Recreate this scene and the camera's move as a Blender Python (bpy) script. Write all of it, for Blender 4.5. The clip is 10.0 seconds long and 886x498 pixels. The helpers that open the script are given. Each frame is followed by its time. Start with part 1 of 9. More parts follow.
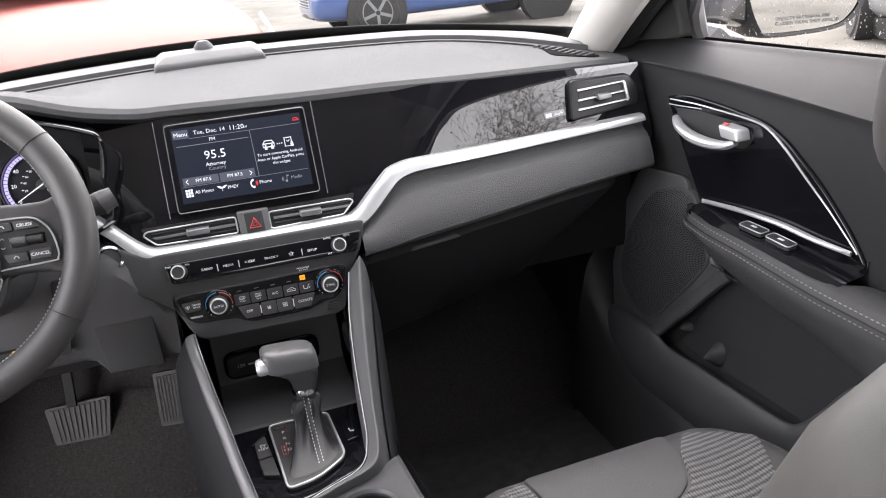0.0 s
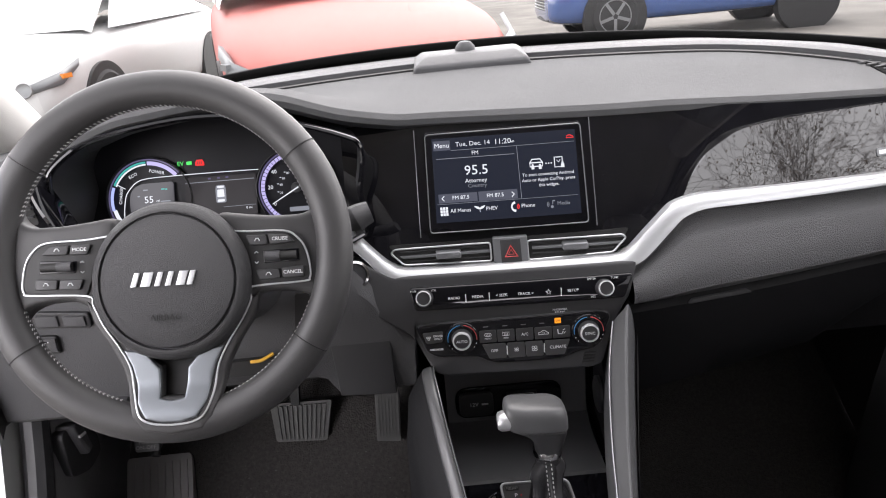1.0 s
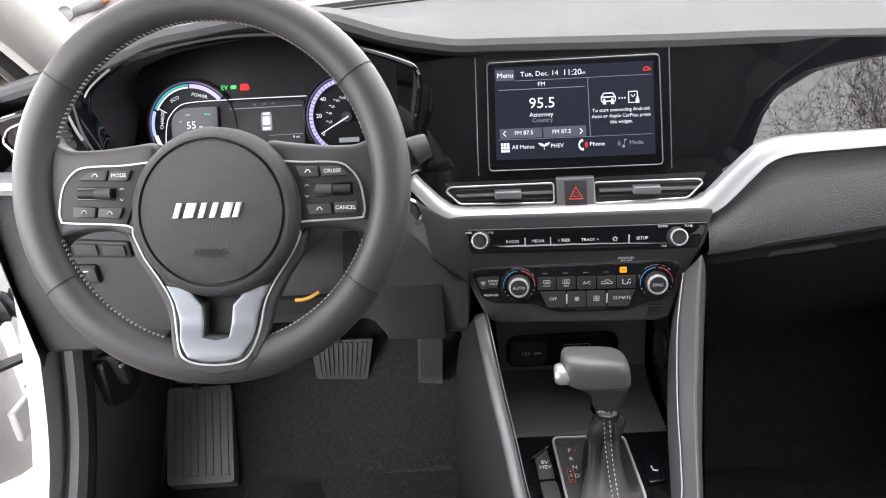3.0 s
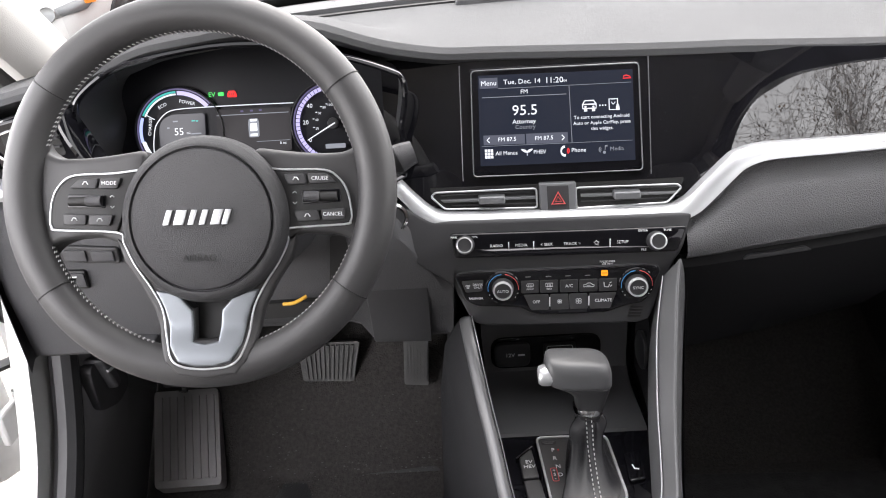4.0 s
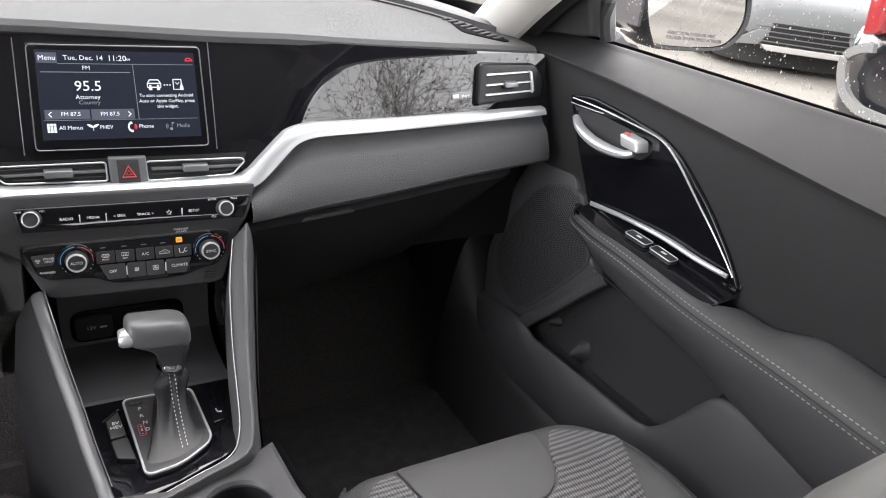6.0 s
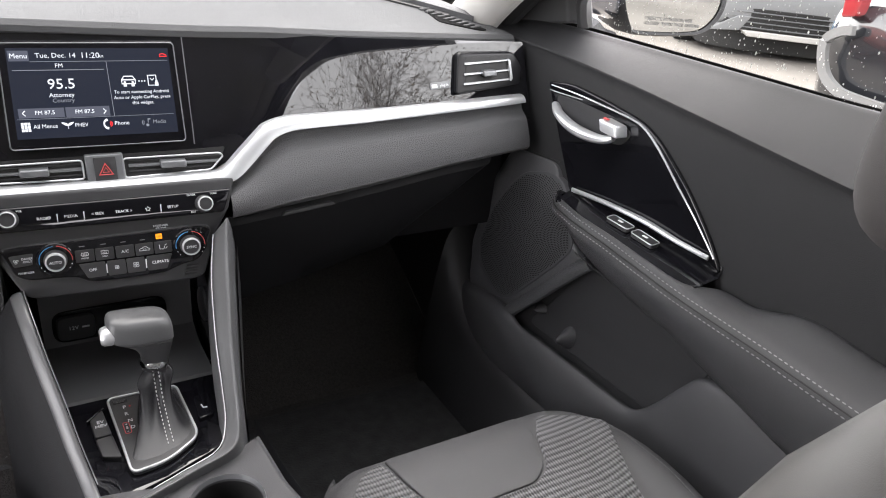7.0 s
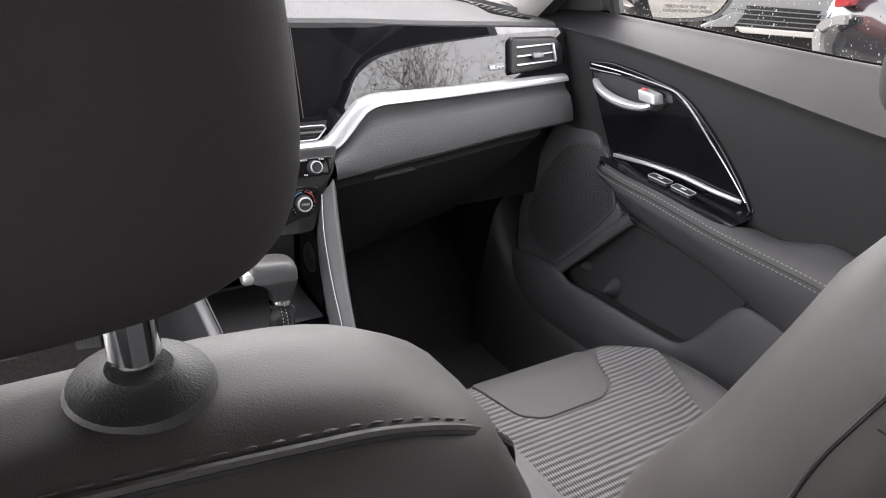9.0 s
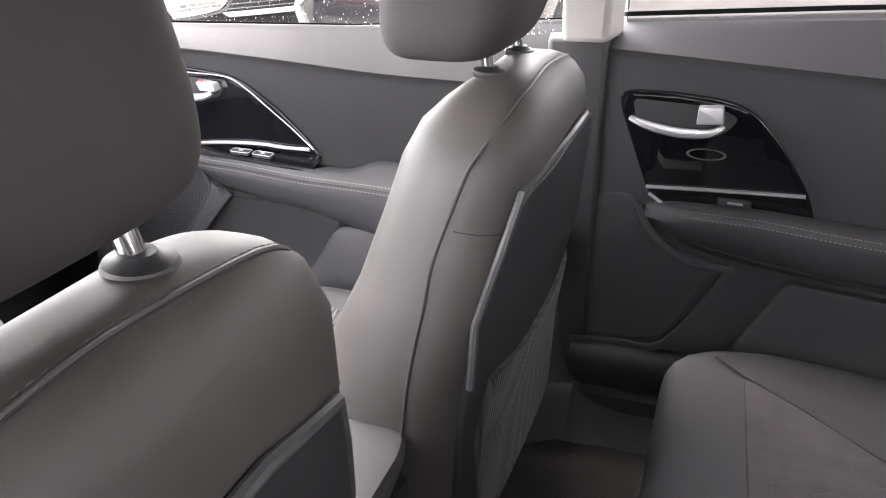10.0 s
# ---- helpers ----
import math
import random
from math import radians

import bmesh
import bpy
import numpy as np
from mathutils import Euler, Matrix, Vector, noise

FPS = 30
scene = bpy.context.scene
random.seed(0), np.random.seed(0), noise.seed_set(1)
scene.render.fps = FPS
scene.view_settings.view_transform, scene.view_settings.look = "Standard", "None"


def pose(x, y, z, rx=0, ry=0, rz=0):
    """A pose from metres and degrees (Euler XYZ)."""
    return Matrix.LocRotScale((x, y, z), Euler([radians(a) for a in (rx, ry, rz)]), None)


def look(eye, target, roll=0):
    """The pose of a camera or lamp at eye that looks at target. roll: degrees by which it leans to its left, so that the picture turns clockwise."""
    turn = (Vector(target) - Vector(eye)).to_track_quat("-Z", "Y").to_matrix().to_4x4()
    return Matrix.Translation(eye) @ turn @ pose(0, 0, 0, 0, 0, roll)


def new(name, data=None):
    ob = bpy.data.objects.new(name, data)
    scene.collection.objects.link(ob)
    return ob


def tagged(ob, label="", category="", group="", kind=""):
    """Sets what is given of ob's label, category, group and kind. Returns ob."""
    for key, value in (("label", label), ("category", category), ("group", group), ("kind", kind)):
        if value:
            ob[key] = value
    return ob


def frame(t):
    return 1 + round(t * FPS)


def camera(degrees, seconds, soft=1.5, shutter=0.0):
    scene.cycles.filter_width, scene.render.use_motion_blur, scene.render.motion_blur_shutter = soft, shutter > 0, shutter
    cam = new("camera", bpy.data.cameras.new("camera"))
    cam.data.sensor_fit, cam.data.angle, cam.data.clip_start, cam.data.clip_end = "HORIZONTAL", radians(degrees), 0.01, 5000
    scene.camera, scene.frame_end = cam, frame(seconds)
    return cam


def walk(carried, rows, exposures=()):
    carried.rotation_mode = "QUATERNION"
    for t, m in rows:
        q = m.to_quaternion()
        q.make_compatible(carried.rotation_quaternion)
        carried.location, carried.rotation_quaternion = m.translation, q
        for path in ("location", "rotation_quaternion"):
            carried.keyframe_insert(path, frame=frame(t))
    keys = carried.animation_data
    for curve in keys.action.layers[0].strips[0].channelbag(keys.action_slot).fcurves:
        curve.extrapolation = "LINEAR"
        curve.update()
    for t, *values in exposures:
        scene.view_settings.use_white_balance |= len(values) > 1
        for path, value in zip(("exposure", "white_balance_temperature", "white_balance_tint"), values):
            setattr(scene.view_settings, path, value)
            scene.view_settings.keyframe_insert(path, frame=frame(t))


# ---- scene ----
from mathutils.geometry import tessellate_polygon

cam = camera(62.0, 10.0, 1.05)
PATH = [
    (0, (-0.0450, 0.0047, 1.2781), (0.5050, 1.7631, 0.5000), -5.28),
    (0.5, (-0.0590, 0.0949, 1.2865), (0.1870, 1.9389, 0.5524), -4.74),
    (1, (-0.0920, 0.1737, 1.2709), (-0.0750, 2.0372, 0.5448), -5.15),
    (1.5, (-0.1130, 0.2184, 1.2545), (-0.2190, 2.0563, 0.4730), -5.33),
    (2, (-0.1210, 0.2379, 1.2486), (-0.2180, 2.0493, 0.4063), -4.51),
    (2.5, (-0.1200, 0.2330, 1.2501), (-0.2100, 2.0306, 0.3779), -4.39),
    (4, (-0.1180, 0.2171, 1.2617), (-0.1660, 2.0165, 0.3900), -4.06),
    (4.5, (-0.1210, 0.1897, 1.2804), (0.1180, 1.9681, 0.3970), -0.32),
    (5, (-0.1160, 0.1563, 1.2987), (0.4670, 1.8547, 0.4179), 4.11),
    (5.5, (-0.1080, 0.1253, 1.2997), (0.7450, 1.7076, 0.4230), 7.19),
    (6, (-0.1040, 0.0996, 1.2941), (0.8411, 1.6227, 0.4070), 7.42),
    (7.5, (-0.0950, 0.0820, 1.2888), (0.8658, 1.5874, 0.3885), 5.79),
    (8, (-0.1160, 0.0522, 1.2816), (0.8309, 1.5704, 0.3880), 5.13),
    (8.5, (-0.1740, 0.0112, 1.2624), (0.7608, 1.5470, 0.3864), 4.77),
    (9, (-0.2920, -0.0139, 1.2729), (0.6826, 1.5011, 0.4040), 3.89),
    (9.2, (-0.3330, -0.0314, 1.2997), (0.7198, 1.4297, 0.4298), 2.65),
    (9.5, (-0.4050, -0.0423, 1.3017), (0.8979, 1.2196, 0.4590), -0.37),
    (9.7, (-0.4660, -0.0627, 1.3087), (0.9952, 1.0039, 0.4560), -1.71),
    (9.8, (-0.4880, -0.0748, 1.3089), (1.0609, 0.8619, 0.4583), -1.72),
    (9.9, (-0.5130, -0.0894, 1.3133), (1.1094, 0.7041, 0.4541), -1.64),
    (10, (-0.5400, -0.1053, 1.3149), (1.1392, 0.5519, 0.4498), -1.41),
]
EXPOSE = [(0, 1.5, 6700, 16), (0.5, 1.0, 6700, 18), (1, 1.08, 6700, 17), (2, 1.43, 6700, 15), (4, 1.45, 6700, 15), (5, 1.32, 6700, 13), (6, 1.42, 6700, 13), (7.5, 1.5, 6700, 15), (9, 1.5, 6700, 16), (9.5, 2.15, 6700, 17), (10, 2.55, 6700, 18)]
walk(cam, [(t, look(eye, target, roll)) for t, eye, target, roll in PATH], EXPOSE)

# world: an overcast winter sky and a weak, very wide sun
world = bpy.data.worlds.new("sky")
scene.world = world
world.use_nodes = True
wn, wl = world.node_tree.nodes, world.node_tree.links
sky = wn.new("ShaderNodeTexSky")
sky.sky_type = "NISHITA"
sky.sun_disc = False
sky.sun_elevation, sky.sun_rotation = radians(55), radians(20)
grey = wn.new("ShaderNodeHueSaturation")
grey.inputs["Saturation"].default_value = 0.12
wl.new(sky.outputs[0], grey.inputs["Color"])
wl.new(grey.outputs[0], wn["Background"].inputs["Color"])
wn["Background"].inputs["Strength"].default_value = 1.0
sun = new("sun", bpy.data.lights.new("sun", "SUN"))
sun.data.energy, sun.data.angle, sun.data.color = 1.2, radians(50), (1.0, 0.97, 0.93)
sun.matrix_world = look((0, 0, 10), (-1.96, -5.39, 10 - 8.2))


# ---- materials ----
def shader(name, colour, rough=0.5, metal=0.0, grain=0.0, size=400.0, stain=0.08, stain_size=6.0, spread=0.0, coat=0.0, spec=0.5, emit=None, emit_strength=1.0):
    """A surface with a stain-scale and a grain-scale variation and a fine bump."""
    m = bpy.data.materials.new(name)
    m.use_nodes = True
    n, l = m.node_tree.nodes, m.node_tree.links
    b = n["Principled BSDF"]
    b.inputs["Metallic"].default_value = metal
    b.inputs["Coat Weight"].default_value = coat
    b.inputs["Coat Roughness"].default_value = 0.03
    b.inputs["Specular IOR Level"].default_value = spec
    pos = n.new("ShaderNodeTexCoord")
    big = n.new("ShaderNodeTexNoise")
    big.inputs["Scale"].default_value, big.inputs["Detail"].default_value = stain_size, 6
    l.new(pos.outputs["Object"], big.inputs["Vector"])
    ramp = n.new("ShaderNodeMapRange")
    ramp.inputs["From Min"].default_value, ramp.inputs["From Max"].default_value = 0.3, 0.7
    ramp.inputs["To Min"].default_value, ramp.inputs["To Max"].default_value = 1 - stain, 1 + stain
    l.new(big.outputs["Fac"], ramp.inputs["Value"])
    mul = n.new("ShaderNodeMix")
    mul.data_type, mul.blend_type = "RGBA", "MULTIPLY"
    mul.inputs[0].default_value = 1.0
    mul.inputs[6].default_value = (*colour, 1)
    l.new(ramp.outputs[0], mul.inputs[7])
    l.new(mul.outputs[2], b.inputs["Base Color"])
    rr = n.new("ShaderNodeMapRange")
    rr.inputs["From Min"].default_value, rr.inputs["From Max"].default_value = 0.3, 0.7
    rr.inputs["To Min"].default_value, rr.inputs["To Max"].default_value = max(0.0, rough - spread), min(1.0, rough + spread)
    l.new(big.outputs["Fac"], rr.inputs["Value"])
    l.new(rr.outputs[0], b.inputs["Roughness"])
    if grain:
        fine = n.new("ShaderNodeTexNoise")
        fine.inputs["Scale"].default_value, fine.inputs["Detail"].default_value = size, 2
        l.new(pos.outputs["Object"], fine.inputs["Vector"])
        bump = n.new("ShaderNodeBump")
        bump.inputs["Strength"].default_value, bump.inputs["Distance"].default_value = grain, 0.002
        l.new(fine.outputs["Fac"], bump.inputs["Height"])
        l.new(bump.outputs[0], b.inputs["Normal"])
    if emit:
        b.inputs["Emission Color"].default_value = (*emit, 1)
        b.inputs["Emission Strength"].default_value = emit_strength
    return m


def weave(name, colour, rough, scale, strength, turn=0.0, thread=0.35):
    """A woven or knitted cloth: ribs in relief, darker in the valleys between the threads."""
    m = shader(name, colour, rough, stain=0.1, stain_size=14)
    n, l = m.node_tree.nodes, m.node_tree.links
    b = n["Principled BSDF"]
    b.inputs["Sheen Weight"].default_value = 0.15
    pos = n.new("ShaderNodeTexCoord")
    mp = n.new("ShaderNodeMapping")
    mp.inputs["Rotation"].default_value = (0, 0, turn)
    l.new(pos.outputs["Object"], mp.inputs["Vector"])
    heights = []
    for axis, sc in (("Y", scale), ("X", scale * 2.2)):
        wv = n.new("ShaderNodeTexWave")
        wv.wave_type, wv.bands_direction = "BANDS", axis
        wv.inputs["Scale"].default_value, wv.inputs["Distortion"].default_value = sc, 0.6
        wv.inputs["Detail"].default_value, wv.inputs["Detail Scale"].default_value = 1, 3
        l.new(mp.outputs[0], wv.inputs["Vector"])
        heights.append(wv)
    mix = n.new("ShaderNodeMix")
    mix.inputs[0].default_value = thread
    l.new(heights[0].outputs["Fac"], mix.inputs[2])
    l.new(heights[1].outputs["Fac"], mix.inputs[3])
    bump = n.new("ShaderNodeBump")
    bump.inputs["Strength"].default_value, bump.inputs["Distance"].default_value = strength, 0.003
    l.new(mix.outputs[0], bump.inputs["Height"])
    l.new(bump.outputs[0], b.inputs["Normal"])
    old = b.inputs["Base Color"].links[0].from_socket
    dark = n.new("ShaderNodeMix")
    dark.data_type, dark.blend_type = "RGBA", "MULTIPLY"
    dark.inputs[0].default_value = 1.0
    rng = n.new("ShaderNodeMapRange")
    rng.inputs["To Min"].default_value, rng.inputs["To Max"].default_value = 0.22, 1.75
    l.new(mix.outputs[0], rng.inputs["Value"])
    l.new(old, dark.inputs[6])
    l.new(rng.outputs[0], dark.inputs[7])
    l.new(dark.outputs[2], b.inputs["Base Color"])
    return m


def glow(name, colour, strength):
    m = bpy.data.materials.new(name)
    m.use_nodes = True
    b = m.node_tree.nodes["Principled BSDF"]
    b.inputs["Base Color"].default_value = (0.01, 0.01, 0.01, 1)
    b.inputs["Roughness"].default_value = 0.15
    b.inputs["Specular IOR Level"].default_value = 0.15
    b.inputs["Emission Color"].default_value = (*colour, 1)
    b.inputs["Emission Strength"].default_value = strength * 0.55
    return m


def clear(name, tint=(1, 1, 1), rough=0.0):
    """Thin car glass: sees through and mirrors a little."""
    m = bpy.data.materials.new(name)
    m.use_nodes = True
    n, l = m.node_tree.nodes, m.node_tree.links
    tr = n.new("ShaderNodeBsdfTransparent")
    tr.inputs[0].default_value = (*tint, 1)
    gl = n.new("ShaderNodeBsdfGlossy")
    gl.inputs["Roughness"].default_value = rough
    fr = n.new("ShaderNodeLayerWeight")
    fr.inputs["Blend"].default_value = 0.5
    pw = n.new("ShaderNodeMath")
    pw.operation, pw.inputs[1].default_value = "POWER", 5.0
    sc = n.new("ShaderNodeMath")
    sc.operation, sc.inputs[1].default_value, sc.inputs[2].default_value = "MULTIPLY_ADD", 0.7, 0.05
    l.new(fr.outputs["Facing"], pw.inputs[0])
    l.new(pw.outputs[0], sc.inputs[0])
    mx = n.new("ShaderNodeMixShader")
    l.new(sc.outputs[0], mx.inputs[0])
    l.new(tr.outputs[0], mx.inputs[1])
    l.new(gl.outputs[0], mx.inputs[2])
    l.new(mx.outputs[0], n["Material Output"].inputs["Surface"])
    return m


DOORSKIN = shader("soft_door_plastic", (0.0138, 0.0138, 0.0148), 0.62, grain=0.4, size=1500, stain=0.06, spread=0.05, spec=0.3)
# DOORSKIN's plastic again, lightened in place of light missing at the rear.
LIFTED_REARSKIN = shader("lifted_rear_plastic", (0.043, 0.043, 0.045), 0.6, grain=0.4, size=1500, stain=0.06, spread=0.05, spec=0.3)
DOORPAD = shader("door_leatherette", (0.036, 0.036, 0.038), 0.45, grain=0.5, size=1500, stain=0.06, spread=0.05)
DOORLOW = shader("hard_door_plastic", (0.047, 0.047, 0.050), 0.5, grain=0.3, size=1400, stain=0.08, spread=0.06)
KNEE = shader("knee_plastic", (0.045, 0.045, 0.048), 0.55, grain=0.6, size=1300, stain=0.06, spread=0.05)
STACK = shader("stack_plastic", (0.021, 0.021, 0.0225), 0.45, grain=0.2, size=1500, stain=0.06, spread=0.05)
SOFT = shader("soft_dash_plastic", (0.056, 0.057, 0.059), 0.78, grain=0.8, size=1300, stain=0.06, spread=0.05, spec=0.3)
LEATHER_GRAIN = shader("grained_dash_skin", (0.064, 0.064, 0.067), 0.5, grain=0.9, size=650, stain=0.05, spread=0.05)
HARD = shader("hard_grey_plastic", (0.038, 0.038, 0.041), 0.5, grain=0.6, size=1400, stain=0.06, spread=0.06)
NEARBLACK = shader("near_black_plastic", (0.009, 0.009, 0.010), 0.6, grain=0.3, size=1200, stain=0.08, spec=0.2)
DARK = shader("dark_plastic", (0.022, 0.022, 0.0235), 0.5, grain=0.2, size=1200, stain=0.08)
PIANO = shader("piano_black", (0.004, 0.004, 0.005), 0.03, stain=0.3, stain_size=30, spread=0.015, spec=0.4)
FASCIA = shader("fascia_lacquer", (0.004, 0.004, 0.005), 0.02, stain=0.3, stain_size=30, spread=0.01, spec=0.9)
MATTE = shader("matte_black", (0.004, 0.004, 0.004), 0.95, spec=0.03)
BLACK = shader("black_recess", (0.006, 0.006, 0.006), 0.6)
SILVER = shader("satin_silver", (0.50, 0.51, 0.52), 0.33, metal=0.65, grain=0.05, size=2500, stain=0.03, spread=0.04)
BRIGHT = shader("bright_trim", (0.62, 0.63, 0.64), 0.26, metal=0.4, stain=0.03)
DOORINSERT = shader("dark_door_cloth", (0.033, 0.033, 0.035), 0.75, grain=0.8, size=1100, stain=0.12, stain_size=12, spread=0.05, spec=0.3)
CHROME = shader("chrome", (0.75, 0.76, 0.78), 0.09, metal=1.0, stain=0.03)
SATIN = shader("satin_grey_trim", (0.075, 0.076, 0.078), 0.36, metal=0.15, grain=0.05, size=2000, stain=0.04, spread=0.04)
GUN = shader("gunmetal_trim", (0.16, 0.165, 0.17), 0.35, metal=0.6, stain=0.05)
WHEEL = shader("wheel_leather", (0.030, 0.0295, 0.030), 0.50, grain=0.12, size=1900, stain=0.05, spread=0.05)
PADSKIN = shader("airbag_cover", (0.024, 0.024, 0.026), 0.46, grain=0.7, size=1900, stain=0.04)
SEAT = shader("seat_leatherette", (0.056, 0.056, 0.058), 0.5, grain=0.5, size=1300, stain=0.08, stain_size=9, spread=0.05)
# Warm tint stands in for the warm cast of light on the seat backs.
SEATBACK = shader("seatback_leatherette", (0.046, 0.043, 0.040), 0.52, grain=0.16, size=1500, stain=0.14, stain_size=11, spread=0.05)
# SEATBACK's leatherette again, darkened in place of shade on the headrests.
HEADSHADE = shader("shaded_headrest_skin", (0.038, 0.0352, 0.0348), 0.7, grain=0.15, size=2200, stain=0.14, stain_size=11, spread=0.05, spec=0.3)
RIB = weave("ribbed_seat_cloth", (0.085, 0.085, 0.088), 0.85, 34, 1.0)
THREAD = shader("grey_thread", (0.38, 0.378, 0.375), 0.8)
DOORTHREAD = shader("dark_grey_thread", (0.20, 0.20, 0.20), 0.8)
CARPET = shader("black_carpet", (0.042, 0.039, 0.037), 0.95, grain=1.0, size=420, stain=0.3, stain_size=190)
MAT = shader("carpet_mat", (0.044, 0.040, 0.038), 0.95, grain=1.0, size=300, stain=0.3, stain_size=160)
# Darker copy of MAT, in place of the passenger side's dimmer light.
PASSENGER_MAT = shader("dimmed_mat", (0.036, 0.036, 0.037), 0.95, grain=1.0, size=300, stain=0.25, stain_size=40)
PEDAL = shader("pedal_rubber", (0.085, 0.083, 0.082), 0.6, grain=0.2, size=900)
# Footrest rubber, lightened in place of light the footwell doesn't get.
LIFTED_RUBBER = shader("lifted_rubber", (0.40, 0.39, 0.385), 0.6, grain=0.2, size=900)
BOOT = shader("boot_leather", (0.017, 0.017, 0.019), 0.27, grain=0.25, size=1300, stain=0.08)
LINER = shader("pillar_cloth", (0.40, 0.39, 0.37), 0.9, grain=0.3, size=900, stain=0.03)
WHITE = shader("white_car_paint", (0.42, 0.425, 0.42), 0.45, coat=0.15, stain=0.03)
# Same paint as WHITE, lightened in place of light the jamb lacks.
LIFTED_WHITE = shader("lifted_white_paint", (0.60, 0.60, 0.59), 0.4, stain=0.1, stain_size=20)
RED = shader("red_car_paint", (0.40, 0.115, 0.098), 0.6, coat=0.0, stain=0.03)
BLUE = shader("blue_car_paint", (0.045, 0.09, 0.24), 0.25, coat=1.0, stain=0.04)
GREYPAINT = shader("silver_car_paint", (0.16, 0.164, 0.168), 0.5, coat=0.1, stain=0.03)
BLACKPAINT = shader("black_car_paint", (0.012, 0.013, 0.016), 0.2, coat=1.0, stain=0.05)
ASPHALT = shader("worn_asphalt", (0.16, 0.149, 0.136), 0.95, grain=1.0, size=160, stain=0.3, stain_size=0.8, spread=0.05, spec=0.06)
LENS = shader("lamp_lens", (0.13, 0.135, 0.14), 0.35, coat=0.0, metal=0.2)
TAIL = shader("tail_lamp", (0.24, 0.022, 0.026), 0.1, coat=1.0)
AMBERLENS = shader("amber_lens", (0.7, 0.22, 0.02), 0.1, coat=1.0)
TYRE = shader("tyre_rubber", (0.02, 0.02, 0.02), 0.85, grain=0.4, size=200)
# Front tints dim the bright view outside; these panes cast no shade.
GLASS = clear("window_glass", (0.44, 0.45, 0.44))
SIDEGLASS = clear("side_window_glass", (0.62, 0.625, 0.605))
# Rear tints are set to hold back light from behind the seats.
TAILGLASS = clear("tailgate_glass", (0.03, 0.03, 0.03))
PRIVACY = clear("privacy_glass", (0.20, 0.20, 0.20))
TINT = shader("dark_car_window", (0.015, 0.017, 0.018), 0.05, coat=1.0)
MIRROR = shader("mirror_glass", (0.55, 0.56, 0.56), 0.01, metal=1.0, stain=0.0)
DISPLAY = glow("lit_display", (0.010, 0.0145, 0.030), 0.75)
CLUSTER = shader("cluster_glass", (0.011, 0.011, 0.014), 0.4, stain=0.1, spec=0.2)
LIT = glow("lit_white", (0.85, 0.92, 1.0), 0.9)
LITDIM = glow("lit_grey", (0.30, 0.33, 0.38), 0.75)
LITBLUE = glow("lit_pale_blue", (0.45, 0.55, 1.0), 0.9)
LITTEAL = glow("lit_teal", (0.05, 0.45, 0.42), 0.9)
LITGREEN = glow("lit_green", (0.05, 0.9, 0.15), 0.9)
LITRED = glow("lit_red", (0.9, 0.04, 0.04), 0.9)
LITAMBER = glow("lit_amber", (1.0, 0.35, 0.02), 1.0)
PRINT = shader("printed_white", (0.66, 0.67, 0.68), 0.6)
PRINTDIM = shader("printed_dim", (0.12, 0.12, 0.12), 0.6)
REDPRINT = shader("red_print", (0.70, 0.09, 0.09), 0.5)
BLUEPRINT = shader("blue_print", (0.05, 0.25, 0.55), 0.5)
YELLOW = shader("yellow_strap", (0.55, 0.30, 0.03), 0.7)
BARK = shader("bark", (0.09, 0.07, 0.05), 0.9, stain=0.3, stain_size=5)
LEAF = shader("dry_leaf", (0.12, 0.07, 0.03), 0.8, stain=0.4, stain_size=3)


# ---- building helpers ----
def part(name, bm, mat, parent=None, label="", smooth=True, soften=0.0, segments=2, sub=0, angle=35):
    """Links a bmesh as ONE mesh object, under a thing or a part if given."""
    bmesh.ops.recalc_face_normals(bm, faces=bm.faces)
    me = bpy.data.meshes.new(name)
    bm.to_mesh(me)
    bm.free()
    me.materials.append(mat)
    if smooth:
        me.polygons.foreach_set("use_smooth", [True] * len(me.polygons))
        if not sub:
            me.set_sharp_from_angle(angle=radians(angle))
    ob = new(name, me)
    if parent is not None:
        ob.parent = parent
        if parent.type == "EMPTY":
            ob.matrix_parent_inverse = parent.matrix_basis.inverted()
    if label:
        ob["label"] = label
    if soften:
        bv = ob.modifiers.new("soft_edges", "BEVEL")
        bv.width, bv.segments, bv.limit_method, bv.angle_limit = soften, segments, "ANGLE", radians(30)
    if sub:
        sb = ob.modifiers.new("smooth", "SUBSURF")
        sb.levels = sb.render_levels = sub
    return ob


def thing(name, at, label, category, group="", kind=""):
    ob = new(name)
    ob.empty_display_size = 0.05
    ob.location = at
    bpy_m = Matrix.Translation(at)
    ob.matrix_basis = bpy_m
    return tagged(ob, label, category, group, kind)


def loft(sections, ring=False, cap=False, bm=None):
    """Quads between sections of equal length; ring closes each section, cap closes both ends."""
    bm = bm or bmesh.new()
    rows = [[bm.verts.new(p) for p in s] for s in sections]
    k = len(rows[0])
    for a, b in zip(rows, rows[1:]):
        for i in range(k if ring else k - 1):
            j = (i + 1) % k
            bm.faces.new((a[i], a[j], b[j], b[i]))
    if cap:
        bm.faces.new(rows[0])
        bm.faces.new(rows[-1][::-1])
    return bm


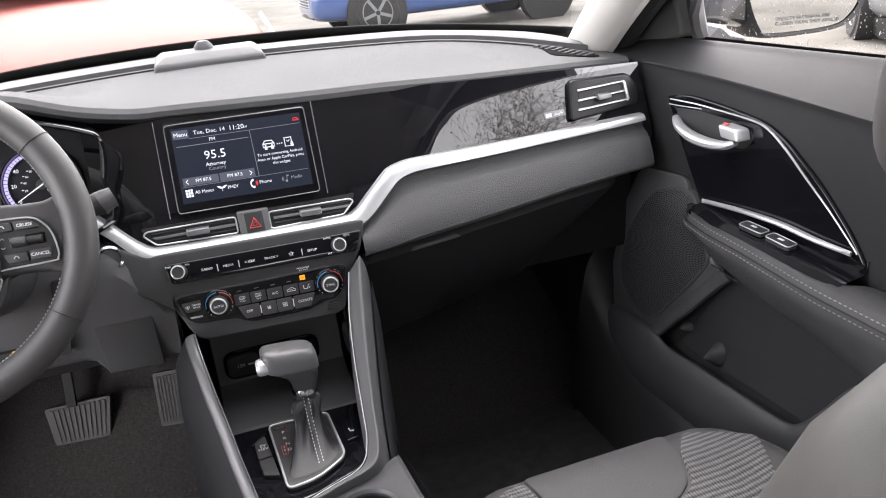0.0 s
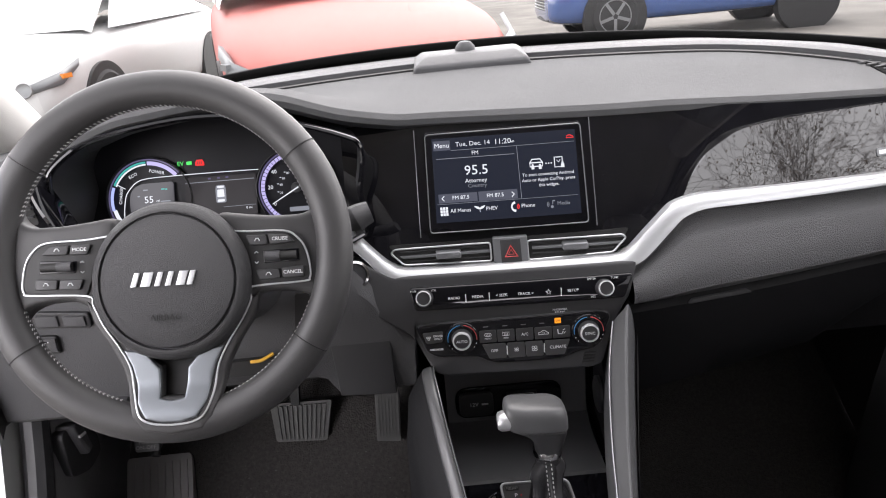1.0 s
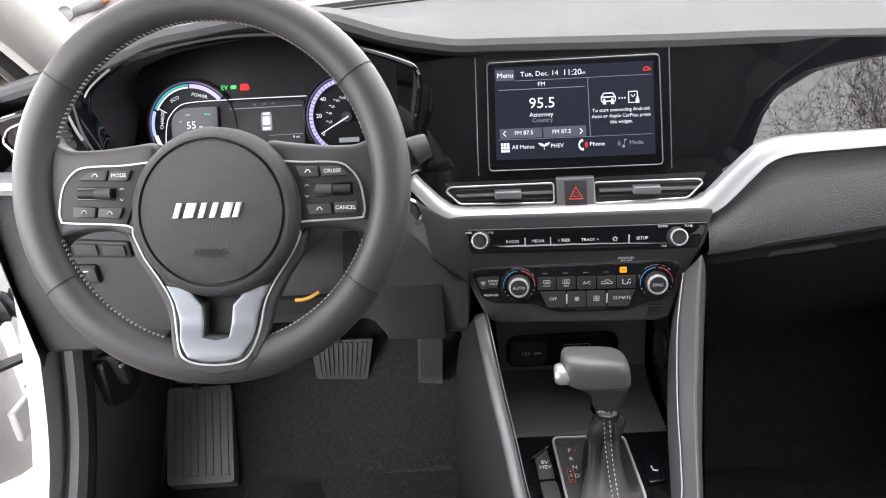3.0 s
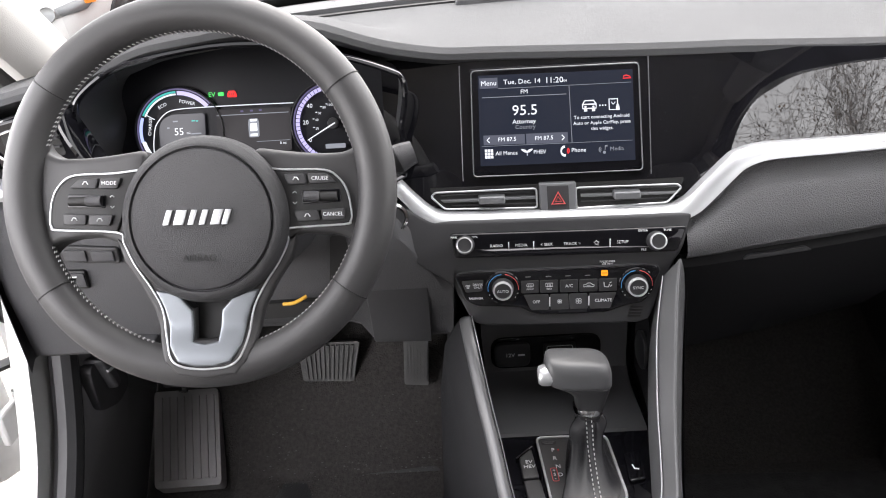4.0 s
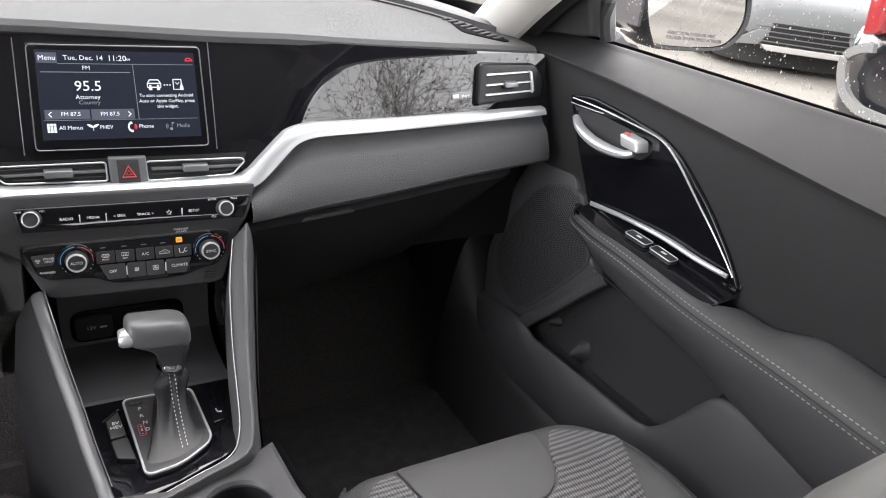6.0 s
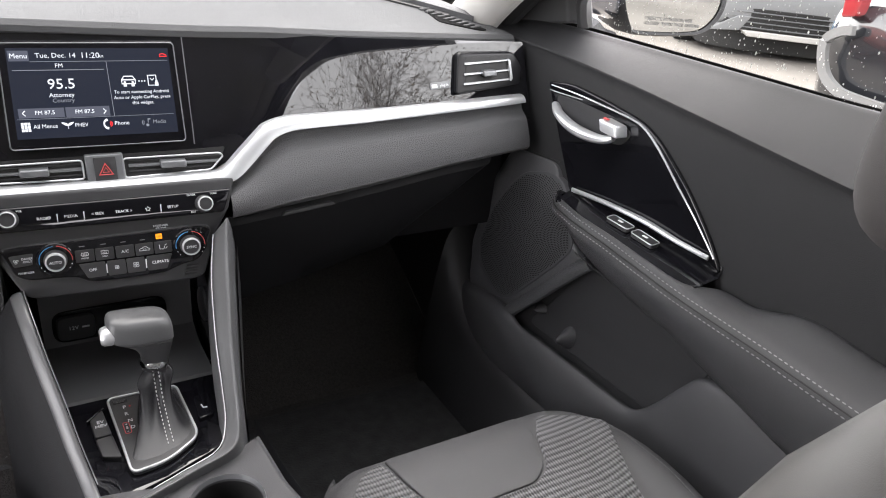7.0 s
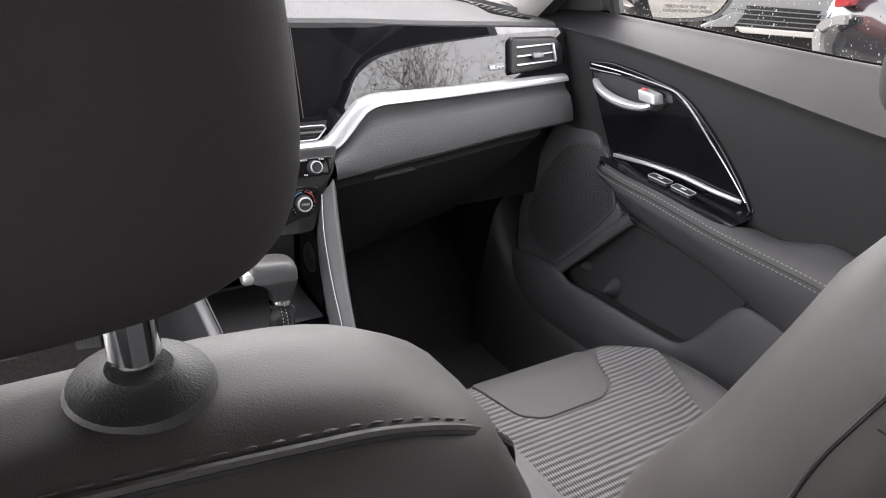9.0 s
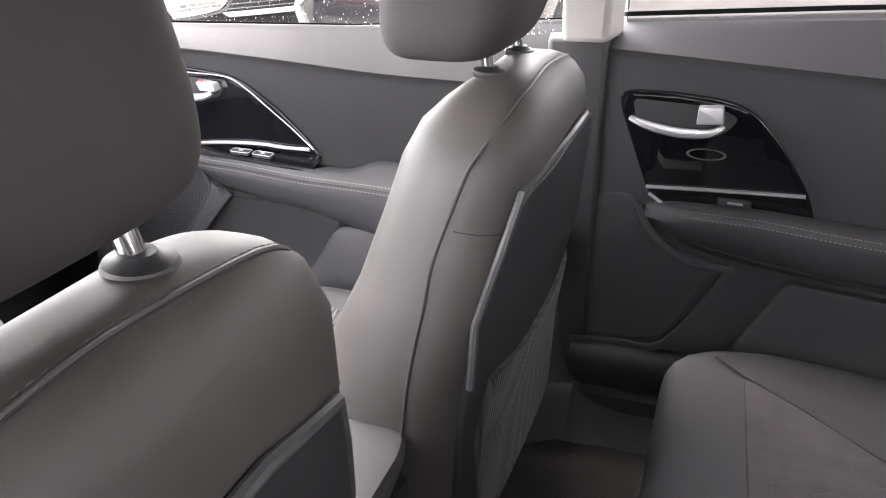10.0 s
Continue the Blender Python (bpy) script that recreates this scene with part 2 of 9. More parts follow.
def box(c, s, turn=(0, 0, 0), bm=None, taper=1.0):
    bm = bm or bmesh.new()
    m = pose(*c, *turn)
    v = []
    for z in (-1, 1):
        t = taper if z > 0 else 1.0
        for x, y in ((-1, -1), (1, -1), (1, 1), (-1, 1)):
            v.append(bm.verts.new(m @ Vector((x * s[0] / 2 * t, y * s[1] / 2 * t, z * s[2] / 2))))
    for f in ((0, 3, 2, 1), (4, 5, 6, 7), (0, 1, 5, 4), (1, 2, 6, 5), (2, 3, 7, 6), (3, 0, 4, 7)):
        bm.faces.new([v[i] for i in f])
    return bm


def lathe(profile, m, n=32, bm=None, arc=360.0):
    """Turns (radius, height) pairs about the local z axis of m."""
    bm = bm or bmesh.new()
    full = arc >= 360
    steps = n if full else n + 1
    rows = []
    for i in range(steps):
        a = radians(arc) * i / n
        rows.append([bm.verts.new(m @ Vector((r * math.cos(a), r * math.sin(a), h))) for r, h in profile])
    for i in range(n):
        a, b = rows[i], rows[(i + 1) % steps]
        for j in range(len(profile) - 1):
            try:
                bm.faces.new((a[j], b[j], b[j + 1], a[j + 1]))
            except ValueError:
                pass
    bmesh.ops.remove_doubles(bm, verts=bm.verts, dist=1e-5)
    return bm


def smooth_line(pts, n, closed=False):
    """Catmull-Rom through the points, n steps a span."""
    p = [Vector(q) for q in pts]
    k = len(p)
    out = []
    spans = k if closed else k - 1
    for i in range(spans):
        a = p[(i - 1) % k] if closed or i > 0 else p[0]
        b, c = p[i], p[(i + 1) % k]
        d = p[(i + 2) % k] if closed or i + 2 < k else p[-1]
        for s in range(n):
            t = s / n
            out.append(0.5 * ((2 * b) + (c - a) * t + (2 * a - 5 * b + 4 * c - d) * t * t + (3 * b - a - 3 * c + d) * t ** 3))
    if not closed:
        out.append(p[-1])
    return out


def sweep(path, profile, up=(0, 0, 1), closed=False, bm=None, cap=True):
    """Carries a closed 2D profile (side, up) along a path."""
    p = [Vector(q) for q in path]
    k = len(p)
    secs = []
    for i in range(k):
        a = p[i - 1] if closed or i > 0 else p[i]
        b = p[(i + 1) % k] if closed or i + 1 < k else p[i]
        d = (b - a).normalized()
        u = Vector(up)
        side = d.cross(u).normalized()
        u = side.cross(d)
        prof = profile(i / max(1, k - 1)) if callable(profile) else profile
        secs.append([p[i] + side * x + u * y for x, y in prof])
    if closed:
        secs.append(secs[0])
    bm = loft(secs, ring=True, cap=cap and not closed, bm=bm)
    if closed:
        bmesh.ops.remove_doubles(bm, verts=bm.verts, dist=1e-6)
    return bm


def circle(r, n=8, ry=None):
    return [(r * math.cos(2 * math.pi * i / n), (ry or r) * math.sin(2 * math.pi * i / n)) for i in range(n)]


def rounded(pts, r, n=4):
    """Rounds the corners of a 2D outline."""
    out = []
    k = len(pts)
    for i in range(k):
        a, b, c = Vector(pts[i - 1]), Vector(pts[i]), Vector(pts[(i + 1) % k])
        rad = r[i] if isinstance(r, (list, tuple)) else r
        e = min(rad, (a - b).length * 0.45, (c - b).length * 0.45)
        p, q = b + (a - b).normalized() * e, b + (c - b).normalized() * e
        for s in range(n + 1):
            t = s / n
            out.append(tuple((1 - t) ** 2 * p + 2 * t * (1 - t) * b + t * t * q))
    return out


def slab(outline, surf, back, front, edge=0.0, cut=0.05, bm=None):
    """A plate of that outline on a surface surf(u, v, proud), from depth back to front, with a rounded rim."""
    b2 = bmesh.new()
    clean = []
    for q in outline:
        if not clean or (Vector(q) - Vector(clean[-1])).length > 1e-5:
            clean.append(q)
    if (Vector(clean[0]) - Vector(clean[-1])).length < 1e-5:
        clean.pop()
    k = len(clean)
    area = sum(clean[i][0] * clean[(i + 1) % k][1] - clean[(i + 1) % k][0] * clean[i][1] for i in range(k))
    if area < 0:
        clean.reverse()
    low = [b2.verts.new((x, y, back)) for x, y in clean]
    levels = [low]
    if edge:
        steps = 3
        for s in range(steps + 1):
            t = s / steps * math.pi / 2
            inset, h = edge * (1 - math.cos(t)), front - edge * (1 - math.sin(t))
            ring = []
            for i in range(k):
                a, b, c = Vector(clean[i - 1]), Vector(clean[i]), Vector(clean[(i + 1) % k])
                d1, d2 = (b - a).normalized(), (c - b).normalized()
                nrm = Vector((-(d1.y + d2.y), d1.x + d2.x))
                nrm = nrm.normalized() / max(0.5, math.sqrt(max(0.05, (1 + d1.dot(d2)) / 2)))
                q = b + nrm * inset
                ring.append(b2.verts.new((q.x, q.y, h)))
            levels.append(ring)
    else:
        levels.append([b2.verts.new((x, y, front)) for x, y in clean])
    for a, b in zip(levels, levels[1:]):
        for i in range(k):
            j = (i + 1) % k
            b2.faces.new((a[i], a[j], b[j], b[i]))
    for tri in tessellate_polygon([[v.co.copy() for v in levels[-1]]]):
        b2.faces.new([levels[-1][i] for i in tri])
    us, vs = [q[0] for q in clean], [q[1] for q in clean]
    for axis, vals in ((0, us), (1, vs)):
        x = min(vals) + cut
        while x < max(vals):
            no = (1, 0, 0) if axis == 0 else (0, 1, 0)
            co = (x, 0, 0) if axis == 0 else (0, x, 0)
            bmesh.ops.bisect_plane(b2, geom=list(b2.verts) + list(b2.edges) + list(b2.faces), plane_co=co, plane_no=no)
            x += cut
    for v in b2.verts:
        v.co = surf(v.co.x, v.co.y, v.co.z)
    if bm is None:
        return b2
    me = bpy.data.meshes.new("tmp")
    b2.to_mesh(me)
    b2.free()
    bm.from_mesh(me)
    bpy.data.meshes.remove(me)
    return bm


def stitch(path, r=0.0009, length=0.0045, gap=0.0025, bm=None):
    """A row of single thread stitches along a path."""
    bm = bm or bmesh.new()
    p = [Vector(q) for q in path]
    run, start = 0.0, 0.0
    for a, b in zip(p, p[1:]):
        seg = (b - a).length
        d = (b - a).normalized() if seg > 0 else Vector((1, 0, 0))
        while start < run + seg:
            c = a + d * (start - run)
            e = c + d * length
            side = d.orthogonal().normalized()
            up = d.cross(side)
            ring = []
            for q, rr in ((c, 0.3), (c.lerp(e, 0.3), 1), (c.lerp(e, 0.7), 1), (e, 0.3)):
                ring.append([q + (side * math.cos(k * math.pi / 2) + up * math.sin(k * math.pi / 2)) * r * rr for k in range(4)])
            loft(ring, ring=True, cap=True, bm=bm)
            start += length + gap
        run += seg
    return bm


def words(name, body, size, m, mat, parent=None, align="CENTER", thick=0.0002, squeeze=1.0):
    """Real lettering, as a mesh."""
    cu = bpy.data.curves.new(name, "FONT")
    cu.body, cu.size, cu.align_x, cu.align_y, cu.extrude, cu.resolution_u = body, size, align, "CENTER", thick, 2
    tmp = bpy.data.objects.new(name, cu)
    scene.collection.objects.link(tmp)
    me = bpy.data.meshes.new_from_object(tmp.evaluated_get(bpy.context.evaluated_depsgraph_get()))
    bpy.data.objects.remove(tmp)
    me.transform(m @ Matrix.Diagonal((squeeze, 1, 1, 1)))
    me.materials.clear()
    me.materials.append(mat)
    ob = new(name, me)
    if parent is not None:
        ob.parent = parent
        if parent.type == "EMPTY":
            ob.matrix_parent_inverse = parent.matrix_basis.inverted()
    return ob


def table(xs, ys, soft):
    """A smoothed line through pairs, as a quick function."""
    g = np.linspace(xs[0] - 0.5, xs[-1] + 0.5, 1600)
    v = np.interp(g, xs, ys)
    step = g[1] - g[0]
    w = np.exp(-0.5 * (np.arange(-200, 201) * step / soft) ** 2)
    s = np.convolve(np.pad(v, 200, mode="edge"), w / w.sum(), mode="valid")
    return lambda x: float(np.interp(x, g, s))


# ---- the dashboard's face: y over x and z ----
FZ = table([0.6, 0.78, 0.83, 0.88, 0.93, 0.957, 1.075, 1.2], [0.957, 0.974, 0.993, 0.998, 1.023, 1.032, 1.086, 1.14], 0.008)
FX = table([-0.8, -0.2, 0, 0.15, 0.35, 0.66, 0.8], [0.014, 0.014, 0, -0.008, 0.012, 0.065, 0.09], 0.04)


def face(x, z, proud=0.0):
    return Vector((x, FZ(z) + FX(x) - proud, z))


def face_frame(x, z, proud=0.0):
    """A pose on the dash face: local x to the right, y up along the face, z out of it."""
    p, e = face(x, z, proud), 0.004
    dx = (face(x + e, z) - face(x - e, z)).normalized()
    dz = (face(x, z + e) - face(x, z - e)).normalized()
    n = dx.cross(dz).normalized()
    m = Matrix.Identity(4)
    for i, a in enumerate((dx, n.cross(dx), n)):
        for j in range(3):
            m[j][i] = a[j]
    return Matrix.Translation(p) @ m


# ---- the ground and the car's shell ----
def ground():
    bm = bmesh.new()
    v = [bm.verts.new(p) for p in ((-400, -400, 0), (400, -400, 0), (400, 400, 0), (-400, 400, 0))]
    bm.faces.new(v)
    tagged(part("ground", bm, ASPHALT), "worn grey asphalt of a damp car park", "ground", kind="structure")


ground()

shell = thing("car_shell", (0, 0.3, 0), "white car body with open driver door opening and light grey pillar trim", "car body", kind="structure")


def grid_part(name, surf, us, vs, mat, parent, label="", thick=0.0, **kw):
    bm = loft([[surf(u, v) for v in vs] for u in us])
    ob = part(name, bm, mat, parent, label, **kw)
    if thick:
        so = ob.modifiers.new("thickness", "SOLIDIFY")
        so.thickness, so.offset = thick, 1.0
    return ob


def frange(a, b, n):
    return [a + (b - a) * i / n for i in range(n + 1)]


# floor pan: level floor, then the sloping toe board
def floor_z(y):
    return 0.30 + max(0.0, y - 1.24) * 0.85


grid_part("floor", lambda x, y: Vector((x, y, floor_z(y))), frange(-0.74, 0.74, 12), [-0.9, 0.0, 0.6, 1.0, 1.2, 1.24, 1.3, 1.45, 1.7], CARPET, shell, "black carpeted floor", thick=0.03)
part("firewall", box((0, 1.73, 0.70), (1.5, 0.03, 0.66)), BLACK, shell)
for s, nm in ((-1, "sill"), (1, "sill")):
    part(nm, loft([[(s * x, y, z) for x, z in ((0.70, 0.30), (0.70, 0.40), (0.74, 0.43), (0.80, 0.42), (0.84, 0.36), (0.84, 0.24), (0.70, 0.24))] for y in (-1.0, 0.90 if s < 0 else 1.25)], ring=True, cap=True), WHITE if s < 0 else DARK, shell, "white painted door sill" if s < 0 else "black door sill")


# roof with its lining, a closed bent plate
def roof_z(x, y):
    return 1.53 - 0.06 * (abs(x) / 0.6) ** 3 - 0.05 * ((y + 0.1) / 0.9) ** 2


grid_part("headliner", lambda x, y: Vector((x, y, roof_z(x, y))), frange(-0.60, 0.60, 12), frange(-1.0, 0.62, 12), LINER, shell, "light grey headliner", thick=0.01)
grid_part("roof", lambda x, y: Vector((x, y, roof_z(x, y) + 0.045)), frange(-0.62, 0.62, 12), frange(-1.02, 0.66, 12), WHITE, shell, "white painted roof", thick=0.01)


def bar(name, pts, prof, mat, up=(0, 0, 1), label=""):
    return part(name, sweep(smooth_line(pts, 8), prof, up=up), mat, shell, label)


# A pillars: light grey cloth trim inside, white outside
for s in (-1, 1):
    pts = [(s * 0.70, 1.34, 1.03), (s * 0.687, 1.20, 1.142), (s * 0.660, 0.98, 1.284), (s * 0.648, 0.84, 1.362), (s * 0.638, 0.70, 1.418), (s * 0.630, 0.58, 1.452), (s * 0.622, 0.46, 1.474)]
    bar("pillar_trim", pts, [(x * 1.0, y) for x, y in circle(0.042, 12, 0.05)], LINER, label="light grey cloth A pillar trim")
    pts2 = [(s * (abs(x) + 0.055), y + 0.035, z + 0.01) for x, y, z in pts]
    bar("pillar", pts2, circle(0.05, 10, 0.035), WHITE, label="white painted pillar")
    # dark rubber seal along the door opening
    pts3 = [(s * (abs(x) + 0.05), y - 0.035, z - 0.005) for x, y, z in pts]
    bar("door_seal", pts3, circle(0.018, 10), DARK, label="black rubber door seal")
    # roof rail and B pillar
    rail = [(s * 0.622, 0.50, 1.470), (s * 0.635, 0.2, 1.485), (s * 0.635, -0.4, 1.475), (s * 0.63, -1.0, 1.43)]
    bar("roof_rail", rail, circle(0.035, 10, 0.032), LINER, label="light grey roof rail trim")
    part("pillar", loft([[(s * 0.70, 0.16, 1.09), (s * 0.70, 0.085, 1.09), (s * 0.79, 0.07, 1.09), (s * 0.79, 0.17, 1.09)], [(s * 0.63, 0.15, 1.47), (s * 0.63, 0.06, 1.47), (s * 0.70, 0.05, 1.47), (s * 0.70, 0.16, 1.47)]], ring=True, cap=True), LINER, shell, "light grey B pillar trim", soften=0.01)
    part("pillar_lower", loft([[(s * 0.735, 0.19, z), (s * 0.735, 0.09, z), (s * 0.79, 0.08, z), (s * 0.79, 0.20, z)] for z in (0.36, 0.7, 1.092)], ring=True, cap=True), DARK, shell, "black lower B pillar trim", soften=0.008)
    # rear quarter with the C pillar
    part("quarter_panel", loft([[(s * 0.74, -1.0, z), (s * 0.80, -1.0, z), (s * 0.80, -1.15, z), (s * 0.70, -1.15, z)] for z in (0.3, 1.1, 1.4)], ring=True, cap=True), LINER, shell)
part("tailgate", box((0, -1.2, 0.75), (1.5, 0.06, 0.8)), DARK, shell)
part("rear_header", box((0, -1.03, 1.39), (1.2, 0.08, 0.06)), LINER, shell)
part("windscreen_header", box((0, 0.66, 1.445), (1.2, 0.12, 0.05)), LINER, shell)

# windscreen, its black edge band and the wiper
def screen_base(x):
    return 1.65 - 0.42 * (abs(x) / 0.68) ** 2.6 * 0.55


def screen_point(x, v, out=0.0):
    b = Vector((x, screen_base(x), 1.092 - 0.035 * (abs(x) / 0.68) ** 2))
    t = Vector((x * 0.88, 0.66 - 0.03 * (x / 0.6) ** 2, 1.46 - 0.05 * (abs(x) / 0.6) ** 3))
    p = b.lerp(t, v)
    return p + Vector((0, 0.03, 0.05)).normalized() * (0.05 * math.sin(math.pi * v) + out)


wind = grid_part("windscreen", screen_point, frange(-0.70, 0.70, 24), frange(0, 1, 12), GLASS, shell, "windscreen with a tint that dims the view outside")
wind.visible_shadow = False
grid_part("windscreen_band", lambda x, v: screen_point(x, v * 0.075 - 0.01, 0.004), frange(-0.70, 0.70, 24), [0, 1], BLACK, shell, "black ceramic edge band", thick=0.003)
# bonnet seen low beyond the glass
grid_part("bonnet", lambda x, v: Vector((x, screen_base(x) + 0.06 + v * 0.95, 1.065 - 0.02 * (x / 0.7) ** 2 - 0.02 * v - 0.13 * v * v * v)), frange(-0.74, 0.74, 16), frange(0, 1, 10), WHITE, shell, "white bonnet", thick=0.01)

wiper = thing("wiper", (0.1, 1.7, 1.1), "black windscreen wiper resting at the foot of the glass", "wiper")
part("blade", sweep([screen_point(x, 0.004 + 0.006 * math.sin(i), 0.010) for i, x in enumerate(frange(-0.12, 0.5, 14))], circle(0.005, 6)), BLACK, wiper)
part("arm", sweep([screen_point(x, 0.012 - 0.03 * (x - 0.15), 0.022) for x in frange(0.15, 0.62, 8)], circle(0.005, 6)), BLACK, wiper)
wiper2 = thing("wiper", (-0.4, 1.6, 1.1), "black windscreen wiper on the driver side", "wiper")
part("blade", sweep([screen_point(x, 0.004 + 0.02 * (x + 0.6) ** 2, 0.010) for x in frange(-0.62, -0.02, 14)], circle(0.006, 6)), BLACK, wiper2)


# ---- the dashboard ----
dash = thing("dashboard", (0, 1.3, 0.6), "dark grey padded dashboard with piano black fascia and satin silver trim", "dashboard", kind="structure")

LIP_Z = table([-0.75, -0.62, -0.55, -0.51, -0.45, -0.36, -0.30, -0.257, -0.229, -0.194, -0.16, -0.125, 0.0, 0.214, 0.374, 0.66, 0.75],
              [1.045, 1.075, 1.088, 1.105, 1.126, 1.137, 1.139, 1.132, 1.119, 1.104, 1.094, 1.085, 1.081, 1.074, 1.063, 1.045, 1.04], 0.012)
HOOD = table([-0.75, -0.6, -0.5, -0.42, -0.27, -0.2, -0.12, 0.75], [0.02, 0.03, 0.06, 0.075, 0.07, 0.045, 0.0, 0.0], 0.03)
TOP_END = table([-0.75, -0.66, -0.4, 0.0, 0.4, 0.62, 0.68, 0.75], [1.062, 1.072, 1.092, 1.10, 1.095, 1.078, 1.064, 1.055], 0.03)


def lip(x):
    return Vector((x, FZ(1.078) + FX(x) - HOOD(x) - 0.004, LIP_Z(x)))


def pad_top(x, y):
    """The height of the dash's upper skin."""
    a = lip(x)
    end = TOP_END(x)
    t = max(0.0, min(1.0, (y - a.y - 0.02) / 0.25))
    t = t * t * (3 - 2 * t)
    front = a.z + 0.013
    return front + (end - front) * t + 0.008 * max(0, y - 1.35)


def dash_section(x):
    a = lip(x)
    pts = [(a.y + 0.06, a.z - 0.02), (a.y + 0.012, a.z - 0.008), (a.y + 0.001, a.z - 0.001), (a.y + 0.002, a.z + 0.006), (a.y + 0.009, a.z + 0.012)]
    end = screen_base(x) - 0.02
    n = 12
    for i in range(1, n + 1):
        y = a.y + 0.02 + (end - a.y - 0.02) * i / n
        pts.append((y, pad_top(x, y)))
    return [Vector((x, y, z)) for y, z in pts]


xs = [-0.70 + 1.39 * i / 90 for i in range(91)]
part("top_pad", loft([dash_section(x) for x in xs]), SOFT, dash, "soft grey upper dash pad")

# defroster groove, centre speaker box with its light sensor
def on_top(x, y, up=0.0):
    return Vector((x, y, pad_top(x, y) + up))


def groove_y(x):
    return 1.475 - 0.24 * (abs(x) / 0.66) ** 2.4


part("defroster_slot", sweep([on_top(x, groove_y(x), 0.001) for x in frange(-0.52, 0.62, 50)], [(-0.009, -0.003), (0.009, -0.003), (0.009, 0.0018), (-0.009, 0.0018)]), BLACK, dash, "narrow black defroster slot")
part("rear_ledge", loft([[on_top(x, groove_y(x) + 0.011, -0.004), on_top(x, groove_y(x) + 0.012, 0.010), on_top(x, groove_y(x) + 0.03, 0.014), on_top(x, screen_base(x) - 0.07, 0.010)] for x in frange(-0.64, 0.66, 50)]), HARD, dash, "grey plastic ledge under the glass")
part("speaker_box", loft([[on_top(-0.105, 1.43, -0.004), on_top(0.097, 1.43, -0.004), on_top(0.097, 1.52, -0.004), on_top(-0.105, 1.52, -0.004)],
                          [on_top(-0.100, 1.432, 0.010), on_top(0.092, 1.432, 0.010), on_top(0.092, 1.52, 0.016), on_top(-0.100, 1.52, 0.016)],
                          [on_top(-0.082, 1.455, 0.022), on_top(0.075, 1.455, 0.022), on_top(0.080, 1.52, 0.024), on_top(-0.086, 1.52, 0.024)]], ring=True, cap=True), HARD, dash, "raised grey centre speaker box", soften=0.004)
part("light_sensor", lathe([(0.0, 0.014), (0.010, 0.012), (0.017, 0.004), (0.018, -0.002)], Matrix.Translation(on_top(-0.01, 1.50, 0.024)), 20), HARD, dash, "small domed light sensor")
# side defroster grille near the far corner
grille = part("side_vent", slab(rounded([(0.570, 1.215), (0.632, 1.172), (0.652, 1.185), (0.605, 1.30), (0.582, 1.31)], 0.012), lambda x, y, d: on_top(x, y, d), -0.003, 0.0015, 0.001, 0.03), MATTE, dash, "small side window defroster vent")
for i in range(9):
    t = i / 8
    c = Vector((0.581 + 0.052 * (1 - t) * 1.0, 1.196 + 0.095 * t))
    part("vent_rib", box(on_top(c.x, c.y, 0.0018), (0.036 - 0.012 * abs(t - 0.4), 0.0058, 0.003), (0, 0, 28)), SOFT, grille)

# piano black fascia from the cluster to the passenger vent
part("fascia", loft([[face(x, z) for z in frange(0.925, LIP_Z(x) + 0.004 if x > -0.13 else 1.085, 14)] for x in frange(-0.20, 0.70, 120)]), FASCIA, dash, "piano black fascia panel with mirror gloss")

# satin silver trim running across
TT = [(-0.205, 0.977), (-0.185, 0.958), (-0.166, 0.939), (-0.150, 0.926), (-0.132, 0.9195), (-0.071, 0.9185), (0.0, 0.9185), (0.069, 0.919), (0.121, 0.9185), (0.140, 0.923), (0.165, 0.943), (0.190, 0.963), (0.204, 0.971), (0.231, 0.976), (0.269, 0.976), (0.385, 0.973), (0.520, 0.970), (0.640, 0.968), (0.68, 0.967)]
TB = [(-0.206, 0.958), (-0.186, 0.940), (-0.168, 0.922), (-0.150, 0.910), (-0.129, 0.906), (-0.072, 0.905), (0.0, 0.905), (0.068, 0.905), (0.128, 0.905), (0.153, 0.911), (0.173, 0.924), (0.199, 0.945), (0.213, 0.955), (0.235, 0.961), (0.269, 0.962), (0.383, 0.9605), (0.518, 0.9585), (0.638, 0.957), (0.68, 0.957)]


def tidy(line, n=6):
    return [(p.x, p.y) for p in smooth_line([(x, z, 0) for x, z in line], n)]


secs = []
for (xa, za), (xb, zb) in zip(tidy(TT), tidy(TB)):
    a, b = face(xa, za), face(xb, zb)
    secs.append([face(xa, za, -0.004), face(xa, za + 0.0005, 0.006), face(xa, za, 0.012), face(xa * 0.8 + xb * 0.2, za * 0.8 + zb * 0.2, 0.0155),
                 face(xa * 0.3 + xb * 0.7, za * 0.3 + zb * 0.7, 0.0175), face(xb, zb, 0.0165), face(xb, zb - 0.001, 0.013), face(xb, zb - 0.002, -0.004)])
part("silver_trim", loft(secs), SILVER, dash, "satin silver trim bar stepping up to the passenger side")


# passenger side pad under the trim
def pad_low(x):
    return float(np.interp(x, [0.10, 0.137, 0.251, 0.367, 0.503, 0.642, 0.70], [0.858, 0.860, 0.867, 0.873, 0.879, 0.881, 0.882]))


TBf = tidy(TB)
def trim_low(x):
    return float(np.interp(x, [p[0] for p in TBf], [p[1] for p in TBf]))


secs = []
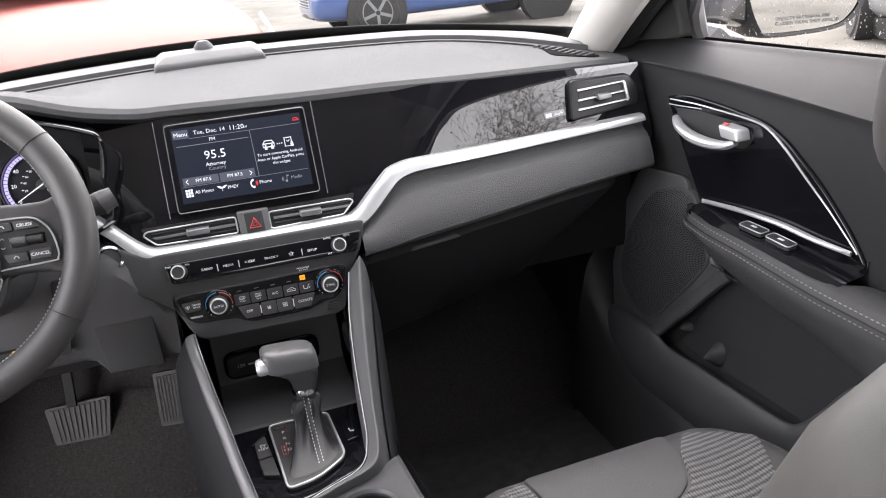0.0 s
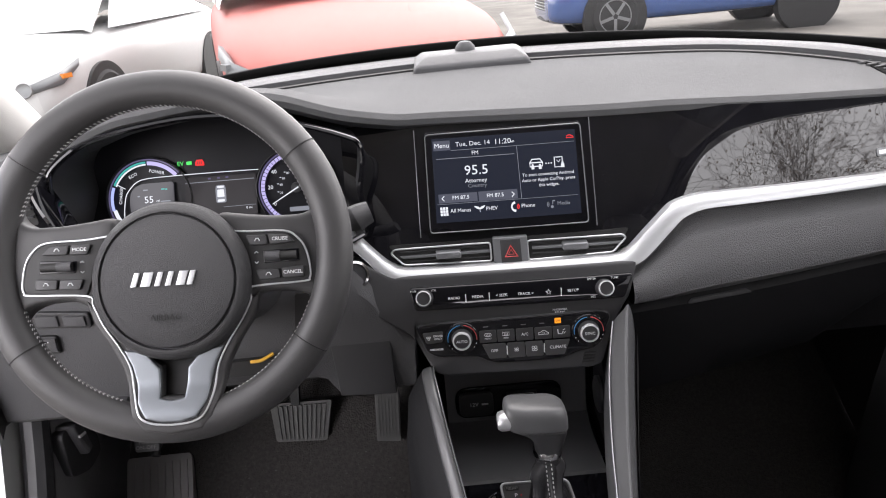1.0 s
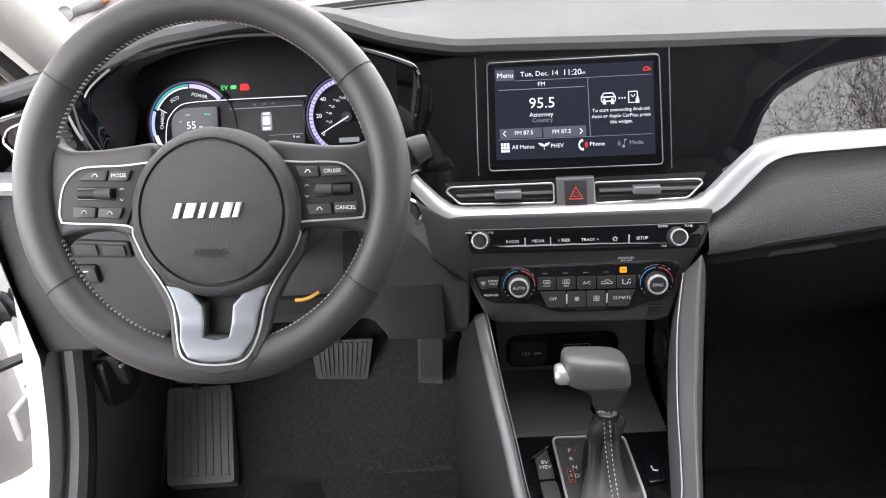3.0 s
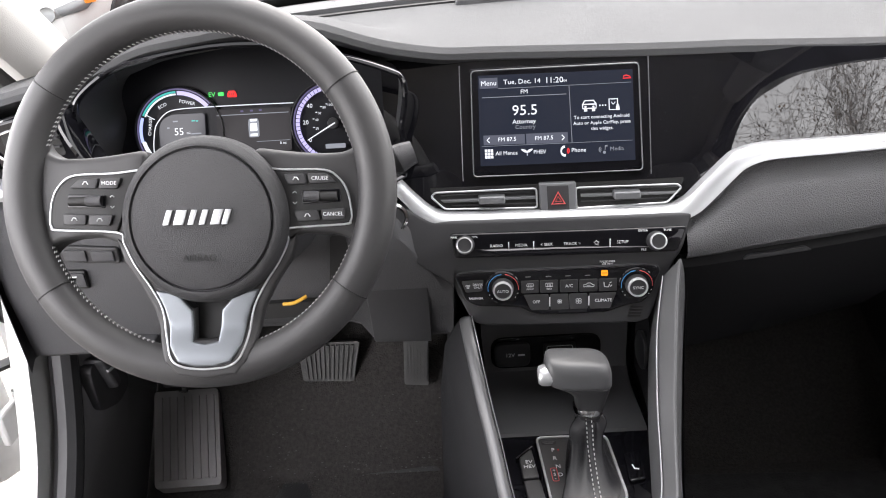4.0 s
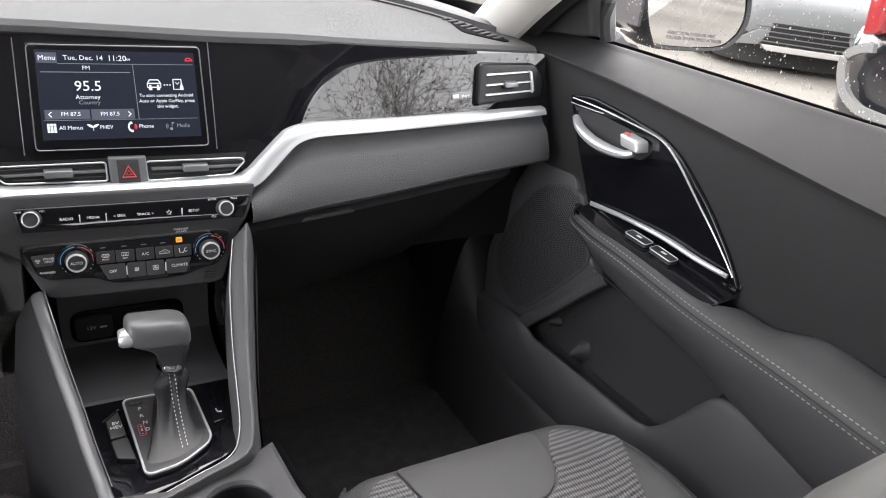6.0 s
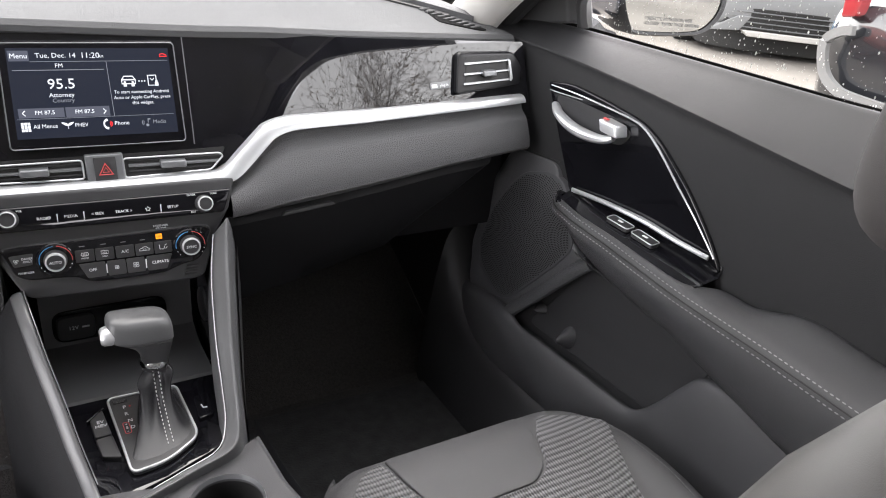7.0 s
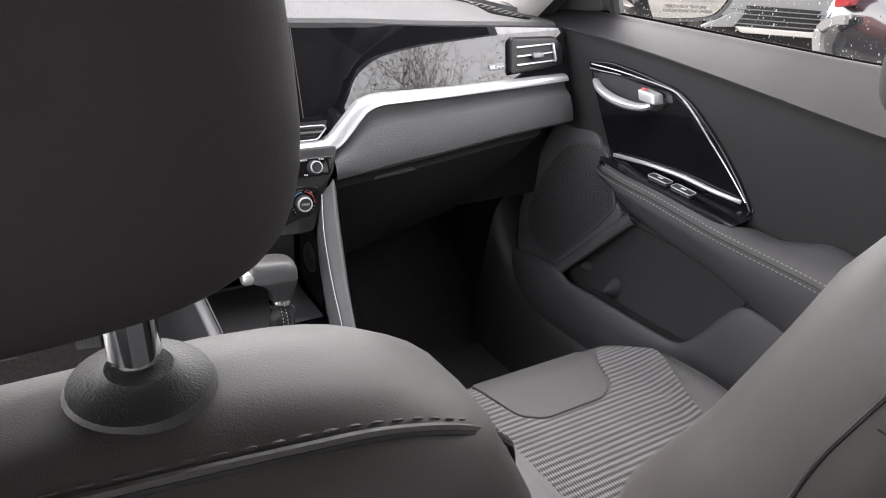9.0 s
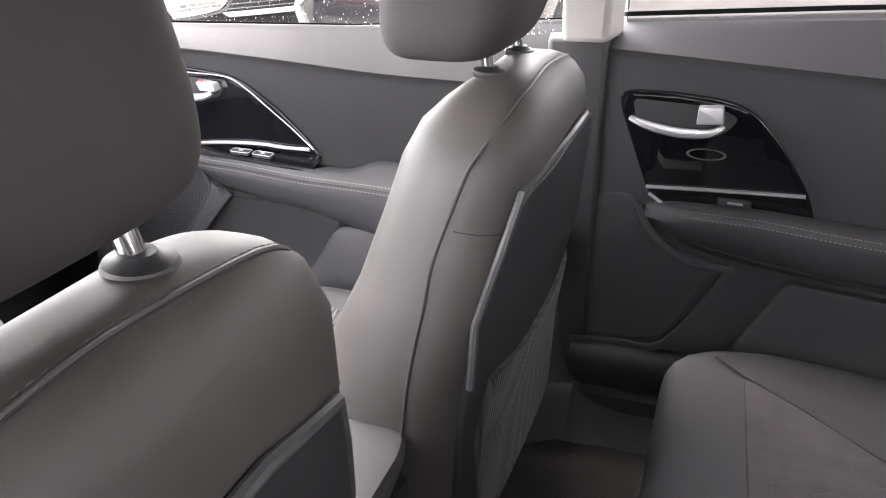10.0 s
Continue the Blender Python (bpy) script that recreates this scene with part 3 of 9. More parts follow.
for x in frange(0.141, 0.680, 60):
    top, low = trim_low(x), pad_low(x)
    row = [face(x, top - 0.0005, 0.013)]
    for t, d in ((0.06, 0.003), (0.16, 0.003), (0.24, 0.008), (0.30, 0.0145), (0.36, 0.017), (0.55, 0.0185), (0.75, 0.0185), (0.92, 0.015), (1.0, 0.008)):
        row.append(face(x, top + (low - top) * t, d))
    row.append(face(x, low - 0.004, -0.012))
    secs.append(row)
secs.append([p + Vector((0.006, 0.012, 0.0)) for p in secs[-1]])
secs.append([p + Vector((0.004, 0.030, 0.0)) for p in secs[-1]])
part("passenger_pad", loft(secs), LEATHER_GRAIN, dash, "grained grey dash pad above the glove box")

glove = thing("glove_box", (0.4, 1.05, 0.7), "closed black glove box lid under the dash pad", "glove box")
part("lid", loft([[Vector((0.135 + (0.555 - shrink) * u, FX(0.135 + 0.555 * u) + 1.012 + dy + 0.9 * max(0.0, u - 0.86), pad_low(0.135 + 0.555 * u) - 0.004 + dz)) for dy, dz, shrink in ((-0.002, 0.0, 0.0), (-0.012, -0.015, 0.012), (0.0, -0.06, 0.07), (0.010, -0.10, 0.13), (0.03, -0.16, 0.20), (0.09, -0.20, 0.24), (0.25, -0.215, 0.24))] for u in frange(0, 1, 30)]), NEARBLACK, glove)
part("latch", slab(rounded([(0.215, 0.862), (0.30, 0.866), (0.29, 0.872), (0.22, 0.868)], 0.003), lambda x, z, d: Vector((x, FX(x) + 1.001 - d, z - 0.016)), 0, 0.004, 0.001), HARD, glove)

# stack body that carries radio and climate panels
def stack(x, z, d=0.0):
    return face(x, z, d)


body_outline = rounded([(-0.30, 0.945), (-0.19, 0.935), (-0.150, 0.915), (0.150, 0.915), (0.135, 0.875), (0.126, 0.862), (0.098, 0.796), (0.085, 0.792), (-0.095, 0.792), (-0.109, 0.797), (-0.132, 0.842), (-0.17, 0.868), (-0.30, 0.872)], 0.006)
part("stack_body", slab(body_outline, stack, -0.03, 0.018, 0.004, 0.03), STACK, dash, "dark grey plastic centre stack")

# dust flecks on the lacquered fascia
flecks = bmesh.new()
rng = random.Random(12)
for i in range(150):
    x, z = rng.choice(((rng.uniform(0.112, 0.19), rng.uniform(0.95, 1.06)), (rng.uniform(0.12, 0.17), rng.uniform(0.96, 1.02)), (rng.uniform(0.2, 0.5), rng.uniform(0.985, 1.05))))
    c, r = face(x, z, 0.0004), rng.uniform(0.00012, 0.0004)
    k = [flecks.verts.new(c + Vector((r * math.cos(t), -0.0001, r * math.sin(t)))) for t in (0, 1.6, 3.1, 4.6)]
    flecks.faces.new(k)
tagged(part("dust_flecks", flecks, PRINTDIM, dash, "tiny pale dust flecks"), kind="stuff")

# ---- radio, climate panel, screen and centre vents ----
radio = thing("radio_panel", (0, 0.99, 0.888), "slim black radio button strip with two silver knobs", "radio panel")
part("plate", slab(rounded([(-0.130, 0.902), (0.141, 0.902), (0.128, 0.876), (-0.125, 0.876)], 0.004), stack, 0.01, 0.0215, 0.0015, 0.03), PIANO, radio)
labels = [(-0.0765, "RADIO"), (-0.048, "MEDIA"), (-0.019, "< SEEK"), (0.010, "TRACK >"), (0.067, "SETUP")]
for x, word in labels:
    words("lettering", word, 0.0048, face_frame(x, 0.889, 0.0222), PRINT, radio)
m = face_frame(0.0375, 0.889, 0.0223)
part("star_mark", sweep([m @ Vector(((0.0034 if k % 2 == 0 else 0.0015) * math.sin(k * math.pi / 5), (0.0034 if k % 2 == 0 else 0.0015) * math.cos(k * math.pi / 5), 0)) for k in range(10)], circle(0.00035, 4), up=(0, -1, 0), closed=True), PRINT, radio)
for x in (-0.0625, -0.034, 0.0525):
    part("divider", box(face(x, 0.889, 0.0235), (0.0012, 0.001, 0.010)), PRINT, radio)


def knob(parent, x, z, r, ring_mat, cap_mat, depth=0.016, word=""):
    m = face_frame(x, z, 0.018)
    k = part("knob", lathe([(r * 1.22, 0.0), (r * 1.22, 0.004), (r * 1.08, 0.006), (r * 1.02, depth - 0.002), (r * 0.95, depth)], m, 36), DARK, parent)
    part("ring", lathe([(r * 1.03, depth - 0.003), (r * 1.0, depth + 0.0006), (r * 0.86, depth + 0.001), (r * 0.84, depth - 0.001)], m, 36), ring_mat, k, "bright metal ring")
    part("cap", lathe([(r * 0.85, depth - 0.001), (r * 0.6, depth - 0.0005), (0.0, depth)], m, 28), cap_mat, k)
    if word:
        words("lettering", word, 0.0049, m @ Matrix.Translation((0, 0, depth + 0.0008)), PRINT, k)
    return k


knob(radio, -0.1125, 0.8895, 0.0092, BRIGHT, DARK)
knob(radio, 0.1050, 0.8875, 0.0092, BRIGHT, DARK)
for x, z, word in ((-0.1255, 0.9005, "PWR"), (-0.1005, 0.9005, "VOL"), (0.0905, 0.9015, "ENTER"), (0.1180, 0.9010, "TUNE"), (0.0905, 0.8815, "FILE")):
    words("lettering", word, 0.0035, face_frame(x, z - 0.0015, 0.0222), PRINT, radio)

def panel_at(x, z, d=0.0):
    return face(x, z, d)


def panel_frame(x, z, d=0.0):
    return face_frame(x, z, d)


climate = thing("climate_panel", (0, 0.99, 0.83), "black climate control panel with two ringed knobs and an amber light", "climate panel")
CLIMATE = [(-0.1267, 0.8544), (-0.1207, 0.8574), (-0.096, 0.859), (0.0647, 0.8617), (0.0843, 0.8626), (0.1061, 0.8602), (0.1095, 0.8536), (0.0975, 0.8225), (0.0885, 0.8158), (0.073, 0.8140), (0.0588, 0.8099), (0.0486, 0.8066), (0.0123, 0.8055), (-0.0284, 0.8058), (-0.0406, 0.8087), (-0.0505, 0.8140), (-0.0711, 0.8155), (-0.1021, 0.8165), (-0.115, 0.8229)]
part("plate", slab(rounded(CLIMATE, 0.006), panel_at, 0.01, 0.0215, 0.002, 0.03), PIANO, climate)
part("surround", sweep([panel_at(x, z, 0.0195) for x, z in rounded(CLIMATE, 0.006)], circle(0.0012, 6), up=(0, -1, 0), closed=True), STACK, climate)


def mark(m, pts, parent, r=0.00036, closed=True, mat=None):
    part("symbol", sweep([m @ Vector((px, py, 0)) for px, py in pts], circle(r, 4), up=(0, -1, 0), closed=closed), mat or PRINT, parent)


for x, word in ((-0.0710, "AUTO"), (0.0830, "SYNC")):
    k = knob(climate, x, 0.8375, 0.0112, BRIGHT, DARK, 0.015, word)
    part("dial", lathe([(0.0205, 0.0), (0.0205, 0.0042), (0.0195, 0.0052), (0.0185, 0.0048), (0.012, 0.0048)], face_frame(x, 0.8380, 0.018), 48), PIANO, k, "gloss black dial")
    m = face_frame(x, 0.8380, 0.0234)
    for a0, a1, mat in ((95, 190, BLUEPRINT), (-5, 82, REDPRINT)):
        part("scale", sweep([m @ Vector((0.0178 * math.cos(radians(a)), 0.0178 * math.sin(radians(a)), 0)) for a in frange(a0, a1, 14)], circle(0.00045, 5), up=(0, -1, 0.3)), mat, k, "coloured temperature scale")
    for a in (205, 222, -20, -38):
        part("scale_mark", lathe([(0.0006, 0.0), (0.0, 0.0002)], m @ Matrix.Translation((0.0178 * math.cos(radians(a)), 0.0178 * math.sin(radians(a)), 0)), 6), PRINT, k)
row1 = [(-0.0395, "FRONT"), (-0.0175, "REAR"), (0.0055, "A/C"), (0.0280, "cabin"), (0.0500, "vents")]
for x, kind in row1:
    b = part("button", slab(rounded([(x - 0.0104, 0.8465), (x + 0.0104, 0.8468), (x + 0.0104, 0.8315), (x - 0.0104, 0.8312)], 0.0015), panel_at, 0.015, 0.0226, 0.0006), STACK, climate)
    m = panel_frame(x, 0.8392, 0.0231)
    if kind == "A/C":
        words("lettering", "A/C", 0.0052, m, PRINT, b)
    elif kind in ("FRONT", "REAR"):
        mark(m, ((-0.0042, 0.0015), (-0.0034, 0.0040), (0.0034, 0.0040), (0.0042, 0.0015), (0.003, 0.0002), (-0.003, 0.0002)) if kind == "FRONT" else ((-0.004, 0.0002), (-0.004, 0.0042), (0.004, 0.0042), (0.004, 0.0002)), b)
        for dx in (-0.0018, 0, 0.0018):
            mark(m, [(dx + 0.0004 * (-1) ** q, -0.0004 + 0.0011 * q) for q in range(4)], b, 0.0003, False)
        words("lettering", kind, 0.0026, m @ Matrix.Translation((0, -0.0030, 0)), PRINT, b)
    elif kind == "cabin":
        mark(m, ((-0.0062, -0.0016), (-0.0058, 0.0008), (-0.0030, 0.0014), (-0.0012, 0.0030), (0.0022, 0.0030), (0.0042, 0.0010), (0.0062, 0.0004), (0.0062, -0.0016)), b)
        mark(m, ((-0.002, 0.0002), (0.0016, 0.0002), (0.0016, -0.0008)), b, 0.0003, False)
    else:
        mark(m, ((-0.0045, 0.0035), (-0.0040, -0.0020), (0.0005, -0.0026), (0.0020, 0.0010)), b, 0.0005, False)
        mark(m, ((0.0042, 0.0036), (0.0018, 0.0022)), b, 0.0004, False)
        mark(m, ((0.0048, 0.0000), (0.0026, -0.0022)), b, 0.0004, False)
for x0, x1, kind in ((-0.0475, -0.0185, "OFF"), (-0.0165, 0.0045, "fan_low"), (0.0055, 0.0265, "fan_high"), (0.0290, 0.0600, "CLIMATE")):
    x = (x0 + x1) / 2
    b = part("button", slab(rounded([(x0, 0.8292), (x1, 0.8294), (x1 - (0.008 if kind == "CLIMATE" else 0), 0.8120), (x0 + (0.008 if kind == "OFF" else 0), 0.8118)], 0.0018), panel_at, 0.015, 0.0226, 0.0006), STACK, climate)
    m = panel_frame(x, 0.8212, 0.0231)
    if kind.isupper():
        words("lettering", kind, 0.0050, m, PRINT, b)
    else:
        r = 0.0012 if kind == "fan_low" else 0.0017
        for a in (45, 135, 225, 315):
            c = (1.25 * r * math.cos(radians(a)), 1.25 * r * math.sin(radians(a)))
            mark(m, [(c[0] + r * math.cos(q * math.pi / 4), c[1] + r * 0.8 * math.sin(q * math.pi / 4)) for q in range(8)], b, 0.0003)
for x in (-0.0175, 0.0278):
    part("divider", box(panel_at(x, 0.8212, 0.0232), (0.0012, 0.001, 0.012)), PRINT, climate)
b = part("button", slab(rounded([(-0.1195, 0.8478), (-0.0935, 0.8490), (-0.0955, 0.8350), (-0.1150, 0.8335)], 0.0025), panel_at, 0.015, 0.0226, 0.0006), STACK, climate)
words("lettering", "DRIVER\nONLY", 0.0036, panel_frame(-0.1005, 0.8418, 0.0231), PRINT, b)
m = panel_frame(-0.1122, 0.8415, 0.0231)
for a in (30, 150, 270):
    c = (0.0016 * math.cos(radians(a)), 0.0016 * math.sin(radians(a)))
    mark(m, [(c[0] + 0.0013 * math.cos(q * math.pi / 3), c[1] + 0.0011 * math.sin(q * math.pi / 3)) for q in range(6)], b, 0.0003)
words("lettering", "PASSENGER", 0.0032, panel_frame(-0.1035, 0.8262, 0.0220), PRINT, climate)
part("warning_light", slab(rounded([(0.0425, 0.8568), (0.0500, 0.8568), (0.0500, 0.8502), (0.0425, 0.8502)], 0.0008), panel_at, 0.02, 0.0222), LITAMBER, climate, "lit amber air bag light")
words("lettering", "OFF", 0.0034, panel_frame(0.0463, 0.8535, 0.0226), BLACK, climate)
words("lettering", "PASSENGER\nAIR BAG", 0.0034, panel_frame(0.0500, 0.8645, 0.0192), PRINT, climate)
for x in (-0.0415, -0.0180, 0.0045, 0.0268):
    part("indicator", box(panel_at(x, 0.8512, 0.0218), (0.006, 0.0006, 0.0008)), PRINTDIM, climate)
for i in range(4):
    part("air_slot", box(panel_at(0.0835 - 0.0012 * i, 0.8105 - 0.0034 * i, 0.0182), (0.015, 0.002, 0.0012)), BLACK, dash)

# touch screen
scr = thing("touch_screen", (0, 1.05, 1.01), "lit touch screen showing a radio station in a black bezel", "display")
part("bezel", slab(rounded([(-0.0955, 1.0715), (0.1002, 1.0715), (0.0986, 0.9567), (-0.0992, 0.9565)], 0.005), face, 0.0, 0.006, 0.002, 0.04), PIANO, scr)
part("rim", sweep([face(x, z, 0.006) for x, z in rounded([(-0.0941, 1.0702), (0.0988, 1.0703), (0.0972, 0.9580), (-0.0978, 0.9578)], 0.005)], circle(0.0008, 6), up=(0, -1, 0), closed=True), GUN, scr)
part("panel", slab([(-0.0862, 1.0650), (0.0915, 1.0640), (0.0895, 0.9690), (-0.0890, 0.9690)], face, 0.004, 0.0064, 0, 0.04), DISPLAY, scr, "dark blue lit display")
D7 = 0.0068


def ui(x, z, body, size, mat=None, squeeze=1.0):
    words("lettering", body, size * 0.93, face_frame(x, z, D7 + 0.0003), mat or LIT, scr, squeeze=squeeze * 0.96)


def ui_bar(x0, x1, z0, z1, mat, d=D7):
    part("ui_bar", slab([(x0, z1), (x1, z1), (x1, z0), (x0, z0)], face, d - 0.0004, d, 0, 0.05), mat, scr)


def ui_ring(x, z, pts, r, mat=None, closed=True):
    m = face_frame(x, z, D7)
    part("icon", sweep([m @ Vector((px, py, 0)) for px, py in pts], circle(r, 5), up=(0, -1, 0.3), closed=closed), mat or LIT, scr)


def ui_dot(x, z, r, mat=None):
    part("icon", lathe([(0, 0.0004), (r, 0.0)], face_frame(x, z, D7), 12), mat or LIT, scr)


PANEL1 = glow("lit_panel", (0.075, 0.085, 0.115), 1.0)
ui_bar(-0.0848, -0.0636, 1.0512, 1.0622, PANEL1)
ui(-0.0742, 1.0566, "Menu", 0.0086, squeeze=1.08)
ui(-0.0355, 1.0570, "Tue, Dec. 14", 0.0084, squeeze=1.1)
ui(0.0015, 1.0568, "11:20", 0.0100, squeeze=1.08)
ui(0.0135, 1.0556, "AM", 0.0042)
ui(-0.0336, 1.0462, "FM", 0.0072, squeeze=1.1)
ui_bar(-0.0826, 0.0146, 1.0413, 1.0419, LITDIM)
ui_bar(-0.0634, 0.0890, 1.0504, 1.0508, LITDIM)
ui_bar(0.0180, 0.0186, 0.9905, 1.0500, LITDIM)
ui(-0.0340, 1.0264, "95.5", 0.0182, squeeze=1.08)
ui(-0.0355, 1.0148, "Attorney", 0.0076, squeeze=1.08)
ui(-0.0345, 1.0090, "Country", 0.0072, LITDIM, squeeze=1.08)
ui_bar(-0.0838, -0.0358, 0.9913, 1.0014, PANEL1)
ui_bar(-0.0342, 0.0138, 0.9908, 1.0016, PANEL1)
ui(-0.0563, 0.9966, "FM 87.5", 0.0070, squeeze=1.06)
ui(-0.0137, 0.9964, "FM 87.5", 0.0070, squeeze=1.06)
ui_ring(-0.0782, 0.9964, ((0.0015, 0.003), (-0.0015, 0.0), (0.0015, -0.003)), 0.0006, closed=False)
ui_ring(0.0083, 0.9961, ((-0.0015, 0.003), (0.0015, 0.0), (-0.0015, -0.003)), 0.0006, closed=False)
ui_bar(-0.0862, 0.0873, 0.9899, 0.9902, LITDIM)
for i in range(3):
    for j in range(3):
        ui_bar(-0.0830 + 0.0034 * i, -0.0802 + 0.0034 * i, 0.9770 + 0.0034 * j, 0.9798 + 0.0034 * j, LIT)
ui(-0.0579, 0.9820, "All Menus", 0.0070, squeeze=1.02)
ui(-0.0195, 0.9820, "PHEV", 0.0070)
ui(0.0254, 0.9822, "Phone", 0.0070, squeeze=1.08)
ui(0.0688, 0.9820, "Media", 0.0070, LITDIM, squeeze=1.05)
for n, line in enumerate(("To start connecting Android", "Auto or Apple CarPlay, press", "this widget.")):
    ui(0.0534, 1.0163 - 0.0061 * n, line, 0.0059, squeeze=1.04)
for a in (28, 152):
    m = face_frame(-0.0341, 0.9832, D7)
    part("leaf_icon", sweep([m @ Vector((0.005 * t * math.cos(radians(a)), 0.005 * t * math.sin(radians(a)) - 0.001, 0)) for t in (0, 0.5, 1.0, 1.5)], lambda t: circle(0.0003 + 0.0013 * math.sin(math.pi * min(1, t + 0.1)), 6, 0.0003), up=(0, -1, 0.3)), LIT, scr)
ui_bar(-0.0344, -0.0338, 0.9785, 0.9828, LIT)
m = face_frame(0.0098, 0.9818, D7)
part("phone_icon", sweep([m @ Vector((0.0046 * math.cos(radians(a)), 0.0052 * math.sin(radians(a)), 0)) for a in frange(95, 275, 9)], lambda t: circle(0.0008 + 0.0007 * abs(2 * t - 1), 6), up=(0, -1, 0.3)), LIT, scr)
for r in (0.0018, 0.0036):
    part("phone_icon", sweep([m @ Vector((0.001 + r * math.cos(radians(a)), r * math.sin(radians(a)), 0)) for a in frange(-60, 60, 6)], circle(0.0006, 5), up=(0, -1, 0.3)), LITRED, scr)
m = face_frame(0.0530, 0.9816, D7)
part("note_icon", box(m @ Vector((0.0025, 0.001, 0)), (0.0007, 0.0004, 0.008)), LITDIM, scr)
part("note_icon", box(m @ Vector((0.0038, 0.004, 0)), (0.0030, 0.0004, 0.0014)), LITDIM, scr)
ui_dot(0.0545, 0.9786, 0.0018, LITDIM)
for r in (0.0016, 0.0034):
    part("note_icon", sweep([m @ Vector((-0.001 + r * math.cos(radians(a)), r * math.sin(radians(a)), 0)) for a in frange(120, 240, 6)], circle(0.0004, 5), up=(0, -1, 0.3)), LITDIM, scr)
ui_ring(0.0841, 1.0564, ((-0.004, -0.0015), (-0.003, 0.0012), (0, 0.002), (0.0035, 0.0005), (0.005, -0.0015)), 0.0006, LITRED)
# a car, three dots and a phone
ui_ring(0.0402, 1.0285, ((-0.0078, -0.0035), (-0.0078, 0.0012), (-0.0050, 0.0056), (0.0050, 0.0056), (0.0078, 0.0012), (0.0078, -0.0035)), 0.0007)
ui_bar(0.0330, 0.0474, 1.0290, 1.0302, LIT)
for dx in (-0.0045, 0.0045):
    ui_dot(0.0402 + dx, 1.0270, 0.0013)
    ui_bar(0.0385 + dx, 0.0420 + dx, 1.0222, 1.0250, LIT)
for dx in (-0.0032, 0, 0.0032):
    ui_bar(0.0548 + dx, 0.0562 + dx, 1.0272, 1.0286, LIT)
ui_ring(0.0676, 1.0286, ((-0.0048, -0.0062), (-0.0048, 0.0062), (0.0048, 0.0062), (0.0048, -0.0062)), 0.0007)
ui_bar(0.0652, 0.0700, 1.0335, 1.0341, LIT)
ui_ring(0.0676, 1.0295, ((-0.0022, 0.0016), (0.0, -0.0012), (0.0022, 0.0016)), 0.0005, closed=False)
ui_bar(0.0704, 0.0744, 1.0222, 1.0262, LIT)
ui_ring(0.0724, 1.0265, ((-0.0012, 0.0), (-0.0011, 0.0018), (0.0011, 0.0018), (0.0012, 0.0)), 0.0004, closed=False)
for x0, x1 in ((-0.1104, -0.1072), (0.1080, 0.1112)):
    part("seam", sweep([face(x0 + (x1 - x0) * (z - 0.9517) / 0.124, z, 0.0005) for z in (0.9517, 1.01, 1.0755)], circle(0.0007, 5), up=(0, -1, 0)), GUN, dash, "thin bright seam beside the screen")

# centre vents with the hazard switch between them
vents = thing("center_vents", (0, 1.02, 0.93), "long slim air vents with chrome outline either side of hazard switch", "air vent")
part("recess", slab(rounded([(-0.152, 0.945), (0.147, 0.946), (0.128, 0.9165), (-0.134, 0.9165)], 0.004), face, -0.01, 0.0005, 0, 0.04), BLACK, vents)
for s in (-1, 1):
    ol = [(-0.0255, 0.942), (-0.145, 0.941), (-0.1495, 0.9365), (-0.134, 0.9225), (-0.0255, 0.921)] if s < 0 else [(0.020, 0.941), (0.137, 0.940), (0.1415, 0.936), (0.124, 0.921), (0.020, 0.919)]
    part("outline", sweep([face(x, z, 0.004) for x, z in rounded(ol, 0.004)], circle(0.0012, 6), up=(0, -1, 0), closed=True), SILVER, vents, "thin satin outline")
    part("blade", slab([(s * 0.026, 0.9335), (s * 0.138, 0.9320), (s * 0.134, 0.9292), (s * 0.026, 0.9304)], face, -0.004, 0.004, 0.0008, 0.04), GUN, vents)
    part("blade", slab([(s * 0.026, 0.9385), (s * 0.138, 0.9370), (s * 0.138, 0.9355), (s * 0.026, 0.9368)], face, -0.004, 0.002, 0.0006, 0.04), DARK, vents)
    part("blade", slab([(s * 0.026, 0.9258), (s * 0.126, 0.9258), (s * 0.124, 0.9244), (s * 0.026, 0.9243)], face, -0.004, 0.002, 0.0006, 0.04), DARK, vents)
    part("slider", slab(rounded([(s * 0.078 - 0.0155, 0.9365), (s * 0.078 + 0.0155, 0.9365), (s * 0.078 + 0.0155, 0.9285), (s * 0.078 - 0.0155, 0.9285)], 0.002), face, 0.0, 0.011, 0.0018), GUN, vents, "satin metal slider")
hz = part("hazard_switch", slab(rounded([(-0.0225, 0.9475), (0.0205, 0.9475), (0.0195, 0.9125), (-0.0225, 0.9125)], 0.002), face, -0.005, 0.006, 0.0015), GUN, vents, "dark hazard switch with red triangle")
part("key", slab(rounded([(-0.0135, 0.9450), (0.0115, 0.9450), (0.0115, 0.9160), (-0.0135, 0.9160)], 0.001), face, 0.0, 0.0068, 0.0006), DARK, hz)
part("triangle", sweep([face(x, z, 0.0075) for x, z in ((-0.0085, 0.9255), (0.0065, 0.9255), (-0.001, 0.938))], circle(0.0012, 5), up=(0, -1, 0), closed=True), REDPRINT, hz, "red warning triangle")
part("triangle", sweep([face(x, z, 0.0075) for x, z in ((-0.0045, 0.9280), (0.0025, 0.9280), (-0.001, 0.9335))], circle(0.0006, 5), up=(0, -1, 0), closed=True), REDPRINT, hz)

# passenger vent
pv = thing("side_air_vent", (0.6, 1.1, 1.0), "black passenger air vent with three bright blades", "air vent")
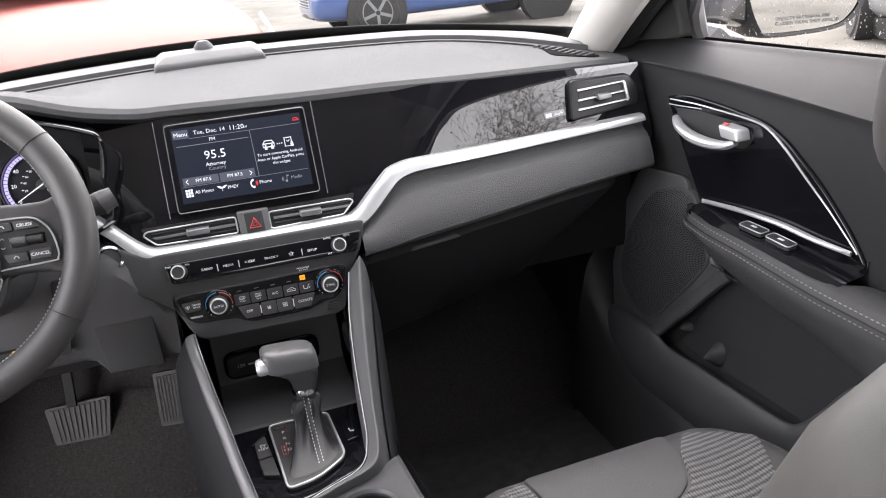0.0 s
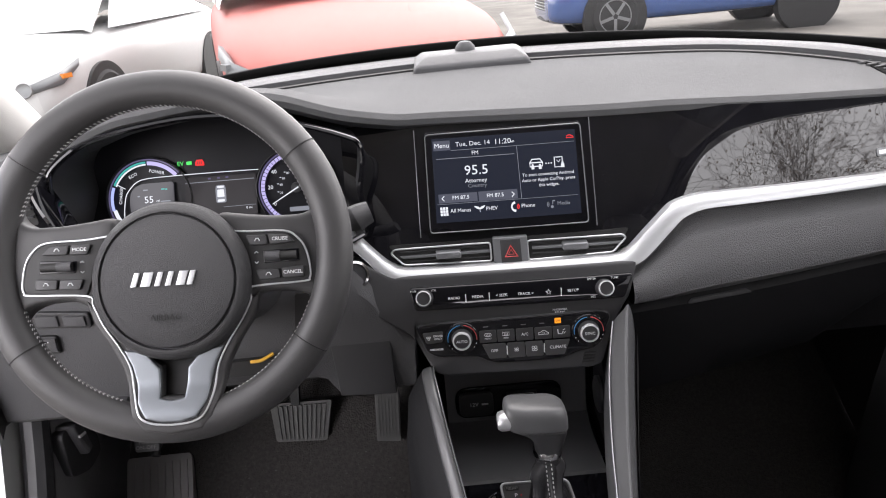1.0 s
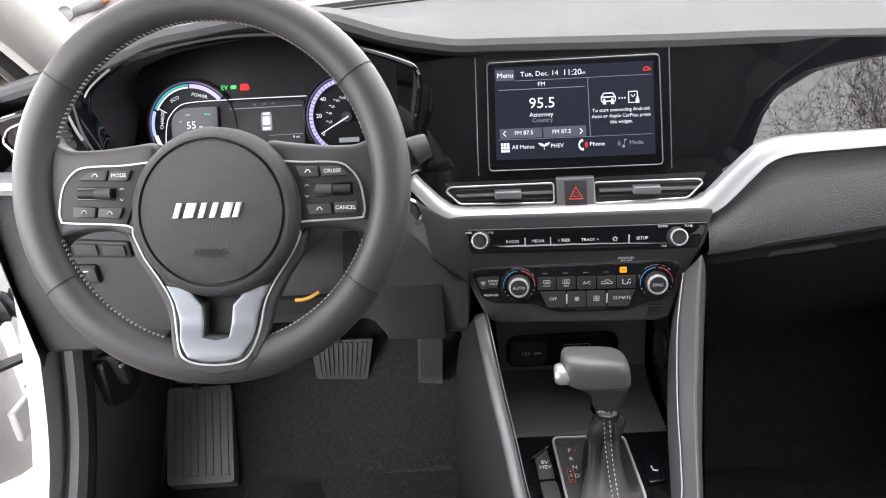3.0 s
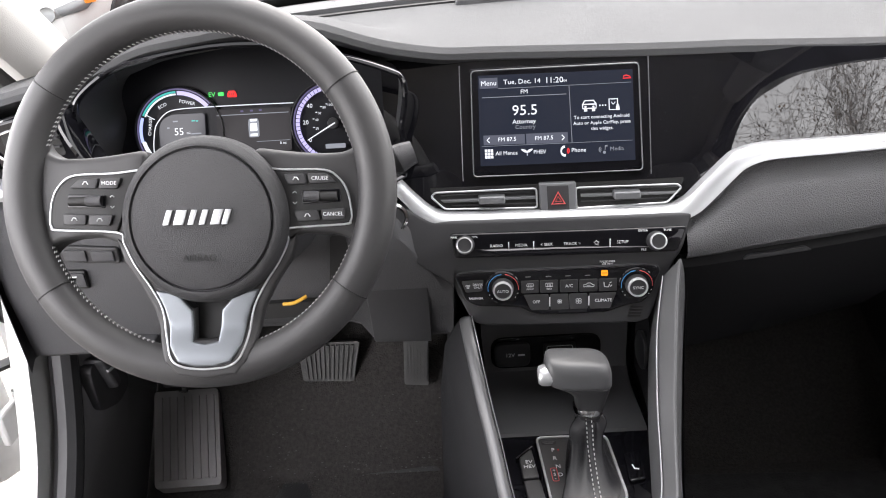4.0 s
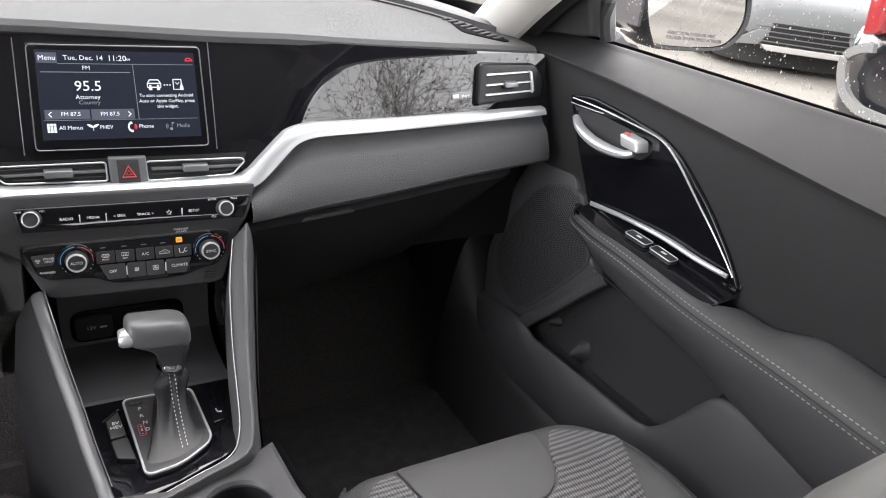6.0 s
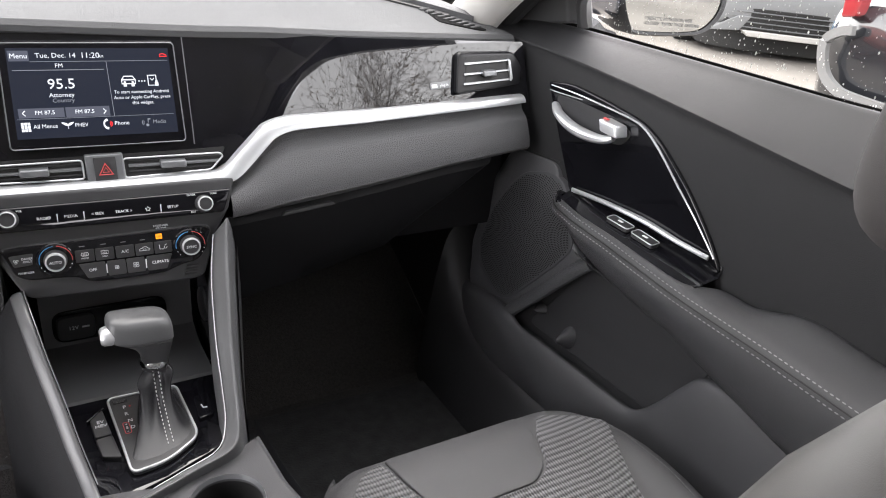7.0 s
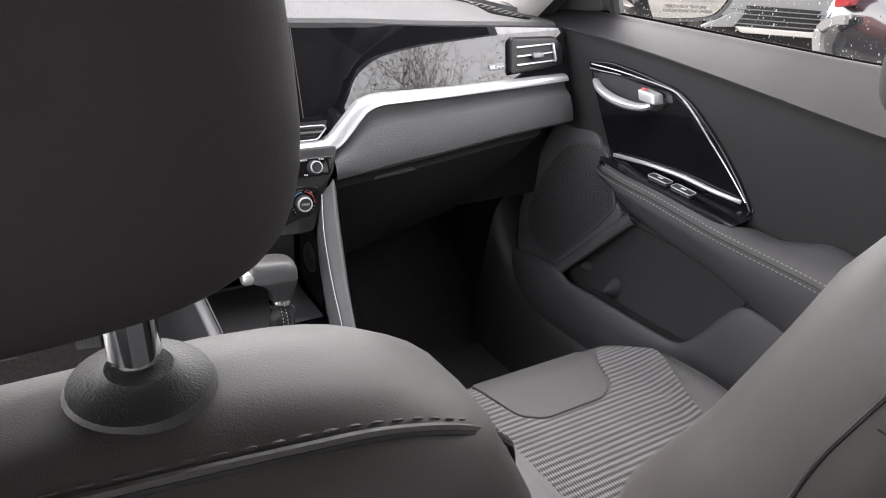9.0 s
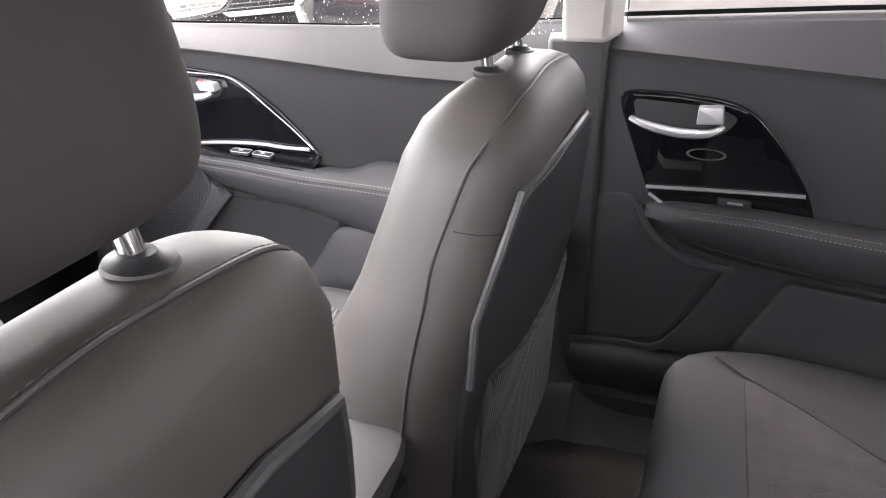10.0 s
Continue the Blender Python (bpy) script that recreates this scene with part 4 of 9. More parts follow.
part("frame", slab(rounded([(0.545, 1.040), (0.668, 1.034), (0.684, 1.012), (0.676, 0.984), (0.532, 0.980)], 0.008), face, 0.0, 0.010, 0.003, 0.03), shader("vent_gloss", (0.006, 0.006, 0.007), 0.35, spec=0.3), pv)
part("recess", slab(rounded([(0.559, 1.033), (0.652, 1.028), (0.658, 1.012), (0.652, 0.990), (0.553, 0.988)], 0.005), face, 0.0, 0.0104, 0, 0.03), BLACK, pv)
for i, z in enumerate((1.024, 1.009, 0.995)):
    part("blade", slab([(0.557 - 0.003 * i, z + 0.0012), (0.652, z + 0.0009), (0.652, z - 0.0009), (0.555 - 0.003 * i, z - 0.0012)], face, 0.006, 0.0145, 0.0008, 0.03), SILVER, pv, "bright blade")
part("slider", slab(rounded([(0.590, 1.013), (0.618, 1.012), (0.618, 1.004), (0.590, 1.004)], 0.002), face, 0.008, 0.020, 0.002), GUN, pv)
part("side_bar", slab([(0.651, 1.026), (0.656, 1.024), (0.657, 0.996), (0.652, 0.992)], face, 0.006, 0.0150, 0.001), SILVER, pv)
badge = tagged(part("badge", slab(rounded([(0.486, 0.999), (0.527, 0.999), (0.527, 0.989), (0.486, 0.989)], 0.003), face, 0.0, 0.0015, 0.0005), GUN), "small grey badge on the glossy fascia", "badge")
words("lettering", "plug-in", 0.0065, face_frame(0.514, 0.994, 0.0018), PRINT, badge)
part("mark", slab([(0.489, 0.9965), (0.500, 0.9965), (0.500, 0.9915), (0.489, 0.9915)], face, 0.001, 0.0018), PRINT, badge)

# ---- steering wheel ----
WC = Vector((-0.3532, 0.8484, 1.0289))
WM = pose(WC.x, WC.y, WC.z, 66.3, 0, 0) @ pose(0, 0, 0, 0, 0, -2.2)
wheel = thing("steering_wheel", WC, "black leather steering wheel with stitched rim and satin silver lower spoke", "steering wheel")


def wp(x, y, z=0.0):
    return WM @ Vector((x, y, z))


def on_wheel(x, y, d):
    return wp(x, y, d)


def wp_pod(x, y, d):
    return wp(x, y - 0.0112, d)


RC = 0.1625
rim = part("rim", sweep([wp(RC * math.cos(a), RC * math.sin(a)) for a in [2 * math.pi * i / 96 for i in range(96)]], [(0.0185 * math.cos(t) * (1.0 if math.cos(t) > 0 else 0.92), 0.0165 * math.sin(t)) for t in [2 * math.pi * k / 16 for k in range(16)]], up=WM.to_3x3() @ Vector((0, 0, 1)), closed=True), WHEEL, wheel, "smooth black leather rim")
for ang in (35.5, 144.5, -34, 213):
    a = radians(ang)
    c = Vector((math.cos(a), math.sin(a), 0))
    part("seam", sweep([WM @ (c * (RC + 0.0189 * math.cos(t)) + Vector((0, 0, 0.0169 * math.sin(t)))) for t in [2 * math.pi * k / 20 for k in range(20)]], circle(0.0005, 5), up=WM.to_3x3() @ Vector((-math.sin(a), math.cos(a), 0)), closed=True), BLACK, rim, "dark leather seam")
for a0, a1 in ((17, 163), (199, 252), (291, 340)):
    thread = bmesh.new()
    n = int((a1 - a0) / 1.75)
    for i in range(n):
        a, b = radians(a0 + (a1 - a0) * i / n), radians(a0 + (a1 - a0) * (i + 0.55) / n)
        r = RC - 0.0173
        for z0, z1 in ((0.0012, 0.0032), (-0.0018, 0.0002)):
            p, q = wp(r * math.cos(a), r * math.sin(a), z0), wp((r + 0.0006) * math.cos(b), (r + 0.0006) * math.sin(b), z1)
            stitch([p, q], 0.00062, (q - p).length * 0.95, 1.0, bm=thread)
    tagged(part("stitching", thread, THREAD, rim, "grey thread cross stitching"), kind="stuff")
# hub with the air bag cover
hub = part("hub", lathe([(0.074, -0.030), (0.0765, -0.008), (0.0755, 0.004), (0.0728, 0.0105), (0.0675, 0.0148), (0.0652, 0.0150), (0.0645, 0.0128), (0.0632, 0.0128), (0.0622, 0.0158), (0.056, 0.0182), (0.04, 0.0215), (0.018, 0.0232), (0.0, 0.0235)], WM @ Matrix.Translation((0.0075, -0.0255, 0.006)), 56), PADSKIN, wheel, "grained round air bag cover")
hubz = 0.0235 + 0.006
# plain badge of slanted strokes
for x, w in ((-0.030, 0.005), (-0.021, 0.009), (-0.008, 0.005), (0.002, 0.005), (0.012, 0.008), (0.022, 0.005)):
    part("badge", slab([(x + 0.0075, y - 0.0235) for x, y in ((x + 0.003, 0.0062), (x + 0.003 + w, 0.0062), (x - 0.001 + w, -0.0068), (x - 0.001, -0.0068))], on_wheel, hubz - 0.003, hubz + 0.0008, 0.0002), SILVER, hub, "bright plain badge strokes")
words("lettering", "AIRBAG", 0.0085, WM @ Matrix.Translation((0.0075, -0.0600, hubz - 0.0012)), BLACK, hub)
# spokes
WUP = WM.to_3x3() @ Vector((0, 0, 1))


def mirror_x(pts, s):
    """Points of the driver's left pod, or their mirror image."""
    return [(x if s < 0 else 0.003 - x, y) for x, y in pts]


def keys_x(pts, s):
    """The same for the keys, which sit further out beside the right of the hub."""
    return [(x if s < 0 else 0.0105 - x, y) for x, y in pts]


def drop(x, y, d):
    low = min(1.0, max(0.0, (-y - 0.112) / 0.030))
    return wp(x + 0.0045, y - 0.0068 - 0.0045 * low, d + 0.004 + 0.013 * low * low * (3 - 2 * low))


POD = [(-0.0543, 0.0315), (-0.0773, 0.0291), (-0.1126, 0.0280), (-0.1254, 0.0208), (-0.1332, 0.0085), (-0.1366, -0.0105), (-0.1354, -0.0186), (-0.1294, -0.0215), (-0.0755, -0.0246)]
FORKLINE = [(-0.0743, -0.0383), (-0.0651, -0.0582), (-0.0506, -0.0801), (-0.0407, -0.1001), (-0.0361, -0.1233), (-0.0292, -0.1400), (-0.0172, -0.1471), (0.0014, -0.1490)]
PODKEYS = [[(-0.1165, 0.0164), (-0.1076, 0.0245), (-0.0900, 0.0250), (-0.0920, 0.0156)], [(-0.0899, 0.0155), (-0.0879, 0.0249), (-0.0685, 0.0250), (-0.0727, 0.0151)],
        [(-0.1233, -0.0064), (-0.1018, -0.0077), (-0.1027, -0.0172), (-0.1230, -0.0170)], [(-0.0992, -0.0078), (-0.0771, -0.0085), (-0.0806, -0.0185), (-0.1007, -0.0173)]]
for s in (-1, 1):
    spoke = part("spoke", slab(rounded(mirror_x([(-0.045, 0.040), (-0.075, 0.0355), (-0.105, 0.0325), (-0.130, 0.033), (-0.143, 0.040), (-0.150, 0.056), (-0.163, 0.050), (-0.163, -0.055), (-0.148, -0.060), (-0.138, -0.048), (-0.122, -0.0415), (-0.090, -0.0405), (-0.078, -0.046), (-0.060, -0.060)], s), 0.012), lambda x, y, d: wp(x, y, d - 0.05 * max(0, abs(x) - 0.11)), -0.02, 0.003, 0.006, 0.02), WHEEL, wheel, "black side spoke")
    part("button_pod", slab(rounded(mirror_x(POD, s), 0.003), wp_pod, 0.0, 0.0055, 0.0012), BLACK, spoke, "dark button pod")
    trim_line = smooth_line([wp_pod(x, y, 0.0055) for x, y in mirror_x(POD, s)] + [drop(x, y, 0.0015) for x, y in mirror_x(FORKLINE, s)], 4)
    part("pod_trim", sweep(trim_line, circle(0.0010, 6), up=WUP), SILVER, spoke, "thin satin outline")
    names = ("voice", "MODE", "call", "hang") if s < 0 else ("CRUISE", "page", "CANCEL", "lane")
    for outline, word in zip(PODKEYS, names):
        o = keys_x(outline, s)
        k = part("key", slab(rounded(o, 0.0022), wp_pod, 0.004, 0.0085, 0.0009), DARK, spoke)
        cx, cy = sum(q[0] for q in o) / 4, sum(q[1] for q in o) / 4
        if word.isupper():
            words("lettering", word, 0.0048, WM @ Matrix.Translation((cx, cy - 0.0112, 0.0089)), PRINT, k)
        else:
            part("symbol", sweep([wp_pod(cx + dx, cy + dy, 0.0087) for dx, dy in ((-0.0025, -0.001), (-0.001, 0.0015), (0.001, 0.0015), (0.0025, -0.001))], circle(0.0005, 4), up=WUP), PRINT, k)
    plate = keys_x([(-0.1192, 0.0108), (-0.0839, 0.0098), (-0.0850, -0.0023), (-0.1198, -0.0012)], s)
    part("roller_plate", slab(rounded(plate, 0.0015), wp_pod, 0.004, 0.0065, 0.0006), PIANO, spoke, "gloss black roller plate")
    rx = sum(q[0] for q in plate) / 4
    rl = part("roller", sweep([wp_pod(rx + dx, 0.0042, 0.0075) for dx in (-0.015, 0.0, 0.015)], circle(0.0042, 12), up=WUP), BLACK, spoke)
    part("grip", sweep([wp_pod(rx - 0.008 * s + dx, 0.0042, 0.008) for dx in (-0.007, 0.007)], circle(0.0050, 12), up=WUP), HARD, rl)
    ax = 0.0785 + 0.0100 if s > 0 else -0.0785
    for dy in (0.004, -0.004):
        part("symbol", sweep([wp_pod(ax + dx, 0.0035 + dy + ddy * (1 if dy > 0 else -1), 0.0062) for dx, ddy in ((-0.0018, 0), (0, 0.0018), (0.0018, 0))], circle(0.0004, 4), up=WUP), PRINT, spoke)
# lower spoke, a forked piece with a silver inlay
vee = [(-0.0818, -0.0330), (-0.0751, -0.0564), (-0.0604, -0.0784), (-0.0490, -0.1003), (-0.0427, -0.1237), (-0.0359, -0.1432), (-0.0252, -0.1546), (0.0, -0.1590)]
vee = vee + [(0.003 - x, y) for x, y in vee[-2::-1]] + [(0.050, -0.060), (0.022, -0.092), (0.0135, -0.100), (0.0120, -0.1262), (-0.0110, -0.1262), (-0.0120, -0.100), (-0.020, -0.092), (-0.050, -0.060)]
fork = part("lower_spoke", slab(vee, drop, -0.014, 0.0, 0.003, 0.006), WHEEL, wheel, "black forked lower spoke")
# Black plate added behind the notch, in place of shade there.
part("spoke_back", slab([(-0.030, -0.085), (0.033, -0.085), (0.026, -0.135), (-0.023, -0.135)], drop, -0.022, -0.016), BLACK, fork, "black plate behind the fork arms, in place of a shaded gap")
inlay = [(-0.0465, -0.0830), (-0.0388, -0.0990), (-0.0353, -0.1135), (-0.0317, -0.1300), (-0.0229, -0.1426), (-0.0085, -0.1466), (0.0100, -0.1466), (0.0245, -0.1426), (0.0335, -0.1300), (0.0370, -0.1135), (0.0410, -0.0990), (0.0490, -0.0830), (0.0280, -0.0860), (0.0142, -0.1020), (0.0120, -0.1272), (0.0, -0.1290), (-0.0115, -0.1272), (-0.0126, -0.1020), (-0.0255, -0.0860)]
part("silver_inlay", slab(inlay, drop, -0.004, 0.0025, 0.0015, 0.004), shader("brushed_fork", (0.20, 0.215, 0.23), 0.42, metal=0.9), fork, "satin silver forked inlay", angle=75)

# ---- instrument cluster ----
cl = thing("instrument_cluster", (-0.36, 1.12, 1.02), "lit instrument cluster with two ringed gauges in a black binnacle", "instrument cluster")
tub = [(-0.52, 0.955), (-0.537, 1.03), (-0.540, 1.066), (-0.520, 1.090), (-0.472, 1.113), (-0.375, 1.127), (-0.300, 1.124), (-0.250, 1.112), (-0.190, 1.091), (-0.170, 1.074), (-0.178, 1.023), (-0.205, 0.955)]
tub = [(p.x, p.y) for p in smooth_line([(x, z, 0) for x, z in tub], 4, closed=True)]


def tub_at(y, k):
    return [Vector((-0.36 + (x + 0.36) * k, y, 1.03 + (z - 1.03) * k)) for x, z in tub]


part("binnacle", loft([tub_at(1.030, 1.0), tub_at(1.040, 0.985), tub_at(1.085, 0.95), tub_at(1.135, 0.93)], ring=True), DARK, cl, "black binnacle wall")
part("gloss_rim", sweep(tub_at(1.030, 1.002), circle(0.0035, 8, 0.006), up=(0, -1, 0), closed=True), PIANO, cl, "gloss black rim")
CM = pose(-0.36, 1.118, 1.02, 72, 0, 0)


def cp(x, y, d=0.0):
    return CM @ Vector((x + 0.36, y - 1.02, d))


part("face", slab([(p.x, 1.02 + (p.z - 1.02) / 0.951) for p in tub_at(1.135, 0.945)], lambda x, y, d: cp(x, y, d), -0.01, 0.0), CLUSTER, cl, "dark cluster face")
CUP = CM.to_3x3() @ Vector((0, 0, 1))


def band(cx, cy, r0, r1, a0, a1, mat, parent, name="lit_ring", label="", d=0.006, n=40):
    """A flat lit arc on the cluster's face."""
    bm = loft([[cp(cx + r * math.cos(radians(a)), cy + r * math.sin(radians(a)), d) for r in (r0, r1)] for a in frange(a0, a1, n)])
    return part(name, bm, mat, parent, label)


def dial_text(word, size, x, y, mat=LIT, turn=0.0, d=0.0070):
    words("lettering", word, size, CM @ Matrix.Translation((x + 0.36, y - 1.02, d)) @ pose(0, 0, 0, 0, 0, turn), mat, cl, thick=0.00005)


def flat(name, pts, mat, d=0.0066, r=0.0, label="", parent=None):
    return part(name, slab(rounded(pts, r) if r else pts, lambda x, y, h: cp(x, y, h), d - 0.003, d), mat, parent or cl, label)


LILAC = glow("lit_lilac", (0.55, 0.52, 0.92), 0.9)
VIOLET = glow("lit_violet", (0.12, 0.11, 0.22), 0.8)
LX, LY, RX, RY = -0.4591, 1.0107, -0.2668, 1.0094
for cx, cy, gr, a0, a1 in ((LX, LY, 0.0535, 38, 245), (RX, RY, 0.0500, 60, 240)):
    ring = part("gauge", lathe([(gr + 0.003, 0.0), (gr + 0.003, 0.007), (gr + 0.0015, 0.008), (gr, 0.004)], CM @ Matrix.Translation((cx + 0.36, cy - 1.02, 0)), 56), DARK, cl, "round gauge")
    band(cx, cy, gr - 0.0022, gr - 0.0002, a0, a1, VIOLET, ring, label="dim violet outer ring")
    if cx == LX:
        band(cx, cy, gr - 0.0085, gr - 0.0035, 38, 88, LILAC, ring, "power_band", "lilac power band")
        band(cx, cy, gr - 0.0060, gr - 0.0035, 90, 153, LITTEAL, ring, "eco_band", "teal economy band")
        band(cx, cy, gr - 0.0085, gr - 0.0065, 90, 153, LIT, ring, "eco_line")
        band(cx, cy, gr - 0.0070, gr - 0.0030, 156, 192, LITBLUE, ring, "charge_band", "blue charge band")
        band(cx, cy, gr - 0.0090, gr - 0.0040, 192, 245, LIT, ring, "charge_band")
    else:
        band(cx, cy, gr - 0.0085, gr - 0.0035, a0, a1, LILAC, ring, label="lilac lit ring")
        for k, a in enumerate(frange(60, 240, 28)):
            r0 = gr - 0.0092
            flat("tick", [(cx + r * math.cos(radians(a + da)), cy + r * math.sin(radians(a + da))) for r, da in ((r0, -0.5), (r0, 0.5), (gr - 0.0035, 0.5), (gr - 0.0035, -0.5))], CLUSTER, 0.0064, parent=ring)
dial_text("ECO", 0.0058, -0.4766, 1.0435, turn=24)
dial_text("POWER", 0.0058, -0.4456, 1.0458, turn=-14)
dial_text("CHARGE", 0.0056, -0.4948, 1.0190, turn=80)
for x, y, word in ((-0.2940, 1.0320, "40"), (-0.3005, 1.0122, "20"), (-0.2965, 0.9902, "0")):
    dial_text(word, 0.0072, x, y)
for x, y, word in ((-0.2870, 1.0040, "20"), (-0.2865, 1.0145, "40"), (-0.2825, 1.0225, "60"), (-0.2762, 1.0290, "80"), (-0.2690, 1.0318, "100")):
    dial_text(word, 0.0042, x, y)
    a = math.atan2(y - RY, x - RX)
    flat("tick", [(x - 0.0042 + dx, y + 0.0012 + dy) for dx, dy in ((-0.0009, 0), (0.0009, 0), (0.0009, 0.0008), (-0.0009, 0.0008))], LIT)
part("needle", sweep([cp(-0.2995, 0.9905, 0.009), cp(-0.280, 1.0012, 0.009), cp(-0.2641, 1.0098, 0.009)], lambda t: circle(0.0005 + 0.0005 * t, 5), up=(0, -1, 0)), LIT, cl, "white gauge needle")
part("needle_hub", lathe([(0.007, 0.0), (0.0065, 0.002), (0.0, 0.0025)], CM @ Matrix.Translation((RX + 0.36, RY - 1.02, 0.0066)), 24), DARK, cl)
flat("ready_light", [(-0.2785, 0.9845), (-0.2536, 0.9843), (-0.2538, 0.9785), (-0.2783, 0.9787)], LITDIM, r=0.0012, label="pale lit indicator")
# trip and range displays
flat("center_display", [(-0.4109, 1.0349), (-0.3189, 1.0325), (-0.3215, 0.9800), (-0.4140, 0.9800)], glow("cluster_screen", (0.034, 0.033, 0.036), 1.0), 0.0050, label="small grey trip display")
flat("status_line", [(-0.4111, 1.0280), (-0.3213, 1.0271), (-0.3213, 1.0262), (-0.4111, 1.0270)], LITDIM, 0.0056)
flat("status_line", [(-0.3640, 0.9931), (-0.3222, 0.9930), (-0.3222, 0.9924), (-0.3640, 0.9925)], LITDIM, 0.0056)
for x in (-0.379, -0.367, -0.356):
    flat("status_mark", [(x - 0.0018, 1.0322), (x + 0.0018, 1.0322), (x + 0.0018, 1.0300), (x - 0.0018, 1.0300)], VIOLET, 0.0056, 0.0006)
dial_text("0 mi", 0.0046, -0.3310, 0.9893, d=0.0058)
icon = flat("car_icon", [(-0.3715, 1.0215), (-0.3600, 1.0215), (-0.3592, 1.0150), (-0.3600, 0.9985), (-0.3730, 0.9985), (-0.3728, 1.0150)], LITDIM, 0.0056, 0.0024, label="car picture on the display")
flat("icon_roof", [(-0.3702, 1.0158), (-0.3618, 1.0158), (-0.3616, 1.0060), (-0.3710, 1.0060)], LIT, 0.0060, 0.0012, parent=icon)
flat("icon_bonnet", [(-0.3700, 1.0205), (-0.3612, 1.0205), (-0.3618, 1.0178), (-0.3698, 1.0178)], LIT, 0.0060, 0.0008, parent=icon)
flat("icon_tail", [(-0.3708, 1.0030), (-0.3618, 1.0030), (-0.3622, 0.9998), (-0.3712, 0.9998)], LIT, 0.0060, 0.0008, parent=icon)
flat("range_display", [(-0.4850, 0.9850), (-0.4848, 1.0123), (-0.4824, 1.0217), (-0.4770, 1.0282), (-0.4667, 1.0322), (-0.4261, 1.0318), (-0.4290, 0.9850)], glow("range_screen", (0.075, 0.078, 0.088), 1.0), 0.0064, 0.004, label="grey range display")
dial_text("55", 0.0125, -0.4595, 1.0105)
dial_text("mi", 0.0046, -0.4478, 1.0085)
for x0, x1, y, mat in ((-0.4445, -0.4320, 1.0082, LITDIM), (-0.4425, -0.4380, 1.0240, LITTEAL), (-0.4372, -0.4345, 1.0235, LITTEAL), (-0.4660, -0.4600, 1.0245, LITDIM), (-0.4740, -0.4710, 1.0170, LITDIM)):
    flat("status_mark", [(x0, y), (x1, y), (x1, y - 0.0016), (x0, y - 0.0016)], mat, 0.0067)
# warning lights
dial_text("EV", 0.0080, -0.4155, 1.0536, LITGREEN, d=0.002)
flat("warning_light", [(-0.4078, 1.0558), (-0.4025, 1.0562), (-0.4012, 1.0562), (-0.4012, 1.0518), (-0.4078, 1.0518)], LITGREEN, 0.0018, 0.0008, "lit green car light")
light = flat("warning_light", [(-0.3945, 1.0572), (-0.3868, 1.0572), (-0.3850, 1.0530), (-0.3850, 1.0492), (-0.3962, 1.0496), (-0.3962, 1.0535)], LITRED, 0.0018, 0.0010, "lit red car light")
for x in (-0.3930, -0.3905, -0.3880):
    flat("mark", [(x - 0.0004, 1.0550), (x + 0.0004, 1.0550), (x + 0.0004, 1.0510), (x - 0.0004, 1.0510)], BLACK, 0.0021, parent=light)
part("frame_line", sweep(smooth_line([cp(x, y, 0.0068) for x, y in ((-0.4935, 0.985), (-0.4929, 0.9977), (-0.4898, 1.014), (-0.4854, 1.0233), (-0.4734, 1.0345), (-0.4576, 1.0384), (-0.4184, 1.0389), (-0.371, 1.0385), (-0.3140, 1.0374))], 4), circle(0.0006, 5), up=CUP), LIT, cl, "white line round the displays")
part("frame_line", sweep([cp(-0.4976, 1.0331, 0.0068), cp(-0.4883, 1.0276, 0.0068)], circle(0.0005, 5), up=CUP), LIT, cl)
# column shroud and stalk
col = thing("steering_column", (-0.345, 0.95, 0.95), "dark plastic steering column shroud with wiper stalk", "steering column")
part("shroud", loft([[Vector((-0.345 + w * math.cos(t) * 0.9, y, zc + h * math.sin(t))) for t in [2 * math.pi * k / 20 for k in range(20)]] for y, w, h, zc in ((0.862, 0.05, 0.045, 0.985), (0.90, 0.062, 0.055, 0.965), (0.98, 0.075, 0.062, 0.945), (1.06, 0.085, 0.065, 0.93))], ring=True, cap=True), DARK, col)
st = part("stalk", sweep(smooth_line([(-0.30, 0.905, 0.985), (-0.25, 0.915, 1.005), (-0.20, 0.925, 1.018), (-0.172, 0.930, 1.022)], 4), lambda t: circle(0.007 + 0.005 * t, 10, 0.005 + 0.010 * t)), DARK, col, "wiper stalk")
part("stalk_end", sweep([(-0.176, 0.929, 1.021), (-0.168, 0.931, 1.024), (-0.160, 0.933, 1.026)], lambda t: circle(0.013 - 0.003 * t, 10, 0.015 - 0.003 * t)), HARD, st)
part("light_stalk", sweep(smooth_line([(-0.39, 0.905, 0.985), (-0.46, 0.915, 1.005), (-0.51, 0.925, 1.015)], 4), lambda t: circle(0.007 + 0.004 * t, 10, 0.005 + 0.009 * t)), DARK, col)

# start button
sbm = face_frame(-0.194, 0.920, 0.018)
start = thing("start_button", sbm.translation, "round black start button with chrome ring", "switch")
part("ring", lathe([(0.0175, 0.0), (0.0175, 0.006), (0.0145, 0.007), (0.014, 0.003)], sbm, 32), CHROME, start)
part("cap", lathe([(0.014, 0.003), (0.013, 0.0055), (0.0, 0.006)], sbm, 28), DARK, start)

# driver side of the dash: knee panel, side vent, trim
knee_top = [(-0.66, 0.985), (-0.55, 0.965), (-0.30, 0.955), (-0.19, 0.925), (-0.14, 0.86)]


def knee_z(x):
    return float(np.interp(x, [p[0] for p in knee_top], [p[1] for p in knee_top]))


secs = []
